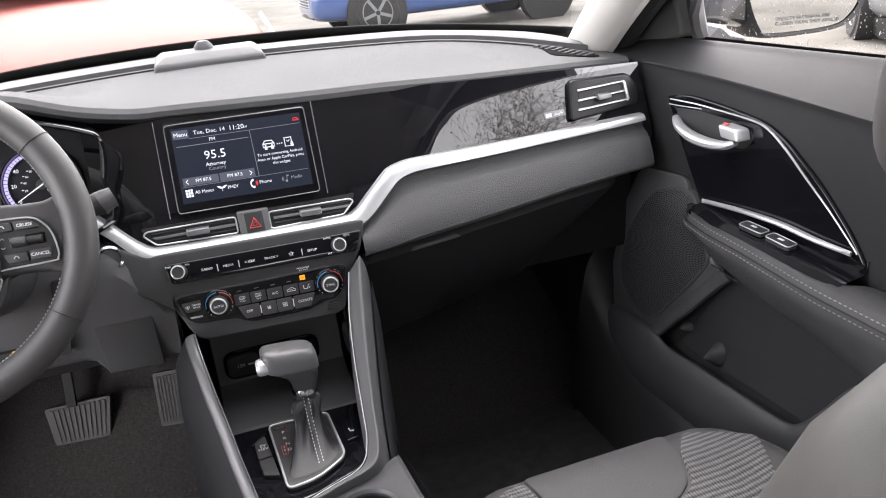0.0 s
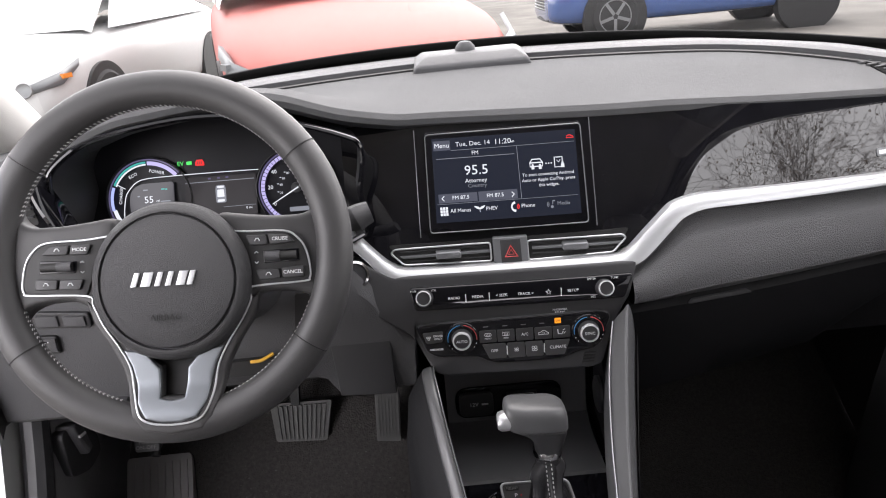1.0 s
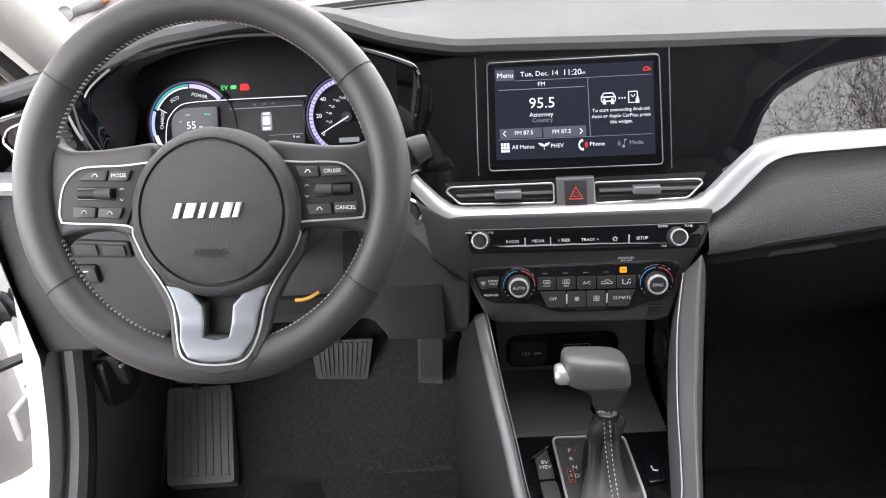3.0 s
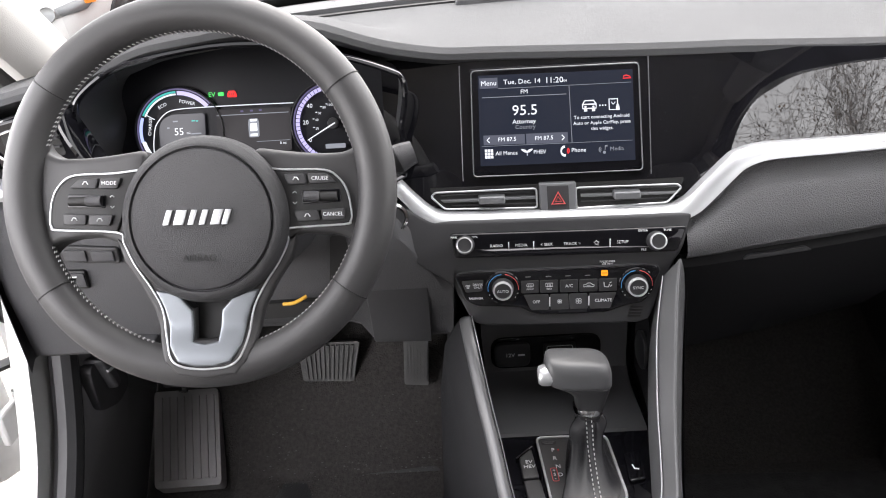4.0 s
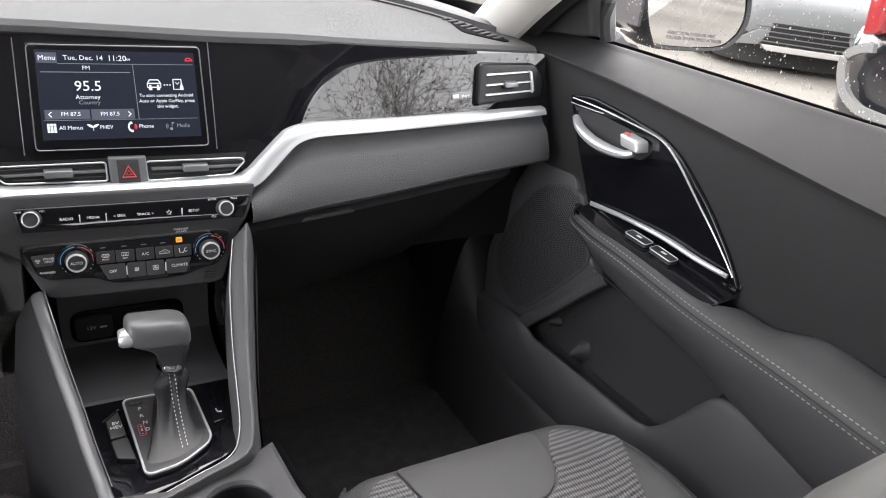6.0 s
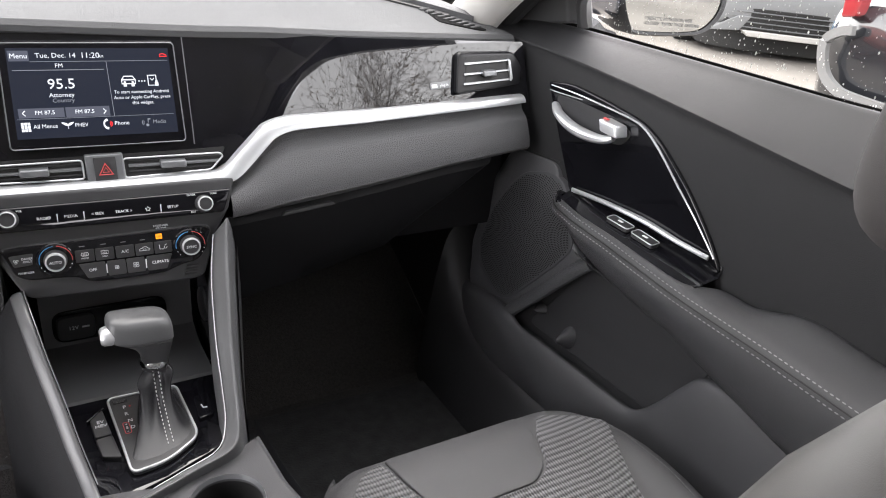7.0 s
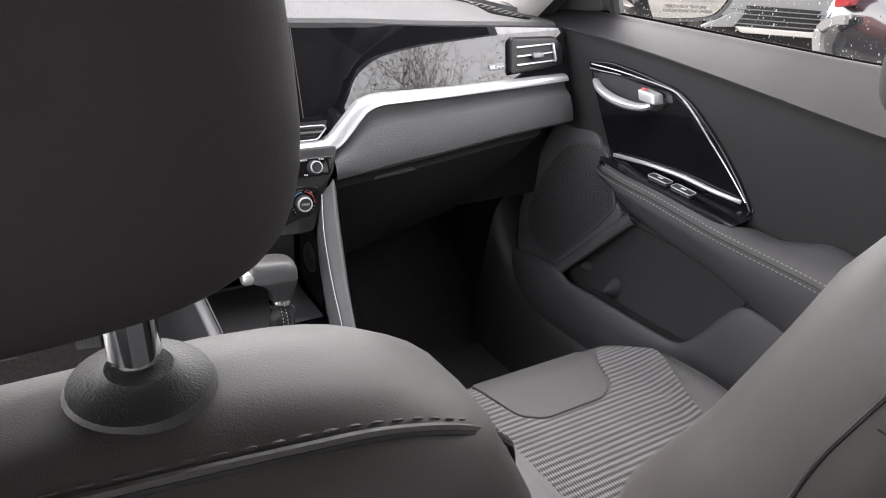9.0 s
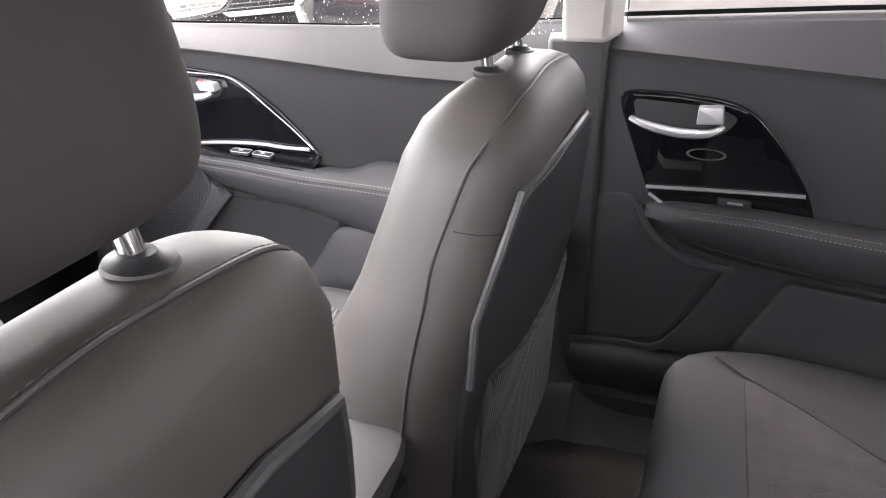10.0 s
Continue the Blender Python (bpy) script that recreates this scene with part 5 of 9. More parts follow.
for x in frange(-0.665, -0.128, 40):
    top = knee_z(x)
    up = float(np.interp(x, [-0.52, -0.47, -0.250, -0.243], [0.0, 0.026, 0.026, 0.0]))
    secs.append([Vector((x, 1.06, top + 0.01)), Vector((x, 1.005, top)), Vector((x, 0.992, top - 0.02)), Vector((x, 0.990, 0.86 if top > 0.87 else top - 0.03)), Vector((x, 0.998, 0.81)), Vector((x, 1.004, 0.765 + up)), Vector((x, 1.02, 0.752 + up)), Vector((x, 1.20, 0.74 + up))])
part("knee_panel", loft(secs), KNEE, dash, "dark grey knee panel under the wheel")
part("access_panel", slab(rounded([(-0.236, 0.846), (-0.160, 0.842), (-0.160, 0.758), (-0.232, 0.762)], 0.004), lambda x, z, d: Vector((x, 0.998 - d, z)), -0.01, 0.004, 0.0015), DARK, dash, "square access panel")
part("coin_shelf", slab(rounded([(-0.585, 0.795), (-0.50, 0.787), (-0.505, 0.772), (-0.585, 0.778)], 0.004), lambda x, z, d: Vector((x, 0.998 - d, z)), -0.01, 0.012, 0.003), HARD, dash)
part("strap", sweep(smooth_line([(-0.334, 0.985, 0.829), (-0.320, 0.981, 0.832), (-0.305, 0.985, 0.838)], 4), circle(0.0026, 8, 0.0022)), YELLOW, dash, "yellow strap under the column")
# Two black plates laid on the knee panel stand in for shade.
part("column_gap", slab(rounded([(-0.47, 0.829), (-0.286, 0.830), (-0.270, 0.846), (-0.262, 0.846), (-0.268, 0.810), (-0.46, 0.808)], 0.003), lambda x, z, d: Vector((x, 0.999 - d, z)), -0.03, 0.013), BLACK, dash, "black plate in place of the shaded gap under the steering column")
part("column_gap", slab(rounded([(-0.267, 0.914), (-0.250, 0.914), (-0.246, 0.882), (-0.256, 0.850), (-0.276, 0.848)], 0.003), lambda x, z, d: Vector((x, 0.999 - d, z)), -0.03, 0.0125), BLACK, dash, "black plate in place of the shaded slot beside the column")
part("trim_left", loft([[Vector((x, 0.975 + dy, 0.992 - 0.06 * (x + 0.62) + dz)) for dy, dz in ((0.03, 0.008), (0.0, 0.006), (-0.006, 0.0), (0.0, -0.008), (0.02, -0.012))] for x in frange(-0.665, -0.47, 10)]), SILVER, dash, "satin silver trim end")
swp = part("switch_bank", slab(rounded([(-0.612, 0.915), (-0.515, 0.905), (-0.515, 0.885), (-0.612, 0.893)], 0.004), lambda x, z, d: Vector((x, 0.990 - d, z + 0.010)), -0.01, 0.004, 0.0015), DARK, dash, "row of small dark switches")
for i in range(3):
    x = -0.597 + 0.032 * i
    part("key", slab(rounded([(x - 0.013, 0.910 - 0.003 * i), (x + 0.013, 0.908 - 0.003 * i), (x + 0.013, 0.893 - 0.002 * i), (x - 0.013, 0.895 - 0.002 * i)], 0.002), lambda u, z, d: Vector((u, 0.990 - d, z + 0.010)), 0.0, 0.0065, 0.001), HARD, swp)
sw2 = part("switch_bank", slab(rounded([(-0.612, 0.875), (-0.560, 0.872), (-0.560, 0.848), (-0.612, 0.850)], 0.004), lambda x, z, d: Vector((x, 0.990 - d, z + 0.016)), -0.01, 0.004, 0.0015), BLACK, dash, "two lit switches")
for i, mat in enumerate((LITAMBER, PRINT)):
    x = -0.599 + 0.026 * i
    k = part("key", slab(rounded([(x - 0.0115, 0.871), (x + 0.0115, 0.870), (x + 0.0115, 0.852), (x - 0.0115, 0.853)], 0.002), lambda u, z, d: Vector((u, 0.990 - d, z + 0.016)), 0.0, 0.0065, 0.001), HARD, sw2)
    part("symbol", slab([(x - 0.003, 0.867), (x + 0.003, 0.867), (x + 0.003, 0.8655), (x - 0.003, 0.8655)], lambda u, z, d: Vector((u, 0.990 - d, z + 0.016)), 0.006, 0.0068), mat, k)
dv = thing("side_air_vent", (-0.58, 1.0, 1.04), "driver side air vent with dark blades and bright edge", "air vent")
dvs = lambda x, z, d: Vector((x, 1.006 - 0.25 * (x + 0.54) * -1 * 0.3 - d, z))
part("frame", slab(rounded([(-0.632, 1.062), (-0.548, 1.078), (-0.520, 1.006), (-0.625, 1.012)], 0.008), dvs, -0.03, 0.0, 0.003), PIANO, dv)
part("recess", slab(rounded([(-0.615, 1.055), (-0.556, 1.064), (-0.550, 1.024), (-0.610, 1.022)], 0.006), dvs, -0.01, 0.0006), BLACK, dv)
part("outline", sweep([dvs(x, z, 0.002) for x, z in rounded([(-0.618, 1.052), (-0.598, 1.058), (-0.598, 1.022), (-0.618, 1.024), (-0.628, 1.038)], 0.006)], circle(0.0015, 6), up=(0, -1, 0), closed=True), CHROME, dv)
for z in (1.032, 1.042, 1.051):
    part("blade", slab([(-0.596, z + 0.002), (-0.552, z + 0.005), (-0.552, z + 0.002), (-0.596, z - 0.001)], dvs, 0.0, 0.006, 0.001), DARK, dv)
part("column_trim", sweep(smooth_line([(-0.545, 1.000, 1.085), (-0.535, 0.992, 1.045), (-0.512, 0.985, 1.005), (-0.49, 0.985, 0.985)], 5), circle(0.006, 8, 0.004)), PIANO, dash, "gloss trim beside the cluster")
part("end_cap", loft([[Vector((-0.665, 0.985, 0.75)), Vector((-0.665, 0.975, 0.985)), Vector((-0.665, 1.01, 1.06)), Vector((-0.668, 1.10, 1.075))], [Vector((-0.70, 1.05, 0.73)), Vector((-0.70, 1.02, 0.97)), Vector((-0.70, 1.05, 1.045)), Vector((-0.70, 1.14, 1.06))], [Vector((-0.70, 1.25, 0.70)), Vector((-0.70, 1.25, 0.97)), Vector((-0.70, 1.25, 1.03)), Vector((-0.70, 1.30, 1.05))]]), HARD, dash, "dash end cap")
# Near-black colour stands in for shade past the lid's end.
part("core", loft([[Vector((x, 1.15, 0.70)), Vector((x, 1.14, 1.04)), Vector((x, 1.30, 1.05)), Vector((x, 1.55, 1.05)), Vector((x, 1.60, 0.75)), Vector((x, 1.3, 0.68))] for x in (-0.69, 0.69)], ring=True, cap=True), NEARBLACK, dash, "hidden dash core")

# ---- pedals, footrest, mat ----
def ribbed(name, corners, ribs, at, label, along=True, mat=LIFTED_RUBBER, thick=0.012):
    """A ribbed rubber plate between four corners (bottom left, bottom right, top right, top left)."""
    t = thing(name, at, label, "pedal")
    a, b, c, d = [Vector(q) for q in corners]
    nrm = (b - a).cross(d - a).normalized()
    if nrm.y > 0:
        nrm = -nrm
    pt = lambda u, v, h: a.lerp(b, u).lerp(d.lerp(c, u), v) + nrm * h
    part("plate", slab(rounded([(0, 0), (1, 0), (1, 1), (0, 1)], 0.06), lambda u, v, h: pt(u, v, h), -thick, 0.0, 0, 0.3), mat, t)
    for i in range(ribs):
        u = 0.10 + 0.80 * i / (ribs - 1)
        w = 0.80 / (ribs - 1) * 0.30
        o = [(u - w, 0.07), (u + w, 0.07), (u + w, 0.93), (u - w, 0.93)] if along else [(0.07, u - w), (0.93, u - w), (0.93, u + w), (0.07, u + w)]
        part("rib", slab(o, lambda p, q, h: pt(p, q, h), -0.001, 0.0035, 0), mat, t)
    return t


brake = ribbed("brake_pedal", [(-0.434, 1.380, 0.434), (-0.337, 1.380, 0.428), (-0.321, 1.402, 0.504), (-0.440, 1.402, 0.506)], 11, (-0.39, 1.39, 0.46), "ribbed black brake pedal", mat=PEDAL)
part("arm", sweep([(-0.39, 1.40, 0.50), (-0.39, 1.45, 0.58), (-0.39, 1.48, 0.75)], [(-0.008, -0.008), (0.008, -0.008), (0.008, 0.008), (-0.008, 0.008)], up=(1, 0, 0)), BLACK, brake)
ribbed("accelerator_pedal", [(-0.238, 1.350, 0.436), (-0.193, 1.350, 0.431), (-0.187, 1.385, 0.535), (-0.234, 1.385, 0.537)], 7, (-0.22, 1.37, 0.44), "slim ribbed black accelerator pedal", mat=PEDAL)
ribbed("footrest", [(-0.692, 1.222, 0.330), (-0.570, 1.222, 0.334), (-0.600, 1.38, 0.430), (-0.725, 1.38, 0.428)], 8, (-0.64, 1.3, 0.36), "large ribbed grey footrest", thick=0.03)
pb = thing("parking_brake_pedal", (-0.60, 1.25, 0.5), "small black parking brake pedal with white lettering", "pedal")
part("pad", slab(rounded([(-0.632, 0.572), (-0.588, 0.572), (-0.588, 0.541), (-0.632, 0.541)], 0.006), lambda x, z, d: Vector((x, 1.232 - d + 0.3 * (z - 0.542), z)), -0.012, 0.0, 0.003), DARK, pb)
words("lettering", "PUSH\nON-OFF", 0.0095, pose(-0.610, 1.2305, 0.557, 75, 0, 0), PRINTDIM, pb)
part("arm", sweep([(-0.60, 1.235, 0.53), (-0.60, 1.32, 0.60), (-0.60, 1.36, 0.75)], circle(0.008, 8)), BLACK, pb)
mat_d = tagged(part("floor_mat", slab(rounded([(-0.56, 0.55), (-0.15, 0.55), (-0.16, 1.42), (-0.30, 1.45), (-0.55, 1.36)], 0.03), lambda x, y, d: Vector((x, y, floor_z(y) + d)), 0.0, 0.009, 0.003, 0.1), MAT), "worn black carpet floor mat in the driver footwell", "floor mat")
crumbs = bmesh.new()
rng = random.Random(21)
for i in range(260):
    x = rng.uniform(-0.55, -0.17)
    y = rng.choice((rng.uniform(1.0, 1.36), rng.gauss(1.25, 0.012)))
    c, r = Vector((x, y, floor_z(y) + 0.0135)), rng.uniform(0.0004, 0.0016)
    crumbs.faces.new([crumbs.verts.new(c + Vector((r * math.cos(a) * 1.6, r * math.sin(a), r * 0.5 * (k % 2)))) for k, a in enumerate((0.2, 1.7, 3.3, 4.8))])
tagged(part("crumbs", crumbs, PRINTDIM, mat_d, "pale crumbs of dirt"), kind="stuff")
part("heel_pad", slab(rounded([(-0.54, 0.66), (-0.17, 0.66), (-0.175, 1.255), (-0.55, 1.235)], 0.02), lambda x, y, d: Vector((x, y, floor_z(y) + d)), 0.006, 0.012, 0.002), shader("scuffed_vinyl", (0.035, 0.035, 0.036), 0.42, grain=0.5, size=300, stain=0.3, stain_size=25, spread=0.15), mat_d, "scuffed vinyl heel pad")
tagged(part("floor_mat", slab(rounded([(0.15, 0.60), (0.62, 0.60), (0.63, 1.20), (0.18, 1.22)], 0.04), lambda x, y, d: Vector((x, y, floor_z(y) + d)), 0.0, 0.008, 0.003, 0.1), PASSENGER_MAT), "black carpet floor mat in the passenger footwell", "floor mat")

# ---- centre console ----
console = thing("center_console", (0.02, 0.75, 0.35), "dark grey centre console with piano black deck and raised side frames", "center console")
DECK = 0.655


def on_deck(x, y, d):
    return Vector((x, y, DECK + 0.05 * (y - 0.85) + d))


# the side frames run from the stack's lower corners down and round the deck's near end
right_o = [(0.132, 0.965, 0.866), (0.122, 0.930, 0.831), (0.112, 0.890, 0.793), (0.102, 0.848, 0.751), (0.094, 0.808, 0.716), (0.088, 0.775, 0.686), (0.073, 0.752, 0.672), (0.025, 0.738, 0.668), (-0.027, 0.720, 0.667), (-0.060, 0.706, 0.666)]
right_i = [(0.112, 0.965, 0.848), (0.098, 0.925, 0.810), (0.090, 0.890, 0.775), (0.084, 0.855, 0.742), (0.080, 0.822, 0.712), (0.074, 0.790, 0.684), (0.058, 0.768, 0.668), (0.014, 0.757, 0.660), (-0.027, 0.743, 0.657), (-0.066, 0.722, 0.656)]
left_i = [(-0.109, 0.930, 0.822), (-0.105, 0.905, 0.805), (-0.097, 0.864, 0.771), (-0.088, 0.829, 0.736), (-0.081, 0.797, 0.706), (-0.073, 0.766, 0.678), (-0.066, 0.721, 0.662), (-0.064, 0.690, 0.658)]
left_i = [(-0.110, 0.985, 0.798), (-0.1095, 0.948, 0.812)] + left_i[1:]
left_o = [(x - 0.0125, y + 0.002, z - 0.003) for x, y, z in left_i]
for s in (1, -1):
    o = smooth_line(right_o if s > 0 else left_o, 6)
    i = smooth_line(right_i if s > 0 else left_i, 6)
    secs = []
    for a, b in zip(o, i):
        out = Vector((s * 0.006, 0, 0))
        if s > 0:
            secs.append([b + Vector((-0.004, 0.012, -0.050)), b, b.lerp(a, 0.12) + Vector((0, -0.001, 0.002)), b.lerp(a, 0.60) + Vector((0, -0.003, 0.005)), b.lerp(a, 0.78) + Vector((0, -0.004, 0.009)), a.lerp(b, 0.06) + Vector((0, -0.002, 0.007)), a + Vector((0, 0, 0.001)), a + out + Vector((0, 0.004, -0.012)), a + out * 2 + Vector((0, 0.01, -0.06))])
        else:
            secs.append([b + Vector((0.003, 0.012, -0.050)), b + Vector((0, 0, -0.002)), b + Vector((-0.002, -0.001, 0.001)), b.lerp(a, 0.45) + Vector((0, -0.002, 0.0025)), a, a + Vector((-0.002, 0.001, -0.003)), a + Vector((-0.0025, 0.003, -0.007)), a + Vector((-0.003, 0.004, -0.012))])
    part("side_frame", loft(secs), SATIN, console, "raised grey frame", sub=1)
    part("chrome_line", sweep([b + Vector((-s * 0.0005, -0.001, 0.0012)) for b in i[:52 if s > 0 else 38]], circle(0.0007, 6), up=(0, -0.6, 0.8)), BRIGHT if s > 0 else GUN, console, "fine bright line along the frame")
    # outer flank down to the floor
    fl = []
    for a in o:
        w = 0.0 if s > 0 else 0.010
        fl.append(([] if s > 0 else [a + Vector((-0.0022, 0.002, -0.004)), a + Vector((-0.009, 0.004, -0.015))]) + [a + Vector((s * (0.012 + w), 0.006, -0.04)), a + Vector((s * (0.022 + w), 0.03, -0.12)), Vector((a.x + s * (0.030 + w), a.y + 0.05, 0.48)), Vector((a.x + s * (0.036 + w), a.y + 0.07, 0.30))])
    # Driver-side flank coloured darker than the other, in place of shade.
    part("flank", loft(fl), DARK if s > 0 else NEARBLACK, console, "console side")
    # tunnel side forward of the frame
    part("tunnel_side", loft([[Vector((s * 0.128, 0.98, 0.86)), Vector((s * 0.15, 0.98, 0.48)), Vector((s * 0.155, 0.98, 0.30))], [Vector((s * 0.128, 1.1, 0.86)), Vector((s * 0.15, 1.1, 0.48)), Vector((s * 0.155, 1.1, 0.30))], [Vector((s * 0.14, 1.6, 0.86)), Vector((s * 0.155, 1.6, 0.55)), Vector((s * 0.16, 1.7, 0.35))]]), DARK, console, "dark tunnel side")
# deck and the open tray behind the lever
part("deck", slab(rounded([(-0.100, 0.955), (0.104, 0.955), (0.098, 0.84), (0.065, 0.79), (0.0, 0.765), (-0.068, 0.745), (-0.092, 0.83)], 0.012), on_deck, -0.02, 0.0, 0.001), PIANO, console, "piano black deck")
part("tray", loft([[Vector((x, 1.045, 0.800)), Vector((x, 1.045, 0.69)), Vector((x, 1.040, 0.674)), Vector((x, 1.015, 0.6625)), Vector((x, 0.985, 0.661)), Vector((x, 0.928, 0.6615)), Vector((x, 0.924, 0.658))] for x in (-0.098, -0.05, 0.05, 0.095)]), shader("tray_plastic", (0.075, 0.075, 0.078), 0.42, grain=0.2, size=1500), console, "open storage tray")
for s in (-1, 1):
    part("tray_wall", loft([[Vector((s * 0.100, 1.045, z)), Vector((s * 0.101, 0.99, z if z < 0.7 else z)), Vector((s * 0.098, 0.93, min(z, 0.76)))] for z in (0.655, 0.72, 0.80)]), PIANO, console, "gloss tray side")
part("tray_roof", box((0, 1.02, 0.795), (0.20, 0.06, 0.006)), DARK, console)
soc = thing("power_socket", (-0.05, 1.04, 0.72), "black twelve volt power socket with flap", "power socket")
part("plate", slab(rounded([(-0.086, 0.726), (0.060, 0.726), (0.060, 0.678), (-0.086, 0.678)], 0.018), lambda x, z, d: Vector((x, 1.044 - d, z)), 0, 0.003, 0.001), PIANO, soc)
part("flap", slab(rounded([(-0.081, 0.720), (-0.034, 0.720), (-0.034, 0.684), (-0.081, 0.684)], 0.010), lambda x, z, d: Vector((x, 1.041 - d, z)), 0, 0.006, 0.002), DARK, soc)
words("lettering", "12V", 0.0078, pose(-0.061, 1.0345, 0.703, 90, 0, 0), PRINT, soc)
part("mark", box((-0.046, 1.0345, 0.703), (0.009, 0.0006, 0.0024)), PRINT, soc)
part("usb_port", slab(rounded([(-0.016, 0.716), (0.026, 0.716), (0.026, 0.694), (-0.016, 0.694)], 0.003), lambda x, z, d: Vector((x, 1.041 - d, z)), 0, 0.004, 0.001), BLACK, soc)
part("usb_trim", sweep([(x, 1.0365, z) for x, z in rounded([(-0.012, 0.713), (0.022, 0.713), (0.022, 0.697), (-0.012, 0.697)], 0.003)], circle(0.0005, 5), up=(0, -1, 0), closed=True), BRIGHT, soc)
sk = thing("side_socket", (0.099, 0.99, 0.735), "round black socket cover in the gloss tray side", "power socket")
part("cover", lathe([(0.024, 0.0), (0.024, 0.004), (0.020, 0.006), (0.0, 0.0065)], pose(0.101, 0.985, 0.735, 0, -90, 0), 28), DARK, sk)

# shift lever
sh = thing("shift_lever", (0.005, 0.86, 0.655), "grey gear lever knob with leather boot on a chrome edged plate", "gear lever")
pl = rounded([(-0.041, 0.915), (0.042, 0.913), (0.0475, 0.812), (0.006, 0.785), (-0.034, 0.780)], [0.008, 0.010, 0.014, 0.016, 0.010])
part("plate", slab(pl, on_deck, -0.004, 0.006, 0.002), STACK, sh, "dark gear position plate")
part("plate_rim", sweep([on_deck(x, y, 0.006) for x, y in pl], circle(0.0016, 8, 0.0022), closed=True), BRIGHT, sh, "chrome rim")
# boot: from the plate up to the neck
ring0 = [(0.006, 0.906), (0.024, 0.908), (0.037, 0.903), (0.041, 0.866), (0.041, 0.818), (0.008, 0.792), (-0.029, 0.794), (-0.018, 0.830), (-0.012, 0.868), (-0.004, 0.900)]
ring0 = [(p.x, p.y) for p in smooth_line([(x, y, 0) for x, y in ring0], 7, closed=True)]
neck = Vector((0.016, 0.893, 0.714))
secs = []
for h, k, wob in ((0.0, 1.0, 0.0), (0.002, 0.98, 0.01), (0.006, 0.87, 0.05), (0.012, 0.72, 0.10), (0.019, 0.60, 0.15), (0.026, 0.54, 0.17), (0.033, 0.53, 0.15), (0.039, 0.56, 0.12), (0.044, 0.61, 0.16), (0.049, 0.60, 0.15), (0.053, 0.54, 0.10), (0.056, 0.45, 0.05), (0.058, 0.36, 0.0)):
    row = []
    cx, cy = 0.010 + (neck.x - 0.010) * (h / 0.058), 0.858 + (neck.y - 0.858) * (h / 0.058) ** 0.42
    for i, (x, y) in enumerate(ring0):
        a = i / len(ring0) * 2 * math.pi
        fold = 0.7 * math.sin(5 * a + 45 * h) + 0.5 * math.sin(9 * a - 35 * h + 1.0) + 0.3 * math.sin(14 * a + 30 * h + 2.0)
        f = k * (1 + wob * fold)
        tgt = Vector((cx + (x - 0.010) * f * (0.9 if h else 1), cy + (y - 0.852) * f * (1 - 0.55 * h / 0.058)))
        row.append(on_deck(tgt.x, tgt.y, 0.006 + h + 0.016 * wob * fold))
    secs.append(row)
part("boot", loft(secs, ring=True), BOOT, sh, "creased leather boot", sub=1)


def front_line(off):
    """The boot's front crease, a little proud of the leather."""
    out = []
    for row in secs[1:-1]:
        q = min(row, key=lambda p: p.y + 0.8 * abs(p.x - 0.014 - off))
        out.append(Vector((0.014 + off, q.y - 0.0015, q.z + 0.001)))
    return smooth_line(out, 4)


seam = bmesh.new()
for off in (-0.003, 0.003):
    stitch(front_line(off), 0.0008, 0.0032, 0.002, bm=seam)
part("boot_stitching", seam, THREAD, sh, "double pale stitching")
part("collar", lathe([(0.0150, -0.005), (0.0172, -0.003), (0.0176, 0.0), (0.0170, 0.004), (0.0145, 0.005)], pose(neck.x - 0.001, neck.y - 0.002, neck.z + 0.010, -12, 6, 0), 28), CHROME, sh, "chrome collar")
# knob: a neck that swells into a sideways head
secs = []
for z, cx, cy, wx, wy in ((0.706, 0.0145, 0.891, 0.0135, 0.013), (0.722, 0.0150, 0.891, 0.0140, 0.0135), (0.738, 0.0168, 0.891, 0.0160, 0.0145), (0.750, 0.0165, 0.891, 0.0195, 0.0165), (0.759, 0.0120, 0.891, 0.0262, 0.0190), (0.7635, 0.006, 0.891, 0.0325, 0.0210), (0.7665, 0.0035, 0.891, 0.0362, 0.0225), (0.774, 0.003, 0.892, 0.0368, 0.0228), (0.784, 0.003, 0.893, 0.0362, 0.0220), (0.7905, 0.002, 0.894, 0.0345, 0.0200), (0.7935, 0.002, 0.895, 0.031, 0.0165), (0.7945, 0.002, 0.895, 0.018, 0.008)):
    secs.append([Vector((cx + wx * math.copysign(abs(math.cos(t)) ** 0.5, math.cos(t)), cy + wy * math.copysign(abs(math.sin(t)) ** 0.62, math.sin(t)), z - 0.14 * (cx + wx * math.cos(t)))) for t in [2 * math.pi * k / 32 for k in range(32)]])
part("knob", loft(secs[:7], ring=True, cap=True), shader("knob_skin", (0.034, 0.034, 0.036), 0.36, grain=0.10, size=2200), sh, "dark leather knob", sub=1)
# Cap coloured lighter than the knob, in place of light from above.
part("knob_cap", loft([[p + Vector((0, 0, -0.0015)) for p in secs[6]]] + [[p + (p - Vector((0.003, 0.892, p.z))) * 0.012 for p in row] for row in secs[6:]], ring=True, cap=True), shader("lit_knob_cap", (0.063, 0.064, 0.066), 0.40, grain=0.05, size=2200), sh, "smooth satin grey knob cover, toned lighter for light from above", sub=1)
part("release_button", sweep([(-0.026, 0.887, 0.776), (-0.034, 0.885, 0.777), (-0.039, 0.884, 0.777), (-0.0415, 0.884, 0.777)], lambda t: circle(0.0135 - 0.004 * t ** 3, 16, 0.0115 - 0.0035 * t ** 3)), SILVER, sh, "satin silver release button")
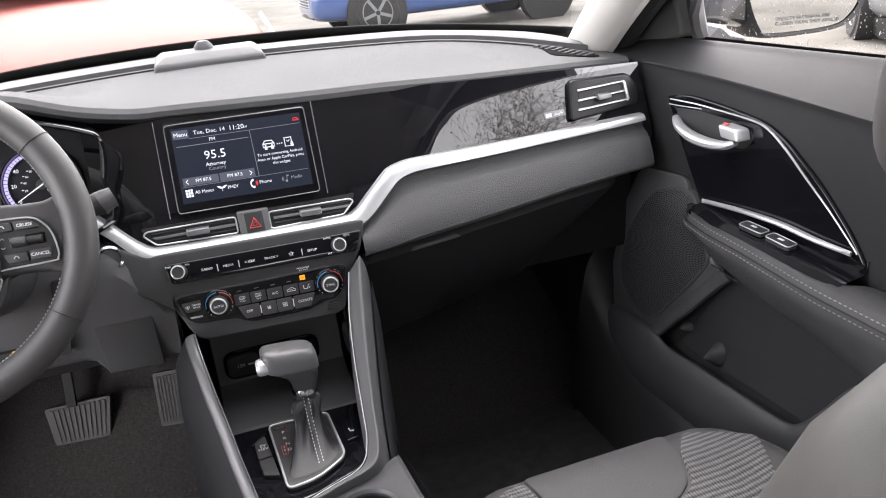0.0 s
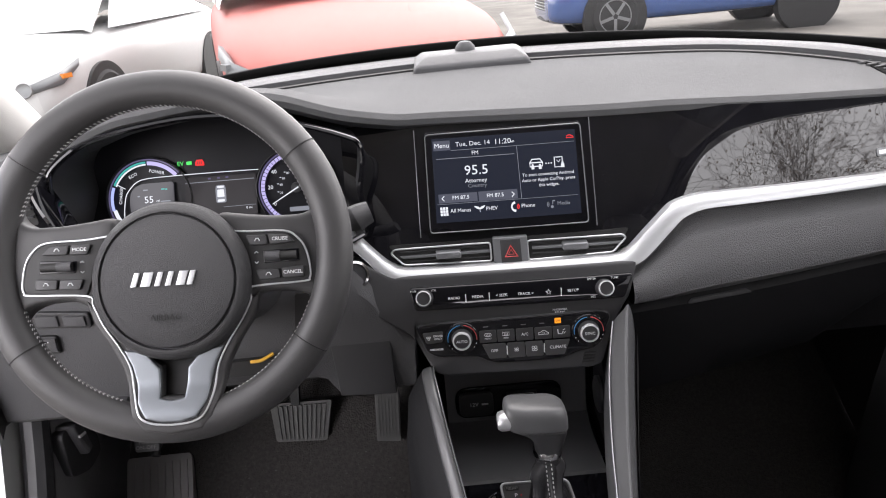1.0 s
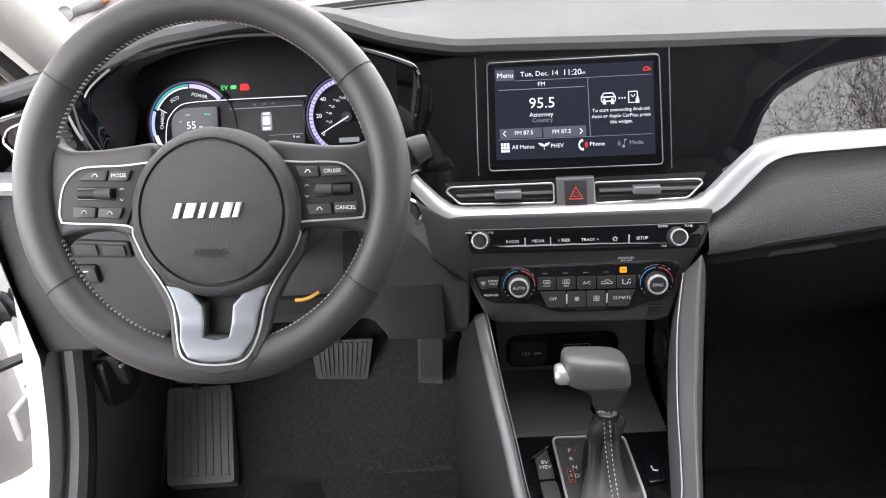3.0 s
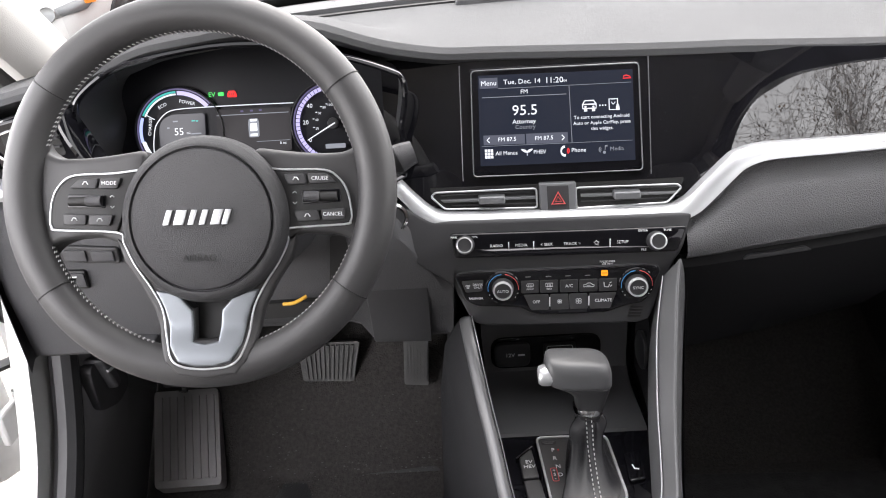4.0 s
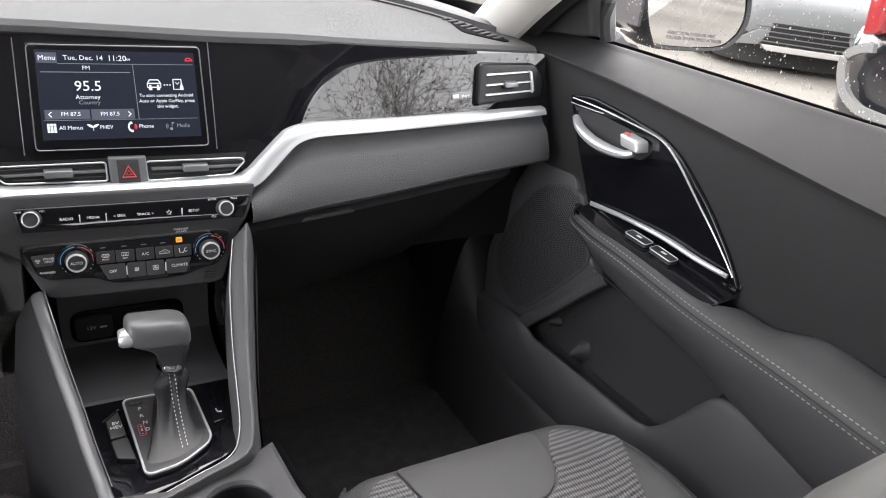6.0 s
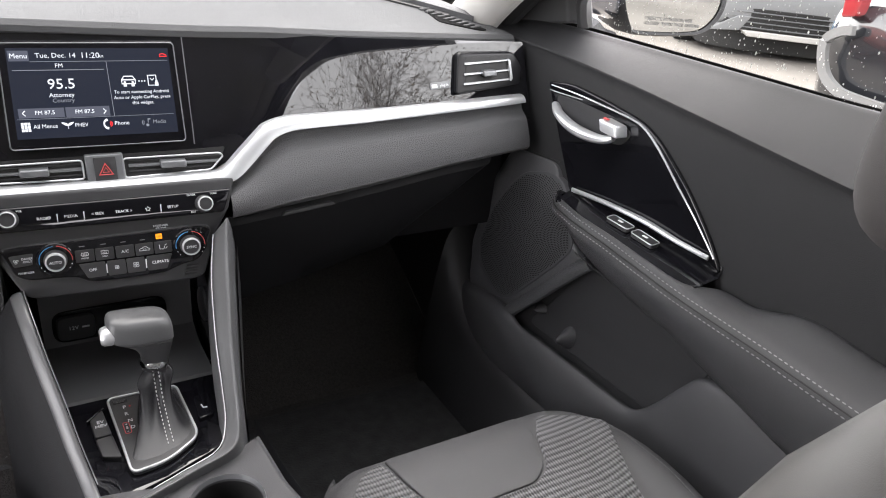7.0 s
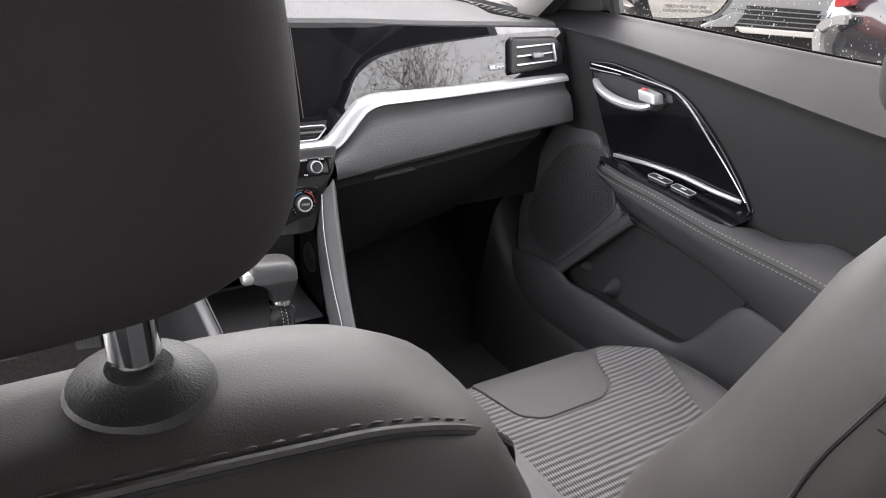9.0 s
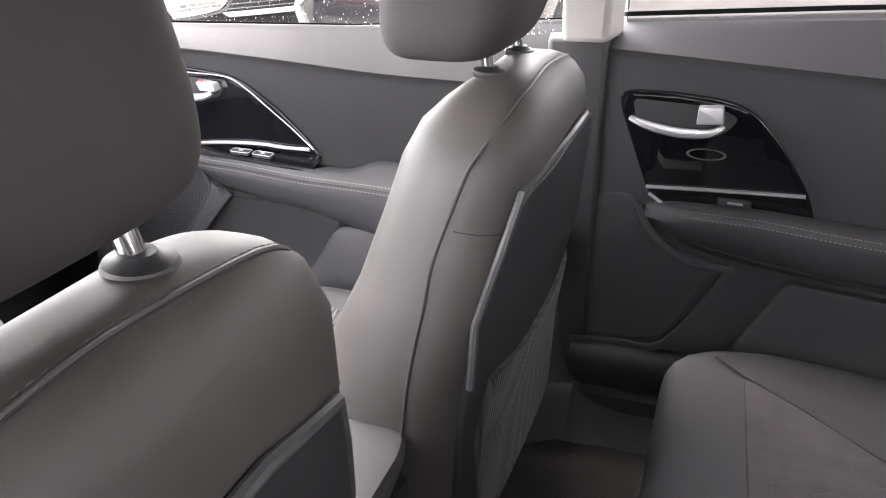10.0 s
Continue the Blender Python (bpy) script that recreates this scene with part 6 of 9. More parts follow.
for ch, x, y in (("P", -0.0240, 0.8927), ("R", -0.0237, 0.8795), ("N", -0.0215, 0.8666), ("D", -0.0205, 0.8540)):
    words("lettering", ch, 0.0080, Matrix.Translation(on_deck(x, y, 0.0068)), PRINT, sh)
part("position_light", lathe([(0.0010, 0.0), (0.0, 0.0002)], Matrix.Translation(on_deck(-0.0178, 0.8927, 0.0068)), 8), LITRED, sh, "small red position light")
part("gate_mark", sweep([on_deck(x, y, 0.0068) for x, y in rounded([(-0.0308, 0.8645), (-0.0240, 0.8645), (-0.0232, 0.8450), (-0.0300, 0.8450)], 0.002)], circle(0.0004, 4), closed=True), REDPRINT, sh)
for ch, y in (("+", 0.8608), ("S", 0.8548), ("-", 0.8488)):
    words("lettering", ch, 0.0062, Matrix.Translation(on_deck(-0.0270, y, 0.0068)), PRINT, sh)
part("slot", slab(rounded([(-0.0365, 0.9080), (-0.0185, 0.9076), (-0.0190, 0.9022), (-0.0355, 0.9026)], 0.002), on_deck, 0.004, 0.0066), BLACK, sh)
words("lettering", "SHIFT LOCK\nRELEASE", 0.0026, Matrix.Translation(on_deck(-0.0275, 0.9050, 0.0069)), PRINTDIM, sh)
ev = thing("drive_switch", (-0.055, 0.86, 0.655), "pair of dark drive mode buttons beside the gear plate", "switch")
for k, (a, b, c, d) in enumerate((((-0.0645, 0.8845), (-0.0490, 0.8985), (-0.0445, 0.8530), (-0.0632, 0.8515)), ((-0.0630, 0.8490), (-0.0442, 0.8505), (-0.0400, 0.8100), (-0.0600, 0.8180)))):
    kb = part("key", slab(rounded([a, b, c, d], 0.003), on_deck, -0.002, 0.006, 0.0015), STACK, ev)
    if k == 0:
        words("lettering", "EV\nHEV", 0.0076, Matrix.Translation(on_deck(-0.0540, 0.8725, 0.0066)), PRINT, kb)
part("key_trim", sweep([on_deck(x, y, 0.003) for x, y in ((-0.0680, 0.8860), (-0.0490, 0.9035), (-0.0470, 0.9045))], circle(0.001, 5)), CHROME, ev)
hs = thing("heated_seat_switch", (0.068, 0.86, 0.655), "small gloss button with a heated seat mark", "switch")
part("key", slab(rounded([(0.057, 0.885), (0.076, 0.888), (0.074, 0.845), (0.055, 0.842)], 0.004), on_deck, -0.002, 0.004, 0.0015), PIANO, hs)
part("symbol", sweep([on_deck(0.066 + dx, 0.862 + dy, 0.0045) for dx, dy in ((-0.003, 0.004), (-0.002, -0.002), (0.003, -0.003))], circle(0.0009, 5)), PRINT, hs)

# rear console: cup holders and armrest
con_o = [(-0.080, 0.79), (-0.092, 0.72), (-0.112, 0.60), (-0.13, 0.45), (0.15, 0.45), (0.14, 0.60), (0.118, 0.70), (0.112, 0.80), (0.085, 0.765), (0.0, 0.742), (-0.070, 0.760)]
cupc = (0.048, 0.690)


# top skin with the cup opening: a fan from the opening to the outline
def ray_out(a, pts):
    best = None
    d = Vector((math.cos(a), math.sin(a)))
    for p, q in zip(pts, pts[1:] + pts[:1]):
        e = Vector(q) - Vector(p)
        den = d.x * e.y - d.y * e.x
        if abs(den) < 1e-9:
            continue
        w = Vector(p) - Vector(cupc)
        t = (w.x * e.y - w.y * e.x) / den
        u = (w.x * d.y - w.y * d.x) / den
        if t > 0 and -1e-6 <= u <= 1 + 1e-6 and (best is None or t < best):
            best = t
    return best or 0.05


N = 64
rows = [[], [], [], []]
for i in range(N):
    a = 2 * math.pi * i / N
    t = max(ray_out(a, con_o), 0.043)
    for row, rr, h in zip(rows, (0.039, 0.0405, max(0.0435, t * 0.9), max(0.044, t)), (0.654, 0.660, 0.662, 0.655)):
        row.append(Vector((cupc[0] + rr * math.cos(a), cupc[1] + rr * math.sin(a), h)))
part("rear_deck", loft(rows, ring=True), HARD, console, "grey rear console deck")
part("cup_holder", lathe([(0.039, 0.0), (0.038, -0.05), (0.036, -0.065), (0.0, -0.066)], pose(cupc[0], cupc[1], 0.655), 40), BLACK, console, "deep round cup holder")
part("cup_ring", lathe([(0.0425, 0.004), (0.0405, 0.0095), (0.0385, 0.004)], pose(cupc[0], cupc[1], 0.655), 40), GUN, console, "thin ring round the cup holder")
cup2 = pose(-0.042, 0.655, 0.656)
part("second_cup_ring", lathe([(0.040, 0.004), (0.038, 0.0105), (0.036, 0.006), (0.035, 0.0062), (0.0, 0.006)], cup2, 40), DARK, console)
for s, x0 in ((-1, -0.128), (1, 0.148)):
    part("rear_flank", loft([[Vector((x0 * (k if s > 0 else k - 0.35 * max(0.0, y - 0.45)), y, z)) for z in (0.655, 0.60, 0.45, 0.30)] for y, k in ((0.82, 0.80), (0.72, 0.84), (0.62, 0.94), (0.45, 1.0), (0.20, 1.0))]), DARK, console, "console side")
arm = thing("armrest_lid", (0.01, 0.45, 0.68), "dark grey stitched console armrest lid", "armrest")
part("lid", loft([[Vector((0.016 + w * math.copysign(abs(math.cos(t)) ** 0.45, math.cos(t)), 0.390 + l * math.copysign(abs(math.sin(t)) ** 0.35, math.sin(t)), z)) for t in [2 * math.pi * k / 40 for k in range(40)]] for z, w, l in ((0.640, 0.125, 0.175), (0.684, 0.134, 0.190), (0.702, 0.135, 0.192), (0.711, 0.131, 0.188), (0.715, 0.120, 0.176), (0.716, 0.06, 0.10))], ring=True, cap=True), SEAT, arm)
part("lid_stitching", stitch([Vector((0.133, 0.568 - 0.36 * t, 0.7135)) for t in frange(0, 1, 20)], 0.0008, 0.0045, 0.0025), THREAD, arm)
part("box", box((0.016, 0.39, 0.47), (0.24, 0.36, 0.34)), DARK, arm)

# ---- doors ----
SILLZ = table([-1.0, -0.3, 0.09, 0.6, 1.118, 1.2, 1.305, 1.5], [1.15, 1.130, 1.108, 1.083, 1.080, 1.075, 1.056, 1.04], 0.03)
CREASE = table([-1.0, 0.1, 0.53, 0.71, 0.90, 1.07, 1.20, 1.32], [0.975, 0.985, 1.004, 1.021, 1.037, 1.046, 1.047, 1.046], 0.04)


def door_x(y, z):
    c = CREASE(y)
    rise = max(0.0, z - c) / max(0.012, SILLZ(y) - c)
    under = max(0.0, c - z)
    scoop = 0.009 * math.exp(-under / 0.045) * (1 - math.exp(-under / 0.008))
    return 0.715 + (1.05 - y) * 0.08 + 0.082 * rise + scoop - 0.035 * max(0.0, 0.60 - z) / 0.2


def door(y, z, d=0.0):
    return Vector((door_x(y, z) - d, y, z))


def line(pts, n=5):
    return smooth_line(pts, n)


fd = thing("passenger_door", (0.76, 0.65, 0.35), "dark grey front passenger door panel with gloss black handle plate and padded armrest", "car door", kind="structure")
ys = frange(1.30, 0.175, 44)
zs = [0.395, 0.41, 0.44, 0.50, 0.56, 0.60, 0.66, 0.72, 0.78, 0.84, 0.90, 0.95, 0.98, 0.99, 1.005, 1.03, 1.055, 1.072]


def upper(y, z):
    """Scales the top rows so that they end at the sill."""
    if z <= 0.95:
        return z
    return 0.95 + (z - 0.95) * (SILLZ(y) - 0.95) / (1.085 - 0.95)


def trim_front(z):
    """How far forward the trim panel reaches at that height."""
    return float(np.interp(z, [0.40, 0.441, 0.460, 0.500, 0.569, 0.639, 0.737, 0.844, 0.872, 0.885], [0.95, 1.0, 1.116, 1.167, 1.207, 1.216, 1.187, 1.131, 1.128, 1.30]))


rows = []
for y in ys:
    c, top = CREASE(y), SILLZ(y) - 0.006
    row = [door(min(y, trim_front(z)), z) for z in (0.78, 0.84, 0.872, 0.885, 0.92)]
    row += [door(y, c + dz) for dz in (-0.075, -0.055, -0.040, -0.028, -0.018, -0.010, -0.005, -0.0015, 0.001)] + [door(y, c + (top - c) * k) for k in (0.12, 0.3, 0.5, 0.7, 0.88, 1.0)]
    t = row[-1]
    row += [t + Vector((0.004, 0, 0.004)), t + Vector((0.009, 0, 0.005)), t + Vector((0.013, 0, 0.002)), t + Vector((0.016, 0, -0.012)), t + Vector((0.05, 0, -0.05))]
    rows.append(row)
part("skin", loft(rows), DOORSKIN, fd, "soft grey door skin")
part("door_insert", loft([[door(min(y, trim_front(z)), z, 0.001) for z in (0.395, 0.41, 0.44, 0.50, 0.56, 0.60, 0.66, 0.72, 0.79)] for y in ys]), DOORINSERT, fd, "dark lower door panel")
part("trim_edge", loft([[door(trim_front(z), z, 0.001), door(trim_front(z) + 0.012, z, -0.03)] for z in (0.40, 0.441, 0.460, 0.500, 0.569, 0.639, 0.737, 0.80, 0.844, 0.872)]), DARK, fd)
part("window_seal", sweep([door(y, upper(y, 1.085)) + Vector((0.008, 0, 0.003)) for y in ys], [(-0.0030, -0.007), (0.0030, -0.007), (0.0022, -0.0015), (-0.0022, -0.0015)]), MATTE, fd, "black rubber window seal")
part("outer_skin", loft([[Vector((0.872, y, 0.985)), Vector((0.895, y, 0.9)), Vector((0.90, y, 0.7)), Vector((0.885, y, 0.4)), Vector((0.86, y, 0.34))] for y in (1.30, 0.7, 0.15)]), WHITE, fd, "white outer door skin")
part("door_edge", loft([[Vector((door_x(0.175, z), 0.175, z)), Vector((0.88, 0.165, z))] for z in zs]), WHITE, fd)

# gloss plate with chrome edge
plate = [(1.070, 0.997), (1.018, 1.0065), (0.941, 1.0012), (0.8564, 0.9905), (0.816, 0.9719), (0.7501, 0.9239), (0.6917, 0.8661), (0.664, 0.829), (0.700, 0.796), (0.970, 0.797), (0.9766, 0.836), (1.0226, 0.914), (1.0642, 0.987)]
plate_r = rounded(plate, [0.010, 0.02, 0.03, 0.03, 0.03, 0.03, 0.03, 0.008, 0.01, 0.01, 0.02, 0.03, 0.02])
hp = part("handle_plate", slab(plate_r, door, -0.01, 0.006, 0.003, 0.05), PIANO, fd, "piano black handle plate")
chr_line = smooth_line([(y, z, 0) for y, z in ((1.060, 0.9935), (0.995, 0.9944), (0.936, 0.992), (0.8805, 0.989), (0.848, 0.982), (0.8117, 0.959), (0.7708, 0.9249), (0.7312, 0.8922), (0.688, 0.8526), (0.680, 0.8440))], 6)
part("chrome_edge", sweep([door(p.x, p.y, 0.0062) for p in chr_line], lambda t: circle(0.0012, 8, 0.0012 + 0.0024 * math.sin(math.pi * min(1.0, t * 1.25))), up=(-1, 0, 0)), BRIGHT, hp, "thin chrome edge")
part("plate_bead", sweep([door(y, z, 0.0062) for y, z in ((1.062, 0.985), (1.040, 0.9855), (0.985, 0.9885))], circle(0.0009, 6), up=(-1, 0, 0)), BRIGHT, hp)
# handle bowl and lever
bowl = rounded([(1.044, 0.982), (0.985, 0.9845), (0.905, 0.981), (0.868, 0.968), (0.885, 0.943), (0.96, 0.938), (1.028, 0.950)], 0.012)
part("handle_bowl", slab(bowl, door, 0.0, 0.0068, 0), DARK, hp, "recessed grey handle bowl")
lever = line([door(1.040, 0.966, 0.008), door(1.012, 0.957, 0.022), door(0.972, 0.949, 0.030), door(0.932, 0.947, 0.032), door(0.902, 0.950, 0.030), door(0.886, 0.957, 0.026)], 4)
part("handle", sweep(lever, lambda t: circle(0.005 + 0.0035 * math.sin(math.pi * t), 10, 0.007 + 0.005 * math.sin(math.pi * t)), up=(-1, 0, 0)), SILVER, hp, "satin silver door handle")
part("lock_tab", slab(rounded([(0.917, 0.980), (0.880, 0.977), (0.874, 0.960), (0.910, 0.962)], 0.004), door, 0.01, 0.034, 0.003), SILVER, hp, "square silver lock tab")
part("lock_mark", box(door(0.908, 0.9815, 0.026), (0.004, 0.010, 0.002)), REDPRINT, hp, "red lock mark")
# switch panel on the armrest's front


def arm_top(y, x_out, dz=0.0):
    """The armrest's upper face; x_out runs from the door inwards."""
    z = float(np.interp(y, [0.178, 0.394, 0.52, 0.667, 0.82, 0.92, 0.985], [0.790, 0.799, 0.807, 0.812, 0.824, 0.828, 0.826]))
    return Vector((door_x(y, z) - x_out, y, z + dz - 0.10 * max(0, x_out - 0.02)))


sp = part("switch_panel", loft([[arm_top(y, 0.0, 0.026 * w), arm_top(y, 0.004, 0.008), arm_top(y, 0.05 * w + 0.006, 0.004), arm_top(y, 0.052 * w + 0.006, -0.01)] for y, w in ((0.985, 0.35), (0.97, 0.55), (0.9, 0.9), (0.8, 1.0), (0.70, 1.0), (0.665, 0.95))]), PIANO, fd, "gloss black switch panel")
part("panel_edge", sweep(line([door(y, z, 0.012) for y, z in ((0.962, 0.8405), (0.880, 0.848), (0.801, 0.850), (0.7385, 0.8454), (0.684, 0.8445))], 5), lambda t: circle(0.004, 8, 0.0025 + 0.0035 * math.sin(math.pi * t)), up=(-1, 0, 0)), SILVER, sp, "satin silver edge")
for y0, y1 in ((0.859, 0.815), (0.807, 0.764)):
    kb = part("switch", slab(rounded([(y0, 0.016), (y1, 0.016), (y1, 0.034), (y0, 0.034)], 0.005), lambda y, o, d: arm_top(y, o, 0.006 + d), 0.0, 0.007, 0.002), DARK, sp, "window switch")
    part("switch_rim", sweep([arm_top(y, o, 0.0125) for y, o in rounded([(y0, 0.016), (y1, 0.016), (y1, 0.034), (y0, 0.034)], 0.005)], circle(0.0009, 6), closed=True), SILVER, kb, "silver rim")
    part("mark", box(arm_top((y0 + y1) / 2, 0.025, 0.0135), (0.004, 0.010, 0.0008)), PRINT, kb)
# padded armrest
secs = []
for y in frange(0.985, 0.178, 44):
    top = arm_top(y, 0.0).z
    w = float(np.interp(y, [0.178, 0.4, 0.55, 0.70, 0.90, 0.96, 0.985], [0.088, 0.090, 0.085, 0.080, 0.066, 0.050, 0.030]))
    inner = 0.0 if y < 0.66 else float(np.interp(y, [0.66, 0.70, 0.90, 0.985], [0.040, 0.050, 0.046, 0.020]))
    low = float(np.interp(y, [0.178, 0.46, 0.618, 0.683, 0.738, 0.82, 0.8825, 0.94, 0.985], [0.630, 0.662, 0.703, 0.722, 0.728, 0.742, 0.758, 0.79, 0.81]))
    base = Vector((door_x(y, top), y, 0))
    lx = door_x(y, low)
    rnd = 0.014
    hump = 0.030 * float(np.interp(y, [0.18, 0.40, 0.50, 0.535, 0.60], [0.6, 0.8, 1.0, 0.95, 0.0]))
    row = [Vector((base.x - inner + 0.004, y, top - 0.012 + hump)), Vector((base.x - inner - 0.006, y, top + 0.001 + hump)), Vector((base.x - (inner + w) / 2, y, top + 0.002)), Vector((base.x - w + rnd, y, top - 0.003)), Vector((base.x - w + 0.003, y, top - 0.012)), Vector((base.x - w, y, top - 0.028)),
           Vector((base.x - w + 0.004, y, (top + low) / 2)), Vector((base.x - w * 0.80, y, low + 0.012)), Vector((lx - w * 0.55, y, low)), Vector((lx - 0.0, y, low + 0.004))]
    secs.append(row)
ar = part("armrest", loft(secs, cap=False), DOORPAD, fd, "padded leatherette armrest", sub=1)
th = bmesh.new()
for k in (0, 1):
    stitch([s[4] * (1 - 0.4 * k) + s[5] * 0.4 * k + Vector((-0.001, 0, 0.0012)) if k else s[3] * 0.55 + s[4] * 0.45 + Vector((-0.0005, 0, 0.0022)) for s in secs[1:]], 0.0009, 0.0052, 0.0026, bm=th)
part("armrest_stitching", th, DOORTHREAD, ar, "double pale stitching")
part("armrest_groove", sweep([s[4] + Vector((-0.0004, 0, 0.001)) for s in secs], circle(0.0012, 5), up=(-1, 0, 0)), BLACK, ar)
part("armrest_line", sweep(line([door(y, z, 0.052 - 0.01) for y, z in ((0.90, 0.755), (0.80, 0.742), (0.70, 0.738), (0.66, 0.73), (0.64, 0.71))], 5), circle(0.0012, 5), up=(-1, 0, 0)), BLACK, ar)
# speaker grille on its raised field, which dies out towards the upper joint
def field(y, z, d=0.0):
    return door(y, z, d * min(1.0, max(0.08, (0.885 - z) / 0.09)))


part("speaker_field", slab(rounded([(1.130, 0.858), (1.012, 0.868), (0.975, 0.80), (0.900, 0.735), (1.035, 0.560), (1.150, 0.515), (1.185, 0.575), (1.194, 0.640), (1.170, 0.735)], 0.02), field, -0.01, 0.024, 0.006, 0.03), DOORLOW, fd, "raised dark speaker field")
spk_o = rounded([(1.079, 0.831), (1.023, 0.851), (0.981, 0.845), (0.950, 0.806), (0.921, 0.748), (0.955, 0.699), (1.054, 0.580), (1.086, 0.566), (1.155, 0.600), (1.168, 0.651), (1.139, 0.740)], 0.018)
spk = part("speaker_grille", slab(spk_o, field, 0.0, 0.0262, 0.0015, 0.03), shader("grille_plastic", (0.040, 0.040, 0.043), 0.5, stain=0.08), fd, "large speaker grille with ringed holes")
dots = bmesh.new()
cy, cz = 1.040, 0.730


def inside(p, poly):
    c = False
    for (x1, y1), (x2, y2) in zip(poly, poly[1:] + poly[:1]):
        if (y1 > p[1]) != (y2 > p[1]) and p[0] < (x2 - x1) * (p[1] - y1) / (y2 - y1) + x1:
            c = not c
    return c


small = [(cy + (y - cy) * 0.95, cz + (z - cz) * 0.95) for y, z in spk_o]
for r in range(1, 52):
    n = max(6, int(2 * math.pi * r * 0.0036 / 0.0044))
    for i in range(n):
        a = 2 * math.pi * i / n + r * 0.07
        y, z = cy + r * 0.0036 * math.cos(a), cz + r * 0.0036 * math.sin(a)
        if inside((y, z), small):
            p = field(y, z, 0.02625) - Vector((0.0002, 0, 0))
            tu, tr = Vector((0, -math.sin(a), math.cos(a))), Vector((0, math.cos(a), math.sin(a)))
            dots.faces.new([dots.verts.new(p + tu * (0.0015 * math.cos(k * math.pi / 3)) + tr * (0.0012 * math.sin(k * math.pi / 3))) for k in range(6)])
tagged(part("grille_holes", dots, MATTE, spk, "fine rings of grille holes"), kind="stuff")
part("panel_joint", sweep([door(y, z, 0.001) for y, z in ((1.13, 0.862), (1.07, 0.866), (1.012, 0.8705))], circle(0.0013, 5), up=(-1, 0, 0)), BLACK, fd)
part("speaker_rail", sweep(line([door(0.880, 0.742, 0.026), door(0.905, 0.715, 0.030), door(0.963, 0.648, 0.032), door(1.015, 0.588, 0.036), door(1.035, 0.560, 0.040)], 4), circle(0.013, 10, 0.008), up=(-1, 0, 0)), HARD, fd, "raised rail under the speaker")
# map pocket: a shell standing off the door with an open top
pk = [(1.035, 0.574), (1.010, 0.566), (0.985, 0.559), (0.930, 0.560), (0.875, 0.560), (0.820, 0.560), (0.765, 0.560), (0.725, 0.562), (0.700, 0.573), (0.671, 0.612), (0.640, 0.662), (0.615, 0.690), (0.57, 0.694), (0.50, 0.690), (0.40, 0.682), (0.178, 0.665)]
secs = [[door(1.235, z, d) for z, d in ((0.540, 0.0), (0.545, 0.006), (0.545, 0.012), (0.54, 0.018), (0.53, 0.02), (0.50, 0.02), (0.45, 0.010), (0.42, 0.0))],
        [door(1.15, z, d) for z, d in ((0.555, 0.0), (0.560, 0.022), (0.560, 0.030), (0.552, 0.038), (0.53, 0.042), (0.47, 0.036), (0.43, 0.015), (0.42, 0.0))],
        [door(1.07, z, d) for z, d in ((0.565, 0.0), (0.570, 0.032), (0.570, 0.040), (0.562, 0.047), (0.54, 0.050), (0.46, 0.042), (0.42, 0.018), (0.41, 0.0))]]
for y, z in [(p.x, p.y) for p in smooth_line([(y, z, 0) for y, z in pk], 3)]:
    secs.append([door(y, z - 0.022, 0.022), door(y, z - 0.003, 0.036), door(y, z + 0.001, 0.042), door(y, z - 0.002, 0.050), door(y, z - 0.022, 0.056), door(y, 0.47, 0.046), door(y, 0.42, 0.020), door(y, 0.40, 0.0)])
part("map_pocket", loft(secs), DOORLOW, fd, "open map pocket shell", sub=1)
part("pocket_back", slab(rounded([(1.010, 0.550), (0.900, 0.720), (0.66, 0.705), (0.630, 0.680), (0.700, 0.550)], 0.02), door, -0.004, 0.004, 0.002), DARK, fd, "dark pocket recess")
part("pocket_floor", loft([[door(y, 0.535, 0.0), door(y, 0.535, 0.045)] for y in frange(1.02, 0.70, 8)]), DARK, fd)
part("bottle_clip", loft([[door(0.905 + 0.016 * math.cos(t) * k, 0.575 + 0.022 * k * math.sin(t), 0.006 + h) for t in [2 * math.pi * i / 14 for i in range(14)]] for k, h in ((1.0, 0.0), (0.6, 0.014), (0.15, 0.030))], ring=True, cap=True), HARD, fd)
part("bottle_clip", loft([[door(0.985 + 0.014 * math.cos(t) * k, 0.592 + 0.010 * k * math.sin(t), 0.006 + h) for t in [2 * math.pi * i / 14 for i in range(14)]] for k, h in ((1.0, 0.0), (0.6, 0.010), (0.15, 0.018))], ring=True, cap=True), HARD, fd)
# kick area between door and footwell
kick = []
for y, z in ((0.85, 0.30), (0.93, 0.36), (1.01, 0.46), (1.07, 0.58), (1.12, 0.72), (1.14, 0.80), (1.15, 0.96)):
    w = max(0.0, min(1.0, (z - 0.42) / 0.18))
    kick.append([Vector((x, yy, z)) for x, yy in ((-0.735, y - 0.005), (-0.722 + 0.014 * w, y + 0.004), (-0.718 + 0.034 * w, y + 0.020), (-0.718 + 0.052 * w, y + 0.050), (-0.718 + 0.058 * w, y + 0.09), (-0.718 + 0.040 * w, max(1.22, y + 0.14)), (-0.724, 1.36), (-0.724, 1.45), (-0.70, 1.72))])
# Grey raised above the passenger side's, in place of light missing here.
part("kick_panel", loft(kick), shader("lifted_kick_plastic", (0.11, 0.11, 0.113), 0.5, grain=0.4, size=1300), shell, "footwell side panel in a grey lifted for missing light")
part("kick_panel", loft([[Vector((0.68, 1.26, z)), Vector((0.66, 1.40, z)), Vector((0.60, 1.72, z))] for z in (0.30, 0.6, 0.9, 1.04)]), DARK, shell, "dark footwell side panel")
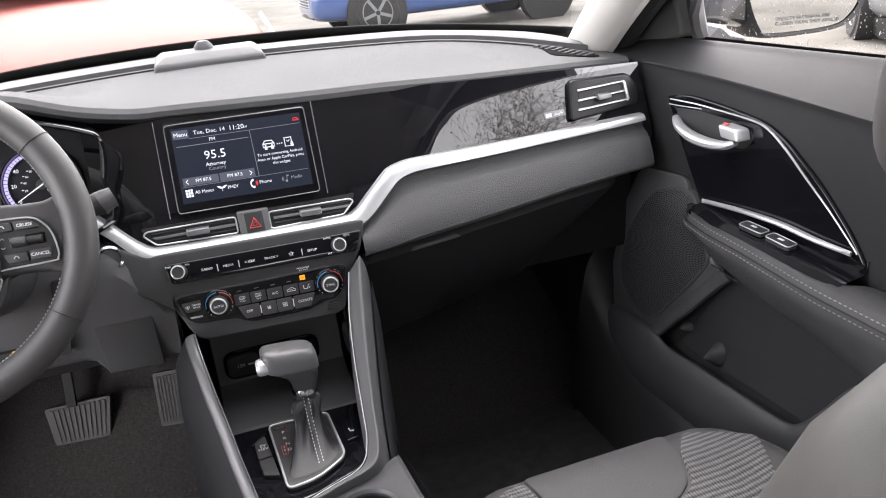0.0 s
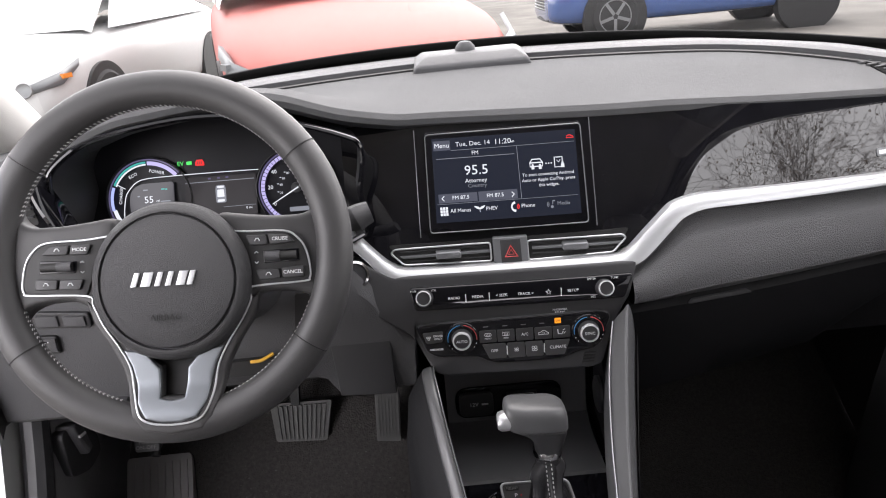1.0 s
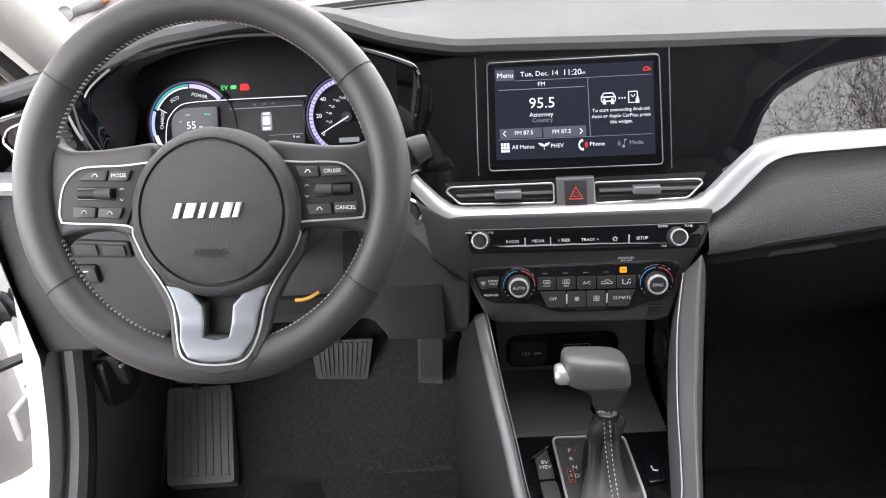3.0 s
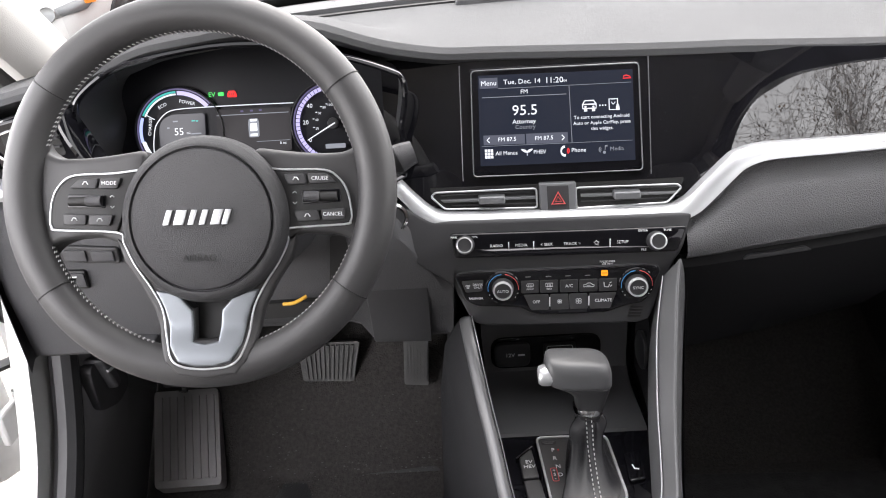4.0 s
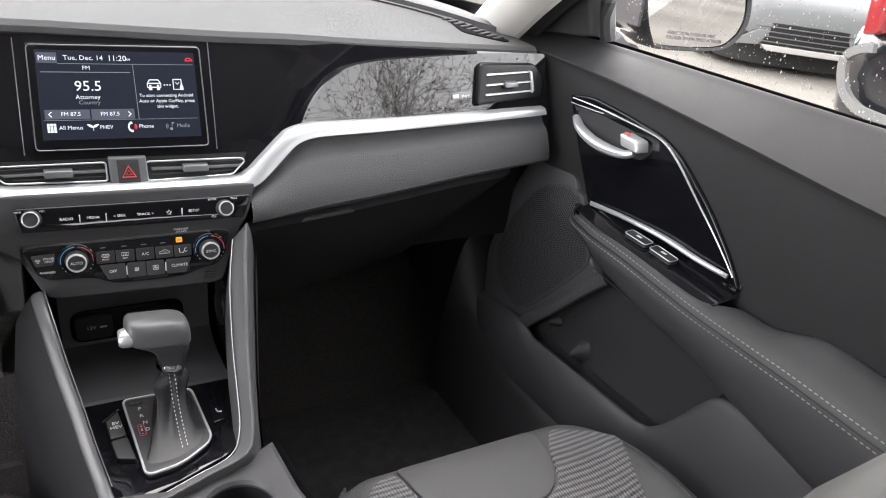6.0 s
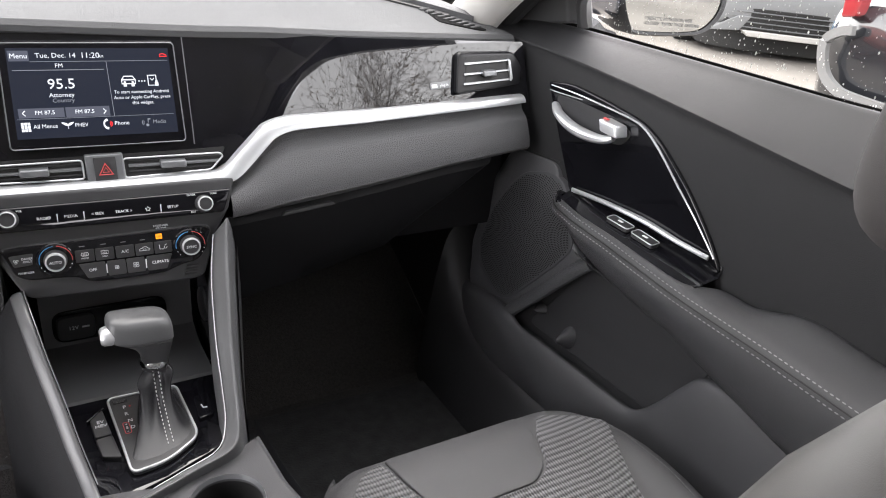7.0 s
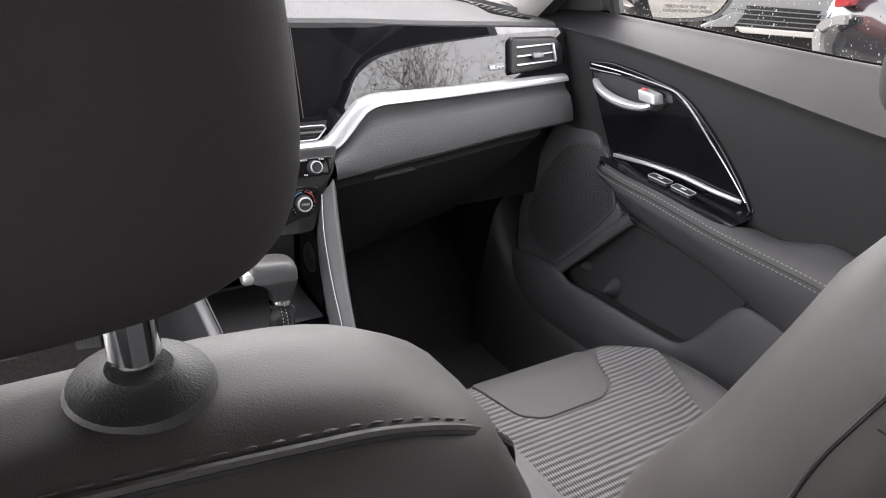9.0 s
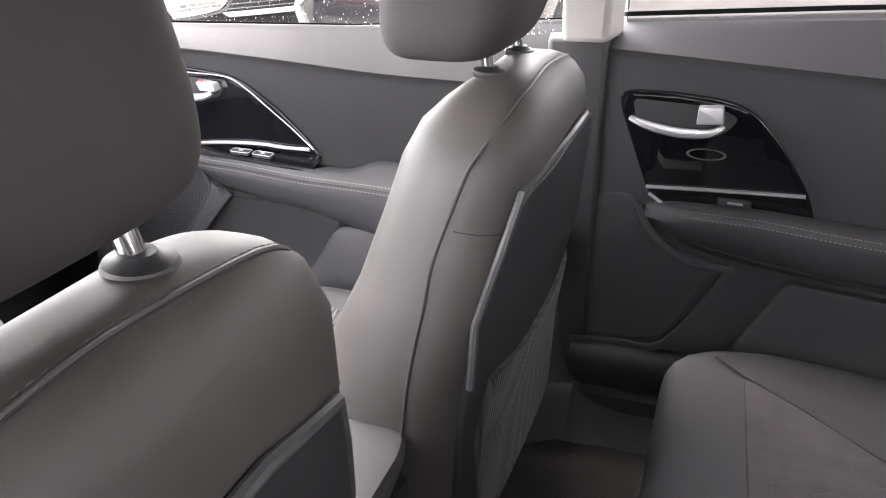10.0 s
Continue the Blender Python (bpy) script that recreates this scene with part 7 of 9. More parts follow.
# Added black sheet blocks a light leak and darkens the door gap.
part("hinge_pillar", loft([[Vector((0.70, 1.34, z)), Vector((0.755, 1.20, z)), Vector((0.765, 1.05, z)), Vector((0.775, 0.80, z))] for z in (0.28, 0.5, 0.8, 1.03)]), BLACK, shell, "black sheet for shade in the gap at the door edge")
part("sill_trim", loft([[Vector((0.725, y, zt + 0.006)), Vector((0.705, y, zt + 0.003)), Vector((0.694, y - 0.004, zt * 0.75 + zl * 0.25)), Vector((0.684, yl, zt * 0.3 + zl * 0.7)), Vector((0.672, yl + 0.004, zl)), Vector((0.655, yl + 0.006, 0.295))] for y, zt, yl, zl in ((0.150, 0.60, 0.146, 0.48), (0.142, 0.513, 0.134, 0.406), (0.127, 0.449, 0.112, 0.354), (0.096, 0.405, 0.080, 0.320), (0.048, 0.378, 0.045, 0.302), (-0.02, 0.370, -0.02, 0.300), (-0.105, 0.384, -0.105, 0.300), (-0.50, 0.392, -0.50, 0.300))]), KNEE, shell, "grey trim from the pillar foot along the rear sill", sub=1)
part("sill_trim", loft([[Vector((0.60, y, 0.30)), Vector((0.635, y, z - 0.06)), Vector((0.652, y, z - 0.015)), Vector((0.668, y, z)), Vector((0.70, y, z + 0.003)), Vector((0.74, y, z - 0.01))] for y, z in ((0.10, 0.43), (0.6, 0.435), (0.85, 0.445), (0.99, 0.455), (1.07, 0.47), (1.13, 0.50), (1.18, 0.54), (1.215, 0.60), (1.235, 0.66))]), DARK, shell, "dark grey sill trim", sub=1)

# front window, mirror corner and the door mirror
def pane(name, pts, parent, label, mat=None):
    bm = bmesh.new()
    a, b, c, d = [Vector(p) for p in pts]
    rows = []
    for i in range(9):
        t = i / 8
        bulge = Vector((0.02 * math.sin(math.pi * t), 0, 0))
        rows.append([a.lerp(d, t) + bulge, b.lerp(c, t) + bulge])
    ob = part(name, loft(rows), mat or GLASS, parent, label)
    ob.visible_shadow = mat is PRIVACY or mat is TAILGLASS
    return ob


fw = pane("window_pane", [(0.835, 1.13, 1.07), (0.835, 0.13, 1.10), (0.685, 0.12, 1.43), (0.685, 0.62, 1.42)], fd, "side window glass with dried water spots", SIDEGLASS)
part("mirror_corner", loft([[Vector((x, 1.30, 1.058)), Vector((x, 1.20, 1.066)), Vector((x, 1.122, 1.083)), Vector((x - 0.015, 1.128, 1.144)), Vector((x - 0.045, 1.10, 1.24)), Vector((x - 0.05, 1.14, 1.245)), Vector((x - 0.02, 1.27, 1.13))] for x in (0.775, 0.815)], ring=True, cap=True), SOFT, fd, "grey corner panel at the mirror", soften=0.006)
part("window_frame", sweep(line([(0.80, 1.105, 1.08), (0.775, 1.085, 1.20), (0.735, 0.85, 1.33), (0.68, 0.60, 1.43), (0.67, 0.10, 1.45)], 5), circle(0.014, 8)), DARK, fd, "black window frame")
# Unseen mask added to shape the window's reflection in the fascia.
hole = smooth_line([(y, z, 0) for y, z in ((0.15, 1.13), (0.165, 1.27), (0.20, 1.375), (0.29, 1.428), (0.42, 1.440), (0.52, 1.42), (0.60, 1.393), (0.74, 1.316), (0.857, 1.245), (0.97, 1.175))], 4)
outer = smooth_line([(y, z, 0) for y, z in ((0.08, 1.13), (0.08, 1.30), (0.08, 1.46), (0.30, 1.49), (0.43, 1.49), (0.52, 1.485), (0.62, 1.46), (0.76, 1.405), (0.88, 1.345), (1.0, 1.27))], 4)
slope = lambda y, z, d: Vector((0.735 - 0.28 * (z - 1.20) + d, y, z))
part("window_surround", loft([[slope(q.x, q.y, 0.0), slope(p.x, p.y, 0.0), slope(p.x, p.y, 0.03), slope(q.x, q.y, 0.03)] for p, q in zip(hole, outer)], ring=True, cap=True), DARK, fd, "unseen black mask that shapes the window's reflection in the fascia")
spots = bmesh.new()
rng = random.Random(4)
for i in range(2600):
    u, v = rng.random(), rng.random() ** 1.6
    y = 1.10 - 0.98 * u
    z = 1.078 + 0.33 * v
    x = 0.8365 - 0.45 * (z - 1.08) + 0.02 * math.sin(math.pi * v)
    r = 0.0003 + 0.0012 * rng.random() ** 4
    c = Vector((x, y, z))
    ring = [spots.verts.new(c + Vector((0.0, r * math.cos(k * math.pi / 3), r * math.sin(k * math.pi / 3) * (1 + rng.random())))) for k in range(6)]
    top = spots.verts.new(c + Vector((0.0006, 0, 0)))
    for k in range(6):
        spots.faces.new((ring[k], ring[(k + 1) % 6], top))
tagged(part("water_spots", spots, shader("dried_spots", (0.75, 0.75, 0.73), 0.4), fw, "pale dried water spots"), kind="stuff")

mir = thing("door_mirror", (1.05, 1.28, 1.1), "white passenger door mirror with lettered glass", "mirror")
# Outline placed along the camera's rays, to fit its view.
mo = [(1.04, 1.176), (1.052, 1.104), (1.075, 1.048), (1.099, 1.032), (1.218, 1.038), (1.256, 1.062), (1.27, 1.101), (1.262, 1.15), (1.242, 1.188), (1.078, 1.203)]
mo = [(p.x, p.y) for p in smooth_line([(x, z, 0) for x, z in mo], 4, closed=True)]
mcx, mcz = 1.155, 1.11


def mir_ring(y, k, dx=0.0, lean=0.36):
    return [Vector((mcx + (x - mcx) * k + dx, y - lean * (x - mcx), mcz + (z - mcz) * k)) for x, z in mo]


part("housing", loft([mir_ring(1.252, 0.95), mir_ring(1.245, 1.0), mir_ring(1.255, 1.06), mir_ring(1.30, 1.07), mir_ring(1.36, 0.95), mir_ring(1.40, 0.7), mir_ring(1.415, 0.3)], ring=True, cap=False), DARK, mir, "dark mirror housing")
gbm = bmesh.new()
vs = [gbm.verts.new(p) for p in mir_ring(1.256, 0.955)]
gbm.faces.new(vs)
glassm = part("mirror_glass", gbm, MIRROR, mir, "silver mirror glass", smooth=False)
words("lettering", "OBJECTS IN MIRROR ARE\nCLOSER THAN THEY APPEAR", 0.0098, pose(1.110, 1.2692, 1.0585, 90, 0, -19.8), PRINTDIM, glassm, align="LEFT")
part("mirror_arm", loft([[Vector((0.84, 1.24, 1.075)), Vector((0.84, 1.33, 1.075)), Vector((0.84, 1.33, 1.15)), Vector((0.84, 1.24, 1.15))], [Vector((0.95, 1.262, 1.075)), Vector((0.95, 1.34, 1.075)), Vector((0.95, 1.34, 1.155)), Vector((0.95, 1.262, 1.155))], [Vector((1.06, 1.29, 1.05)), Vector((1.06, 1.36, 1.05)), Vector((1.06, 1.36, 1.17)), Vector((1.06, 1.29, 1.17))]], ring=True, cap=True), BLACKPAINT, mir, "gloss black mirror arm", soften=0.015)
part("mirror_foot", loft([[Vector((x, y0, zt)), Vector((x, y0 - 0.012, (zt + zb) / 2)), Vector((x, y0, zb)), Vector((x, 1.36, zb)), Vector((x, 1.36, zt))] for x, y0, zt, zb in ((0.85, 1.250, 1.080, 1.00), (0.92, 1.252, 1.078, 1.00), (0.97, 1.256, 1.062, 1.005), (1.00, 1.262, 1.040, 1.010), (1.04, 1.275, 1.034, 1.015))], ring=True, cap=True), HARD, mir, "grey plastic mirror foot", soften=0.006)

# rear door
rd = thing("rear_door", (0.78, -0.4, 0.35), "dark grey rear door panel with gloss handle plate", "car door", kind="structure")


RCREASE = table([-1.0, -0.33, 0.12, 0.5], [1.005, 1.047, 1.077, 1.09], 0.03)


def rdoor(y, z, d=0.0):
    c = RCREASE(y)
    under = max(0.0, c - z)
    return Vector((0.745 + 0.055 * max(0.0, z - c) / max(0.012, SILLZ(y) - c) + 0.010 * math.exp(-under / 0.05) * (1 - math.exp(-under / 0.008)) - 0.02 * max(0.0, 0.6 - z) - d, y, z))


rows = []
for y in frange(0.120, -0.95, 40):
    c, top = RCREASE(y), SILLZ(y) - 0.004
    row = [rdoor(y, z) for z in (0.78, 0.84, 0.90)] + [rdoor(y, c + dz) for dz in (-0.09, -0.06, -0.04, -0.025, -0.014, -0.007, -0.002, 0.001)] + [rdoor(y, c + (top - c) * k) for k in (0.2, 0.5, 0.8, 1.0)]
    t = row[-1]
    row += [t + Vector((0.02, 0, 0.006)), t + Vector((0.04, 0, 0.007)), t + Vector((0.05, 0, -0.03))]
    rows.append(row)
part("skin", loft(rows), LIFTED_REARSKIN, rd, "soft grey door skin")
part("door_insert", loft([[rdoor(y, z, 0.001) for z in (0.395, 0.44, 0.50, 0.60, 0.70, 0.79)] for y in frange(0.120, -0.95, 20)]), HARD, rd, "dark lower door panel")
part("window_seal", sweep([rdoor(y, SILLZ(y)) + Vector((0.03, 0, 0.012)) for y in frange(0.12, -0.95, 20)], [(-0.007, -0.004), (0.007, -0.004), (0.007, 0.004), (-0.007, 0.004)]), BLACK, rd, "black window seal")
part("outer_skin", loft([[Vector((0.88, y, 1.03)), Vector((0.90, y, 0.9)), Vector((0.90, y, 0.6)), Vector((0.87, y, 0.36))] for y in (0.14, -0.5, -1.0)]), WHITE, rd, "white outer door skin")
part("front_edge", loft([[rdoor(0.12, z), Vector((0.88, 0.135, z))] for z in zs]), DARK, rd)
rp = rounded([(0.061, 1.003), (0.040, 1.0095), (-0.030, 1.009), (-0.114, 1.001), (-0.157, 0.984), (-0.206, 0.932), (-0.259, 0.854), (-0.276, 0.806), (-0.037, 0.800), (0.0, 0.828), (0.059, 0.976)], [0.012, 0.012, 0.02, 0.02, 0.02, 0.03, 0.03, 0.01, 0.02, 0.02, 0.02])
rh = part("handle_plate", slab(rp, rdoor, -0.01, 0.006, 0.003, 0.05), PIANO, rd, "piano black handle plate")
part("chrome_edge", sweep([rdoor(y, z, 0.0065) for y, z in ((0.040, 1.001), (-0.034, 1.001), (-0.109, 0.993), (-0.145, 0.983))], circle(0.0016, 8, 0.003), up=(-1, 0, 0)), CHROME, rh)
part("silver_rail", sweep([rdoor(y, z, 0.010) for y, z in ((0.003, 0.840), (-0.06, 0.843), (-0.16, 0.8475), (-0.254, 0.850))], circle(0.003, 8, 0.006), up=(-1, 0, 0)), SILVER, rh, "satin silver rail")
part("silver_corner", sweep([rdoor(y, z, 0.010) for y, z in ((-0.003, 0.828), (-0.019, 0.817), (-0.036, 0.807))], circle(0.003, 8, 0.005), up=(-1, 0, 0)), SILVER, rh)
part("handle_bowl", slab(rounded([(0.040, 0.995), (-0.10, 0.988), (-0.135, 0.972), (-0.115, 0.945), (-0.02, 0.938), (0.030, 0.950)], 0.012), rdoor, 0.0, 0.0068), DARK, rh)
part("handle", sweep(line([rdoor(0.040, 0.962, 0.010), rdoor(0.010, 0.955, 0.024), rdoor(-0.043, 0.948, 0.031), rdoor(-0.090, 0.951, 0.032), rdoor(-0.112, 0.962, 0.026)], 4), lambda t: circle(0.005 + 0.0035 * math.sin(math.pi * t), 10, 0.007 + 0.005 * math.sin(math.pi * t)), up=(-1, 0, 0)), SILVER, rh, "satin silver door handle")
part("lock_tab", slab(rounded([(-0.069, 0.992), (-0.108, 0.994), (-0.112, 0.967), (-0.068, 0.964)], 0.004), rdoor, 0.01, 0.034, 0.003), SILVER, rh, "square silver lock tab")
part("reflex_ring", lathe([(0.024, 0.0), (0.024, 0.003), (0.021, 0.003), (0.021, 0.0)], Matrix.Translation(rdoor(-0.090, 0.907, 0.006)) @ pose(0, 0, 0, 0, -90, 0) @ Matrix.Diagonal((0.42, 1.35, 1, 1)), 28), GUN, rh)
part("switch", slab(rounded([(-0.118, 0.834), (-0.174, 0.832), (-0.174, 0.817), (-0.118, 0.819)], 0.004), rdoor, 0.0, 0.014, 0.003), DARK, rh)
part("switch_mark", slab([(-0.135, 0.829), (-0.160, 0.828), (-0.160, 0.824), (-0.135, 0.825)], rdoor, 0.013, 0.0148), SILVER, rh)
secs = []
for y in frange(0.0, -0.95, 30):
    top = float(np.interp(y, [-0.95, -0.37, -0.19, -0.04, 0.0], [0.775, 0.806, 0.818, 0.817, 0.805]))
    low = float(np.interp(y, [-0.95, -0.41, -0.26, -0.08, 0.0], [0.66, 0.70, 0.712, 0.735, 0.79]))
    w = float(np.interp(y, [-0.95, -0.3, -0.06, -0.01, 0.0], [0.075, 0.072, 0.055, 0.03, 0.012]))
    secs.append([rdoor(y, top - 0.004, 0.0), rdoor(y, top + 0.003, 0.004), rdoor(y, top + 0.002, w * 0.6), rdoor(y, top - 0.003, w - 0.008), rdoor(y, top - 0.012, w - 0.001), rdoor(y, top - 0.03, w), rdoor(y, low + 0.02, w * 0.85), rdoor(y, low, w * 0.55), rdoor(y, low, 0.0)])
ra = part("armrest", loft(secs), DOORPAD, rd, "padded armrest", sub=1)
for k in (3, 4):
    part("armrest_stitching", stitch([s[k] + Vector((-0.0008 if k == 4 else 0, 0, 0.0022)) for s in secs[2:]], 0.0009, 0.005, 0.0022), DOORTHREAD, ra)
part("armrest_line", sweep([s[6] + Vector((-0.003, 0, 0.004)) for s in secs[2:14]], circle(0.0014, 5), up=(-1, 0, 0)), BLACK, ra)
part("lower_panel", slab(rounded([(-0.253, 0.690), (-0.42, 0.678), (-0.90, 0.66), (-0.90, 0.50), (-0.16, 0.50)], 0.012), rdoor, -0.01, 0.018, 0.006, 0.06), DOORLOW, rd, "raised lower door panel")
rs_o = rounded([(0.085, 0.818), (0.025, 0.820), (-0.02, 0.755), (-0.08, 0.715), (-0.135, 0.700), (-0.05, 0.530), (0.115, 0.512)], 0.012)
rs = part("speaker_grille", slab(rs_o, rdoor, -0.005, 0.004, 0.002, 0.05), HARD, rd, "speaker grille")
part("speaker_rail", sweep(line([rdoor(0.012, 0.80, 0.006), rdoor(-0.02, 0.748, 0.01), rdoor(-0.08, 0.708, 0.012), rdoor(-0.15, 0.700, 0.012), rdoor(-0.155, 0.69, 0.012), rdoor(-0.06, 0.525, 0.012), rdoor(0.03, 0.512, 0.012), rdoor(0.12, 0.500, 0.01)], 4), circle(0.009, 8, 0.005), up=(-1, 0, 0)), HARD, rd, "raised rail round the speaker")
rdots = bmesh.new()
for r in range(1, 46):
    n = max(6, int(2 * math.pi * r * 0.0040 / 0.0050))
    for i in range(n):
        a = 2 * math.pi * i / n
        y, z = -0.035 + r * 0.0040 * math.cos(a), 0.645 + r * 0.0040 * math.sin(a)
        if inside((y, z), [(0.02 + (p - 0.02) * 0.93, 0.65 + (q - 0.65) * 0.93) for p, q in rs_o]):
            c = rdoor(y, z, 0.0043)
            rdots.faces.new([rdots.verts.new(c + Vector((0, 0.0014 * math.cos(k * math.pi / 2), 0.0014 * math.sin(k * math.pi / 2)))) for k in range(4)])
tagged(part("grille_holes", rdots, BLACK, rs), kind="stuff")
part("lower_pocket", loft([[rdoor(y, z, d) for z, d in ((0.505, 0.0), (0.508, 0.03), (0.50, 0.045), (0.44, 0.045), (0.395, 0.02), (0.39, 0.0))] for y in (0.115, 0.06, -0.10, -0.3)]), DARK, rd, "lower door pocket", sub=1)
pane("window_pane", [(0.81, 0.07, 1.10), (0.81, -0.95, 1.13), (0.68, -0.9, 1.42), (0.68, 0.07, 1.44)], rd, "dark tinted rear side window glass", PRIVACY)
pane("window_pane", [(-0.81, 0.07, 1.10), (-0.81, -0.95, 1.13), (-0.68, -0.9, 1.45), (-0.68, 0.07, 1.47)], shell, "dark tinted rear side window glass", PRIVACY)
# Unseen pane, almost opaque to keep light off the headrest backs.
pane("window_pane", [(-0.72, -1.19, 1.14), (0.72, -1.19, 1.14), (0.6, -1.05, 1.42), (-0.6, -1.05, 1.42)], shell, "unseen tailgate pane, near black to hold light off the headrests", TAILGLASS)
part("left_rear_door", loft([[Vector((-0.745, y, z)) for z in (0.40, 0.8, 1.10, 1.12)] for y in (0.12, -0.4, -1.0)]), SOFT, shell, "dark grey rear door panel on the driver side")
part("left_rear_skin", loft([[Vector((-0.86, y, 1.10)), Vector((-0.90, y, 0.8)), Vector((-0.87, y, 0.36))] for y in (0.14, -0.5, -1.0)]), WHITE, shell, "white outer door skin")

# Unseen bar added to keep a bright patch out of the fascia's reflection.
part("window_surround", loft([[Vector((0.735 - 0.28 * (z - 1.20) + d, y, z)) for z, d in ((1.365, 0.0), (1.365, 0.03), (1.49, 0.03), (1.49, 0.0))] for y in (0.08, -0.40, -0.95)], ring=True, cap=True), DARK, rd, "unseen black bar that keeps rear window light out of the fascia's reflection")

# driver side: opening edge, hinge face and open door
bar("door_flange", [(-0.735, 1.20, 1.05), (-0.735, 1.15, 0.90), (-0.735, 1.105, 0.74), (-0.735, 1.03, 0.555), (-0.735, 0.92, 0.45), (-0.735, 0.70, 0.425), (-0.735, 0.2, 0.42)], [(-0.03, -0.012), (0.03, -0.012), (0.03, 0.012), (-0.03, 0.012)], WHITE, up=(1, 0, 0), label="white painted door opening flange")
bar("door_seal", [(-0.705, 1.21, 1.05), (-0.705, 1.17, 0.90), (-0.70, 1.125, 0.74), (-0.70, 1.05, 0.565), (-0.70, 0.93, 0.455), (-0.70, 0.70, 0.43), (-0.70, 0.2, 0.425)], circle(0.020, 10), DARK, label="black rubber door seal")
rel = thing("bonnet_release", (-0.64, 1.10, 0.66), "black bonnet release lever on the side panel", "lever")
kick_at = lambda y, z, d: Vector((-0.676 + 0.18 * (y - 1.10) + d, y, z))
# Flat dark patch stands in for the shade of a recess.
part("recess", slab(rounded([(1.112, 0.668), (1.150, 0.668), (1.185, 0.620), (1.184, 0.588), (1.150, 0.576), (1.108, 0.592)], 0.012), kick_at, -0.02, 0.004, 0.002), DARK, rel, "flat dark patch for the shaded recess round the lever")
part("lever", slab(rounded([(1.122, 0.675), (1.142, 0.672), (1.152, 0.618), (1.138, 0.612)], 0.005), kick_at, -0.01, 0.018, 0.005), HARD, rel)
part("grip_edge", slab(rounded([(1.127, 0.654), (1.141, 0.653), (1.142, 0.648), (1.128, 0.649)], 0.001), kick_at, 0.016, 0.0192), BRIGHT, rel, "pale mark on the lever")
part("hinge_face", loft([[Vector((-0.75, 1.20, z)), Vector((-0.80, 1.215, z)), Vector((-0.86, 1.22, z)), Vector((-0.90, 1.30, z))] for z in (0.30, 0.6, 1.0)]), LIFTED_WHITE, shell, "white hinge face of the body")
HINGES = (0.55, 0.86)
loom = thing("wiring_boot", (-0.82, 1.15, 0.74), "black ribbed rubber wiring boot to the open door", "wiring")
part("boot", sweep(line([(-0.78, 1.205, 0.75), (-0.82, 1.15, 0.745), (-0.88, 1.09, 0.73), (-0.94, 1.06, 0.72)], 14), lambda t: circle(0.020 + 0.004 * math.sin(t * 150), 12)), DARK, loom)
od = thing("driver_door", (-0.95, 1.1, 0.4), "open white driver door seen on its edge", "car door")
part("panel", box((0, 0, 0), (0.12, 1.0, 0.68), bm=None), WHITE, od, soften=0.02)
od_panel = od.children[0]
od_panel.matrix_basis = pose(-1.33, 0.80, 0.72, 0, 0, -58)
part("hinge_edge", loft([[Vector((-0.905, 1.245, z)), Vector((-0.93, 1.20, z)), Vector((-0.96, 1.175, z)), Vector((-1.02, 1.165, z)), Vector((-1.10, 1.12, z)), Vector((-1.30, 1.02, z))] for z in (0.39, 0.43, 0.60, 0.80, 1.02)]), LIFTED_WHITE, od, "white front edge of the door", soften=0.0)
part("strap", sweep([(-0.76, 1.21, 0.66), (-0.86, 1.12, 0.655)], [(-0.012, -0.003), (0.012, -0.003), (0.012, 0.003), (-0.012, 0.003)]), BLACK, od, "black check strap")

for z in HINGES:
    hg = part("door_hinge", box((-0.80, 1.205, z), (0.06, 0.012, 0.075)), LIFTED_WHITE, od, "white painted hinge", soften=0.003)
    part("leaf", box((-0.845, 1.165, z), (0.012, 0.08, 0.055)), LIFTED_WHITE, hg, soften=0.003)
    part("pin", lathe([(0.009, -0.035), (0.009, 0.035)], pose(-0.845, 1.19, z), 12), LIFTED_WHITE, hg)
    for dz in (-0.02, 0.02):
        part("bolt", lathe([(0.009, 0.0), (0.009, 0.006), (0.0, 0.007)], pose(-0.80, 1.199, z + dz, 90, 0, 0), 6), BLACK, hg)

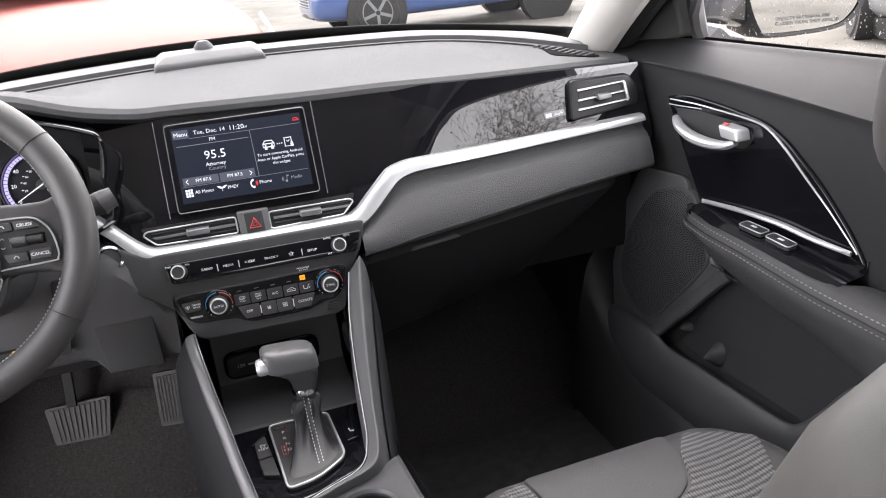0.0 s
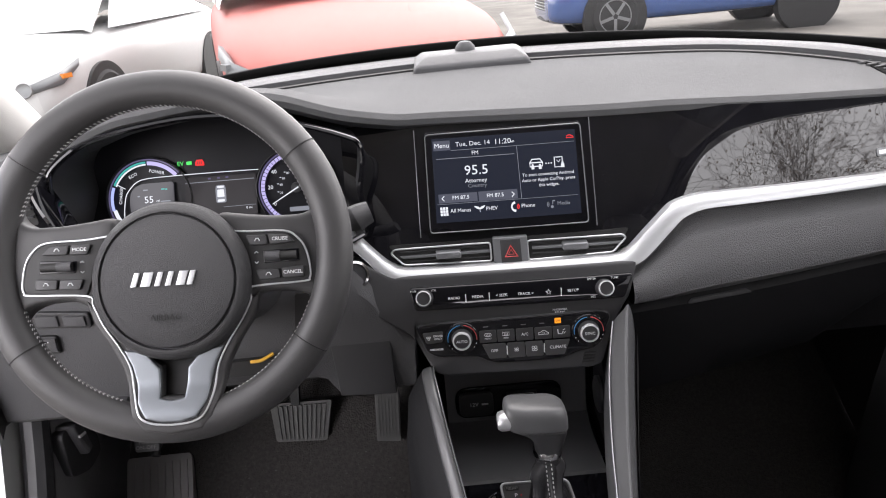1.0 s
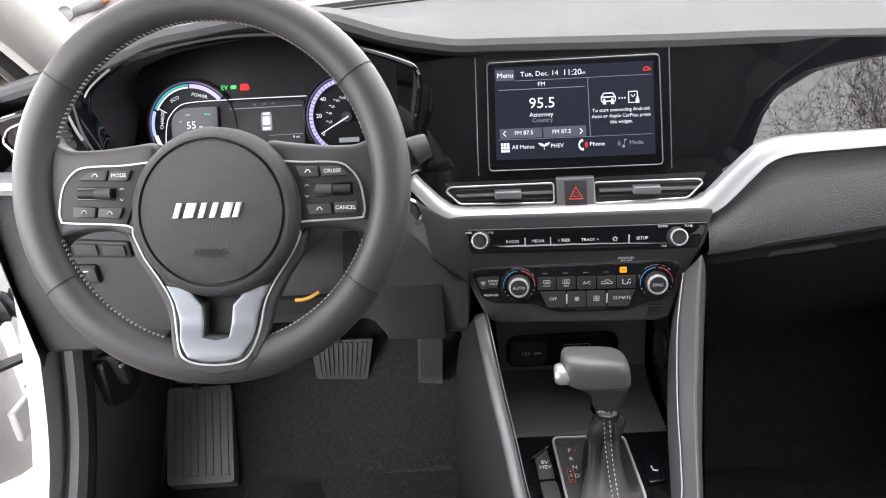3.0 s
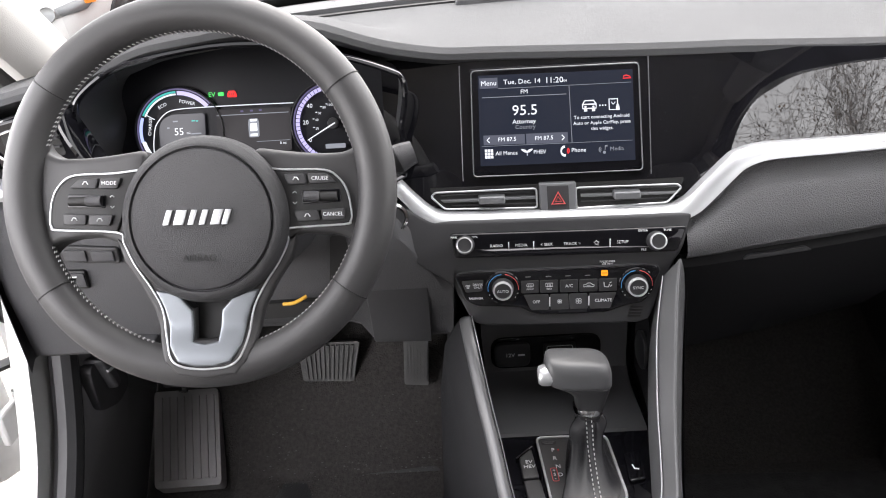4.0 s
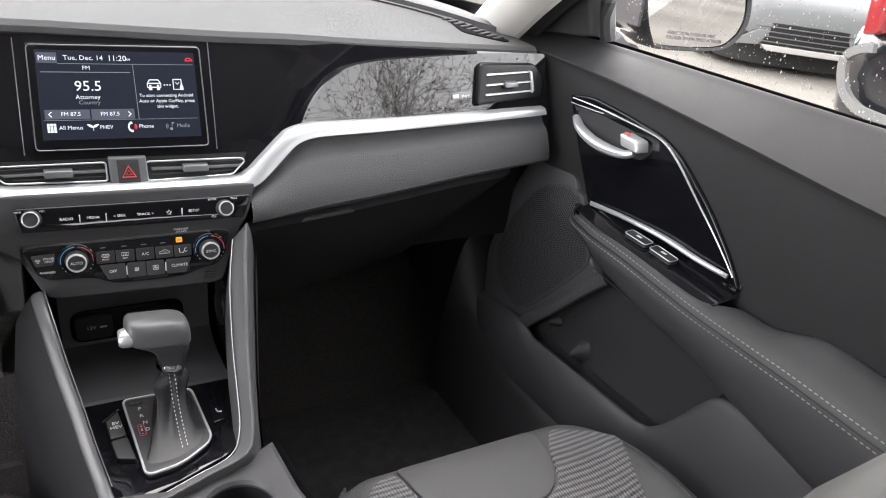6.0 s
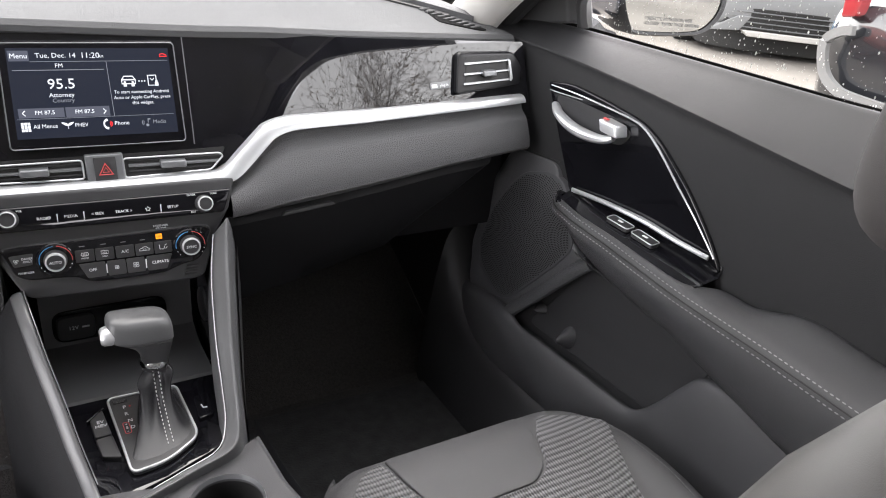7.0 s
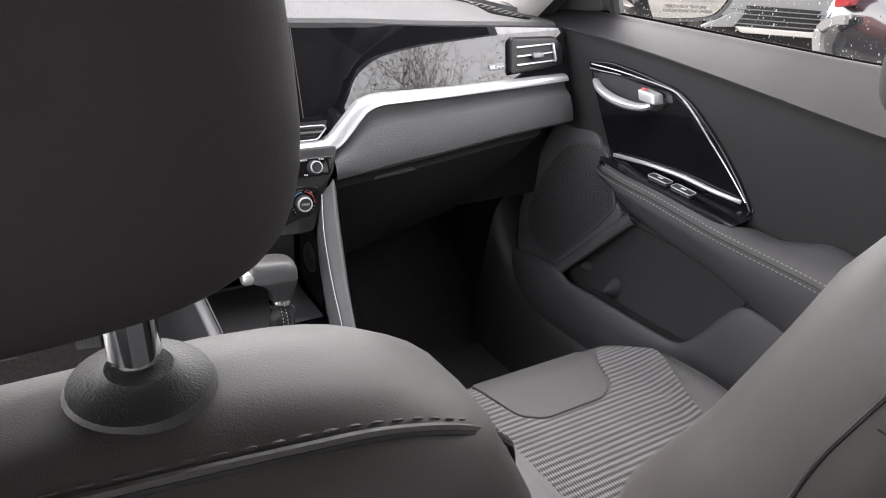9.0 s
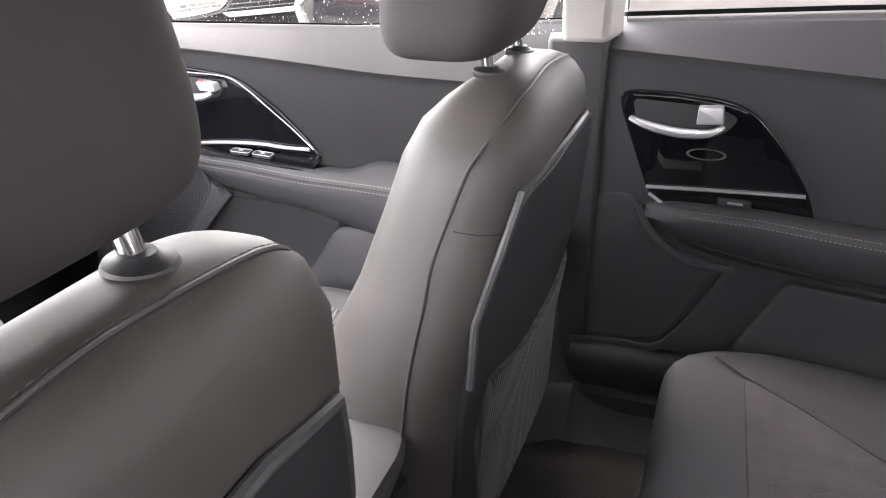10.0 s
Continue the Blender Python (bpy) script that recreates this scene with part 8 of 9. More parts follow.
# ---- seats ----
def seat(x0, y0, dz, label, low=0.0, deep=0.0, ahead=0.0):
    """A front seat about x0; its origin is on the floor."""
    s = thing("front_seat", (x0, 0.35 + y0, 0.30), label, "car seat", group="front seats")

    def P(x, y, z):
        return Vector((x0 + x, y0 + y, z + dz))

    def ring(hw, yf, yb, z, n=44, e=0.62):
        yc, hd = (yf + yb) / 2, (yf - yb) / 2
        out = []
        for k in range(n):
            t = 2 * math.pi * k / n
            c, q = math.cos(t), math.sin(t)
            x = hw * math.copysign(abs(c) ** e, c)
            y = yc + hd * math.copysign(abs(q) ** 0.62, q)
            hollow = 0.045 * max(0.0, q) * math.exp(-(x / (hw * 0.62)) ** 4) * max(0.0, min(1.0, (1.14 - z) / 0.06))
            out.append(P(x, y - hollow, z))
        return out

    levels = [0.50, 0.60, 0.70, 0.80, 0.90, 1.00, 1.06, 1.10, 1.12, 1.130, 1.137, 1.141, 1.142]
    half = [0.250, 0.268, 0.270, 0.262, 0.237, 0.220, 0.207, 0.184, 0.158, 0.136, 0.110, 0.080, 0.03]
    fronts = [0.345, 0.390, 0.385, 0.361, 0.310, 0.270, 0.249, 0.226, 0.201, 0.185, 0.170, 0.158, 0.150]
    backs = [0.120, 0.115, 0.110, 0.103, 0.088, 0.078, 0.074, 0.080, 0.091, 0.100, 0.111, 0.122, 0.130]
    backs = [r - deep * min(1.0, max(0.0, (z - 0.70) / 0.20)) for r, z in zip(backs, levels)]
    rings = [ring(w, f, r, z) for z, w, f, r in zip(levels, half, fronts, backs)]
    back = part("backrest", loft(rings, ring=True, cap=True), SEATBACK, s, "smooth leatherette backrest")

    def backsurf(x, z, d):
        hw, yf, yb = (float(np.interp(z, levels, q)) for q in (half, fronts, backs))
        q = max(0.0, 1 - (min(1.0, abs(x) / hw) ** (1 / 0.62)) ** 2) ** 0.5
        return P(x, (yf + yb) / 2 - (yf - yb) / 2 * q ** 0.62 - d, z)

    def flank(sx, turn, z, d=0.0):
        hw, yf, yb = (float(np.interp(z, levels, q)) for q in (half, fronts, backs))
        return P(sx * (hw * math.cos(turn) ** 0.62 + d), (yf + yb) / 2 + (yf - yb) / 2 * math.copysign(abs(math.sin(turn)) ** 0.62, math.sin(turn)), z)

    def forward(z, turn):
        """The same place on the flank, moved forward for the more reclined seat."""
        f = math.copysign(abs(math.sin(turn)) ** 0.62, turn) + 10.0 * deep * min(1.0, max(0.0, (1.085 - z) / 0.13))
        return math.copysign(math.asin(min(1.0, abs(f)) ** (1 / 0.62)), f)

    # one piped seam up a flank, across the rear upper edge and down the other flank
    flank_seam = ((0.60, -0.30), (0.70, -0.30), (0.75, -0.27), (0.80, -0.24), (0.85, -0.17), (0.90, -0.115), (0.95, -0.09), (1.00, -0.075), (1.06, -0.09), (1.085, -0.16))
    flank_seam = [(z, forward(z, a)) for z, a in flank_seam]
    pip = [flank(-1, a, z, 0.0004) for z, a in flank_seam]
    pip += [backsurf(x, z, 0.0005) for x, z in ((-0.160, 1.113), (-0.13, 1.126), (-0.10, 1.132), (-0.05, 1.1365), (0.0, 1.1378), (0.05, 1.1365), (0.10, 1.132), (0.13, 1.126), (0.160, 1.113))]
    pip += [flank(1, a, z, 0.0004) for z, a in flank_seam[::-1]]
    pip = smooth_line(pip, 5)
    part("seam", sweep(pip, circle(0.0016, 6)), SEATBACK, back, "raised seam")
    part("seam_line", sweep([q + Vector((0, -0.0016, -0.0010)) for q in pip], circle(0.0010, 5)), BLACK, back)
    part("back_stitching", stitch([q + Vector((0, 0.0030, 0.0016)) for q in pip[45:-45]], 0.0006, 0.0045, 0.0035), SEATBACK, back)
    for sx in (-1, 1):
        cross = [flank(sx, t, z, 0.0003) for t, z in ((-0.08, 0.995), (-0.3, 0.992), (-0.5, 0.990), (-0.68, 0.988))]
        part("seam_line", sweep(cross, circle(0.0009, 5), up=(sx, 0, 0)), BLACK, back)
    # hard back panel with its net pocket
    up, out = 1.6 * deep, 2.0 * deep
    side = [(0.217 + 0.3 * out, 0.79), (0.194 + out, 0.88), (0.168 + out, 0.955 + up), (0.149 + out, 1.008 + up), (0.05, 1.038 + up)]
    edge = [(x, z) for x, z in side] + [(-x, z) for x, z in side[::-1]]
    po = [(0.225 + 0.2 * out, 0.55), (0.225 + 0.2 * out, 0.75)] + edge[1:-1] + [(-0.225 - 0.2 * out, 0.75), (-0.225 - 0.2 * out, 0.55)]
    bp = part("back_panel", slab(rounded(po, 0.03), backsurf, -0.01, 0.008, 0.003, 0.03), DARK, s, "black seat back panel")
    part("panel_edge", sweep([backsurf(x, z, 0.006) for x, z in edge], circle(0.0055, 8), up=(0, -1, 0)), SATIN, bp, "grey edge of the back panel")
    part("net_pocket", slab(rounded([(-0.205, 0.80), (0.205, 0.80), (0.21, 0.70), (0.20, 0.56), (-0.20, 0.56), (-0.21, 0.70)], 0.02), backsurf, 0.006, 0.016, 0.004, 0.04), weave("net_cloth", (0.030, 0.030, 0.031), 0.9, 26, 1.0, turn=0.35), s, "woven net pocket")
    # cushion, slid on its rail
    def C(x, y, z):
        return P(x - 0.35 * ahead, y + ahead, z)

    def top(x, y):
        y = y - 0.018 * max(0.0, min(1.0, (y - 0.5) / 0.12))
        side = max(0.0, abs(x) - 0.155) / 0.09
        front = max(0.0, y - 0.66) / 0.10
        level = max(0.0, min(1.0, (0.71 - y) / 0.16))
        return 0.595 + 0.010 * (1 - level) + 0.028 * level * math.sin(min(1.0, side) * math.pi / 2) - 0.030 * front ** 2 - 0.05 * max(0.0, 0.55 - y) / 0.3 - 0.02 * max(0, abs(x) - 0.225) / 0.02

    secs = []
    for y in (0.28, 0.36, 0.45, 0.55, 0.62, 0.68, 0.725, 0.756, 0.775, 0.783):
        hw = 0.256 if y < 0.62 else 0.256 - 0.080 * ((y - 0.62) / 0.163) ** 2
        drop = 0.0 if y < 0.77 else 0.012 + (0.02 if y > 0.78 else 0)
        row = [C(0.012 - hw, y, 0.44), C(0.008 - hw, y, 0.52), C(0.012 - hw, y, 0.575)]
        for i in range(17):
            x = -hw * 0.985 + 2 * hw * 0.985 * i / 16
            row.append(C(x + 0.012, y, top(x * 0.252 / hw, y) - drop))
        row += [C(0.012 + hw, y, 0.575), C(0.016 + hw, y, 0.52), C(0.012 + hw, y, 0.44)]
        secs.append(row)
    secs.append([Vector((q.x, q.y - 0.003, min(q.z, 0.545) - 0.02 if q.z > 0.5 else q.z)) for q in secs[-1]])
    secs.append([Vector((q.x * 1.0, q.y - 0.03, 0.44)) for q in secs[-1]])
    cush = part("cushion", loft(secs), SEAT, s, "leatherette seat cushion", sub=1)

    def ctop(x, y, d):
        y = y + 0.018 * max(0.0, min(1.0, (y - 0.5) / 0.1))
        return C(x, y, top(x, y) + d)
    rib_o = rounded([(-0.190, 0.660), (-0.150, 0.712), (-0.115, 0.728), (-0.110, 0.68), (-0.095, 0.625), (-0.060, 0.603), (0.060, 0.603), (0.090, 0.622), (0.112, 0.68), (0.145, 0.722), (0.190, 0.690), (0.222, 0.655), (0.175, 0.55), (0.150, 0.36), (-0.150, 0.36), (-0.170, 0.55)], 0.012)
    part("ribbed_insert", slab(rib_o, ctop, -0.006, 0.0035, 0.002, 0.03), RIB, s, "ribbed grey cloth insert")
    part("front_pad", slab(rounded([(-0.108, 0.735), (0.118, 0.735), (0.108, 0.68), (0.086, 0.625), (0.058, 0.606), (-0.058, 0.606), (-0.091, 0.628), (-0.106, 0.68)], 0.012), ctop, -0.006, 0.0028, 0.002, 0.03), SEAT, s, "smooth leatherette front pad")
    for sx in (-1, 1):
        part("cushion_stitching", stitch(smooth_line([ctop(sx * x, y, 0.001) for x, y in ((0.205, 0.672), (0.222, 0.64), (0.232, 0.60), (0.236, 0.54), (0.236, 0.45))], 10), 0.0006, 0.0042, 0.0026), DOORTHREAD, cush, "pale stitching")
    part("base", box(C(0, 0.53, 0.385), (0.42, 0.44, 0.13)), DARK, s, soften=0.02)
    # headrest on two posts with collars
    for sx in (-1, 1):
        px = sx * 0.068
        post = part("post", sweep([P(px, 0.144 + 0.5 * deep, 1.13), P(px, 0.160, 1.20)], circle(0.0075, 14), up=(1, 0, 0)), CHROME, s, "chrome headrest post")
        part("collar", lathe([(0.0198, 0.0), (0.0210, 0.005), (0.0195, 0.008), (0.0120, 0.010), (0.0092, 0.013), (0.0, 0.013)], pose(x0 + px, y0 + 0.144 + 0.5 * deep, 1.136 + dz, 4, 0, 0), 32), DARK, post, "grey plastic collar")
    hs_ = []
    for z, hw, hd in ((1.170, 0.088, 0.062), (1.1725, 0.101, 0.076), (1.181, 0.113, 0.088), (1.195, 0.119, 0.094), (1.214, 0.121, 0.096), (1.25, 0.117, 0.095), (1.30, 0.110, 0.089), (1.335, 0.100, 0.073), (1.352, 0.085, 0.05), (1.358, 0.05, 0.025)):
        yc, cut = 0.198 + 0.023 * (z - 1.25), 26.0 * deep * max(0.0, 1.25 - z)
        yc, hd = yc + 0.5 * cut, hd - 0.5 * cut
        hs_.append([P(hw * math.copysign(abs(math.cos(t)) ** 0.49, math.cos(t)), yc + hd * math.copysign(abs(math.sin(t)) ** 0.49, math.sin(t)), z - low) for t in [2 * math.pi * k / 36 for k in range(36)]])
    part("headrest", loft(hs_, ring=True, cap=True), HEADSHADE, s, "padded headrest, coloured darker than the seat for shade", sub=1)
    return s


seat(-0.338, 0.030, 0.0, "dark grey leatherette driver seat with headrest and net pocket", ahead=0.11)
seat(0.385, 0.012, -0.020, "dark grey leatherette passenger seat with ribbed cloth insert", low=0.016, deep=0.016)

# rear bench
bench = thing("rear_bench", (0, -0.5, 0.30), "dark grey rear bench cushion with patterned cloth centre", "car seat")
secs = []
for x in frange(-0.66, 0.66, 30):
    e = max(0.0, abs(x) - 0.56) / 0.10
    fy = -0.075 - 0.10 * e ** 2
    zt = 0.615 - 0.03 * e ** 2
    secs.append([Vector((x, fy - 0.03, 0.36)), Vector((x, fy + 0.004, 0.46)), Vector((x, fy + 0.008, zt - 0.05)), Vector((x, fy - 0.004, zt - 0.02)), Vector((x, fy - 0.03, zt - 0.003)), Vector((x, fy - 0.08, zt)), Vector((x, fy - 0.25, zt - 0.012)), Vector((x, fy - 0.5, zt - 0.04))])
part("cushion", loft(secs), SEAT, bench, sub=1)
HEX = shader("patterned_cloth", (0.086, 0.078, 0.080), 0.9, grain=0.8, size=900, stain=0.22, stain_size=26, spread=0.08)


def bench_top(x, y, d):
    return Vector((x, y, 0.615 - 0.012 * min(1, max(0, -0.155 - y) / 0.17) - 0.11 * max(0, -0.325 - y) + d))


for cx in (-0.37, 0.37):
    k = math.copysign(1.0, cx)
    poly = [(k * x, y) for x, y in ((0.19, -0.205), (0.530, -0.195), (0.475, -0.28), (0.405, -0.377), (0.39, -0.50), (0.19, -0.50))]
    part("cloth_insert", slab(rounded(poly, 0.02), bench_top, -0.005, 0.003, 0.002, 0.06), HEX, bench, "patterned cloth insert")
    part("cushion_seam", sweep([bench_top(k * x, y, 0.0025) for x, y in ((0.570, -0.150), (0.530, -0.195), (0.475, -0.28), (0.405, -0.377), (0.37, -0.44))], circle(0.0016, 5)), BLACK, bench)
    quilt = bmesh.new()
    R = 0.030
    for i in range(-5, 6):
        for j in range(9):
            hx, hy = cx + i * 1.5 * R, -0.205 - (j + (0.5 if i % 2 else 0.0)) * R * 1.732
            for q in range(3):
                a0, a1 = q * math.pi / 3, (q + 1) * math.pi / 3
                p0, p1 = (hx + R * math.cos(a0), hy - R * math.sin(a0)), (hx + R * math.cos(a1), hy - R * math.sin(a1))
                if inside(p0, poly) and inside(p1, poly):
                    e = Vector((p1[0] - p0[0], p1[1] - p0[1], 0)).normalized().cross(Vector((0, 0, 1))) * 0.0012
                    b0, b1 = bench_top(*p0, 0.0034), bench_top(*p1, 0.0034)
                    quilt.faces.new([quilt.verts.new(v) for v in (b0 + e, b1 + e, b1 - e, b0 - e)])
    tagged(part("quilting", quilt, SEAT, bench, "hexagonal quilting seams"), kind="stuff")
    part("cushion_stitching", stitch([Vector((cx - 0.165, -0.10 - 0.38 * t, 0.619 - 0.02 * t)) for t in frange(0, 1, 20)], 0.0009, 0.005, 0.0026), THREAD, bench)
part("backrest", loft([[Vector((x, -0.60 - 0.25 * t, 0.55 + 0.6 * t + dz)) for t, dz in ((0, 0), (0.3, 0), (0.7, 0), (0.95, 0), (1.0, -0.03))] for x in frange(-0.66, 0.66, 12)]), SEAT, bench)

# ---- the car park round the car ----
def parked_car(at, turn, paint, label, suv=0.0, wide=0.0):
    """A parked car whose nose is at its origin and points along local -y."""
    M = pose(at[0], at[1], 0, 0, 0, turn)
    c = thing("parked_car", (at[0], at[1], 0), label, "car")
    h = 0.12 * suv

    def sec(y, hw, zb, zt, crown):
        pts = [(-hw * 0.86, zb), (-hw * 0.97, zb + 0.10), (-hw, (zb + zt) / 2), (-hw * 0.985, zt - 0.16), (-hw * 0.93, zt - 0.05), (-hw * 0.80, zt), (-hw * 0.4, zt + crown * 0.8), (0, zt + crown)]
        pts += [(-x, z) for x, z in pts[-2::-1]]
        return [M @ Vector((x, y, z)) for x, z in pts]

    st = [(0.0, 0.55, 0.30, 0.60, 0.01), (0.03, 0.66, 0.25, 0.66, 0.015), (0.12, 0.78, 0.22, 0.72, 0.02), (0.3, 0.86, 0.20, 0.80, 0.03), (0.6, 0.90, 0.19, 0.875, 0.04), (1.0, 0.91, 0.19, 0.93, 0.04), (1.3, 0.91, 0.19, 0.97, 0.03), (2.2, 0.91, 0.19, 0.98, 0.02), (3.6, 0.91, 0.2, 1.0, 0.02), (4.1, 0.88, 0.24, 1.0, 0.02), (4.35, 0.80, 0.28, 0.95, 0.01), (4.42, 0.70, 0.32, 0.85, 0.0)]
    part("body", loft([sec(y, w, zb + h * 0.5, zt + h, cr) for y, w, zb, zt, cr in st], ring=True, cap=True), paint, c, sub=1)
    gh = []
    for y, w, z in ((1.12, 0.74, 0.98), (1.95, 0.60, 1.40), (2.4, 0.60, 1.46), (3.3, 0.59, 1.45), (4.05, 0.62, 1.05)):
        gh.append([M @ Vector((x * w, y, (z + h * 1.6) if abs(x) < 0.95 else (z + h * 1.6 - 0.03))) for x in (-1, -0.9, -0.4, 0, 0.4, 0.9, 1)])
    part("roof", loft(gh), paint, c)
    for s in (-1, 1):
        part("side_glass", loft([[M @ Vector((s * 0.83, y, 0.97 + h)), M @ Vector((s * 0.61, yt, zt + h * 1.5))] for y, yt, zt in ((1.25, 1.95, 1.37), (2.2, 2.3, 1.43), (3.2, 3.2, 1.42), (3.9, 3.8, 1.12))]), TINT, c)
        part("sill_strip", box((0, 0, 0), (0.03, 2.2, 0.10)), DARK, c)
        c.children[-1].matrix_basis = M @ pose(s * 0.885, 2.2, 0.27)
        for wy in (0.88, 3.55):
            wm = M @ pose(s * 0.80, wy, 0.33 + h * 0.3, 0, 90 * s, 0)
            part("arch", lathe([(0.40 + h * 0.3, -0.05), (0.40 + h * 0.3, 0.112), (0.0, 0.112)], wm, 32), BLACK, c)
            wh = part("wheel", lathe([(0.20, 0.05), (0.225, 0.118), (0.30, 0.128), (0.33, 0.11), (0.335, 0.0), (0.33, -0.09), (0.2, -0.1)], wm, 36), TYRE, c, "black tyre")
            part("rim", lathe([(0.225, 0.116), (0.215, 0.124), (0.20, 0.10), (0.06, 0.085)], wm, 30), GREYPAINT, wh, "alloy rim")
            for k in range(5):
                a = 2 * math.pi * k / 5
                sp = part("spoke", loft([[wm @ Vector((r * math.cos(a) - w * math.sin(a), r * math.sin(a) + w * math.cos(a), d)) for w in (-0.022, 0.022)] for r, d in ((0.03, 0.125), (0.12, 0.122), (0.21, 0.118))]), GREYPAINT, wh)
    # face
    for s in (-1, 1):
        lamp = part("headlight", loft([[M @ Vector((s * x, y, z + h)) for x, y, z in row] for row in (((0.48, 0.045, 0.655), (0.70, 0.10, 0.66), (0.84, 0.30, 0.72), (0.885, 0.55, 0.80)), ((0.46, 0.02, 0.62), (0.72, 0.085, 0.60), (0.87, 0.28, 0.64), (0.90, 0.50, 0.74)))]), LENS, c, "clear headlight")
        so = lamp.modifiers.new("thickness", "SOLIDIFY")
        so.thickness, so.offset = 0.03, 1.0
        part("lamp_ring", lathe([(0.06, 0.0), (0.055, 0.012), (0.04, 0.004), (0.0, 0.0)], M @ pose(s * 0.68, 0.045, 0.63 + h, 75, 0, s * 18), 20), GUN, lamp)
        part("turn_lamp", box((0, 0, 0), (0.03, 0.09, 0.035)), AMBERLENS if paint is WHITE else LENS, lamp)
        c_t = lamp.children[-1]
        c_t.matrix_basis = M @ pose(s * 0.87, 0.33, 0.69 + h, 0, 0, s * -20)
        part("tail_light", box((0, 0, 0), (0.10, 0.10, 0.26)), TAIL, c, "red tail light", soften=0.02)
        c.children[-1].matrix_basis = M @ pose(s * 0.76, 4.30, 0.86 + h)
    def nose(x, z, d):
        return M @ Vector((x, 0.02 - d + 0.03 * (x / 0.6) ** 2, z + h))

    if wide:
        gr = part("grille", slab(rounded([(-0.50, 0.465), (0.46, 0.465), (0.54, 0.41), (0.46, 0.262), (-0.40, 0.262), (-0.66, 0.250), (-0.56, 0.38)], 0.02), nose, -0.06, 0.025, 0.006, 0.1), BLACK, c, "black lower grille")
        for k in range(4):
            z = 0.432 - 0.046 * k
            part("grille_bar", slab([(-0.50 - 0.03 * k, z), (0.50 - 0.015 * k, z), (0.50 - 0.015 * k, z - 0.011), (-0.50 - 0.03 * k, z - 0.011)], nose, 0.02, 0.036, 0.003, 0.15), GUN, gr)
        part("bumper_lip", slab(rounded([(-0.42, 0.258), (0.48, 0.258), (0.46, 0.205), (-0.36, 0.205)], 0.015), nose, -0.08, 0.05, 0.008, 0.1), LINER, c, "pale lower bumper lip")
        # Added black slab stands in for the shadow under the car.
        part("under_tray", slab(rounded([(-0.80, 0.24), (0.80, 0.24), (0.76, 0.05), (-0.76, 0.05)], 0.03), lambda x, z, d: M @ Vector((x, 0.10 - d + 0.30 * (abs(x) / 0.8) ** 4, z)), -0.5, 0.0, 0.01, 0.1), BLACK, c, "black slab in place of the shade under the nose")
        for s in (-1, 1):
            part("bumper_fin", slab(rounded([(s * 0.74, 0.225), (s * 0.44, 0.250), (s * 0.36, 0.385), (s * 0.47, 0.390)], 0.012), nose, -0.04, 0.045, 0.006, 0.1), paint, c, "silver corner fin")
        return c
    gr = part("grille", slab(rounded([(-0.46, 0.615), (0.46, 0.615), (0.40, 0.53), (-0.40, 0.53)] if not suv else [(-0.55, 0.66), (0.55, 0.66), (0.48, 0.36), (-0.48, 0.36)], 0.03), nose, -0.06, 0.025, 0.006, 0.1), BLACK, c, "black grille")
    for k in range(7 if suv else 3):
        z = (0.60 - 0.035 * k) if not suv else (0.64 - 0.042 * k)
        part("grille_bar", slab([(-0.45, z), (0.45, z), (0.45, z - 0.012), (-0.45, z - 0.012)], nose, 0.02, 0.036, 0.003, 0.15), GUN, gr)
    part("lower_intake", slab(rounded([(-0.55, 0.40), (0.55, 0.40), (0.48, 0.27), (-0.48, 0.27)], 0.03), lambda x, z, d: M @ Vector((x, 0.03 - d + 0.03 * (x / 0.6) ** 2, z + h * 0.5)), -0.06, 0.02, 0.006, 0.1), BLACK, c)
    return c


parked_car((-0.26, 4.39), 15, RED, "red parked car facing the windscreen with chrome headlights", suv=1.0)
parked_car((-3.72, 5.85), -5, WHITE, "white parked car with amber turn lamp and alloy wheels")
parked_car((1.75, 11.5), -90, BLUE, "dark blue parked car standing side on", suv=1.0)
parked_car((6.9, 10.8), -90, shader("light_blue_paint", (0.10, 0.35, 0.62), 0.25, coat=1.0), "light blue parked car standing side on")
parked_car((6.47, 4.66), -38, GREYPAINT, "silver parked car with a low black slatted grille", wide=1.0)
dark_car = parked_car((8.3, 1.88), 90, BLACKPAINT, "black parked car seen from its red tail light end")
# Pale strip painted in for the sky's reflection on the black bumper.
part("bumper_trim", sweep(smooth_line([(3.84, 2.44, 0.775), (3.84, 2.50, 0.762), (3.84, 2.57, 0.712), (3.84, 2.575, 0.640), (3.84, 2.525, 0.53), (3.83, 2.43, 0.468), (3.82, 2.32, 0.451), (3.81, 2.0, 0.445), (3.81, 1.5, 0.445)], 6), [(-0.02, -0.024), (0.02, -0.024), (0.02, 0.024), (-0.02, 0.024)], up=(0, -0.3, 1)), shader("painted_glint", (0.15, 0.15, 0.15), 0.5), dark_car, "pale strip painted in for the sky's reflection on the bumper")
part("corner_light", slab(rounded([(2.535, 0.825), (2.455, 0.845), (2.440, 1.03), (2.555, 1.02)], 0.02), lambda y, z, d: Vector((3.86 - d, y, z)), -0.06, 0.03, 0.012), TAIL, dark_car, "red tail light")
parked_car((5.2, -3.4), -90, BLACKPAINT, "black parked car beside the row", suv=0.5)


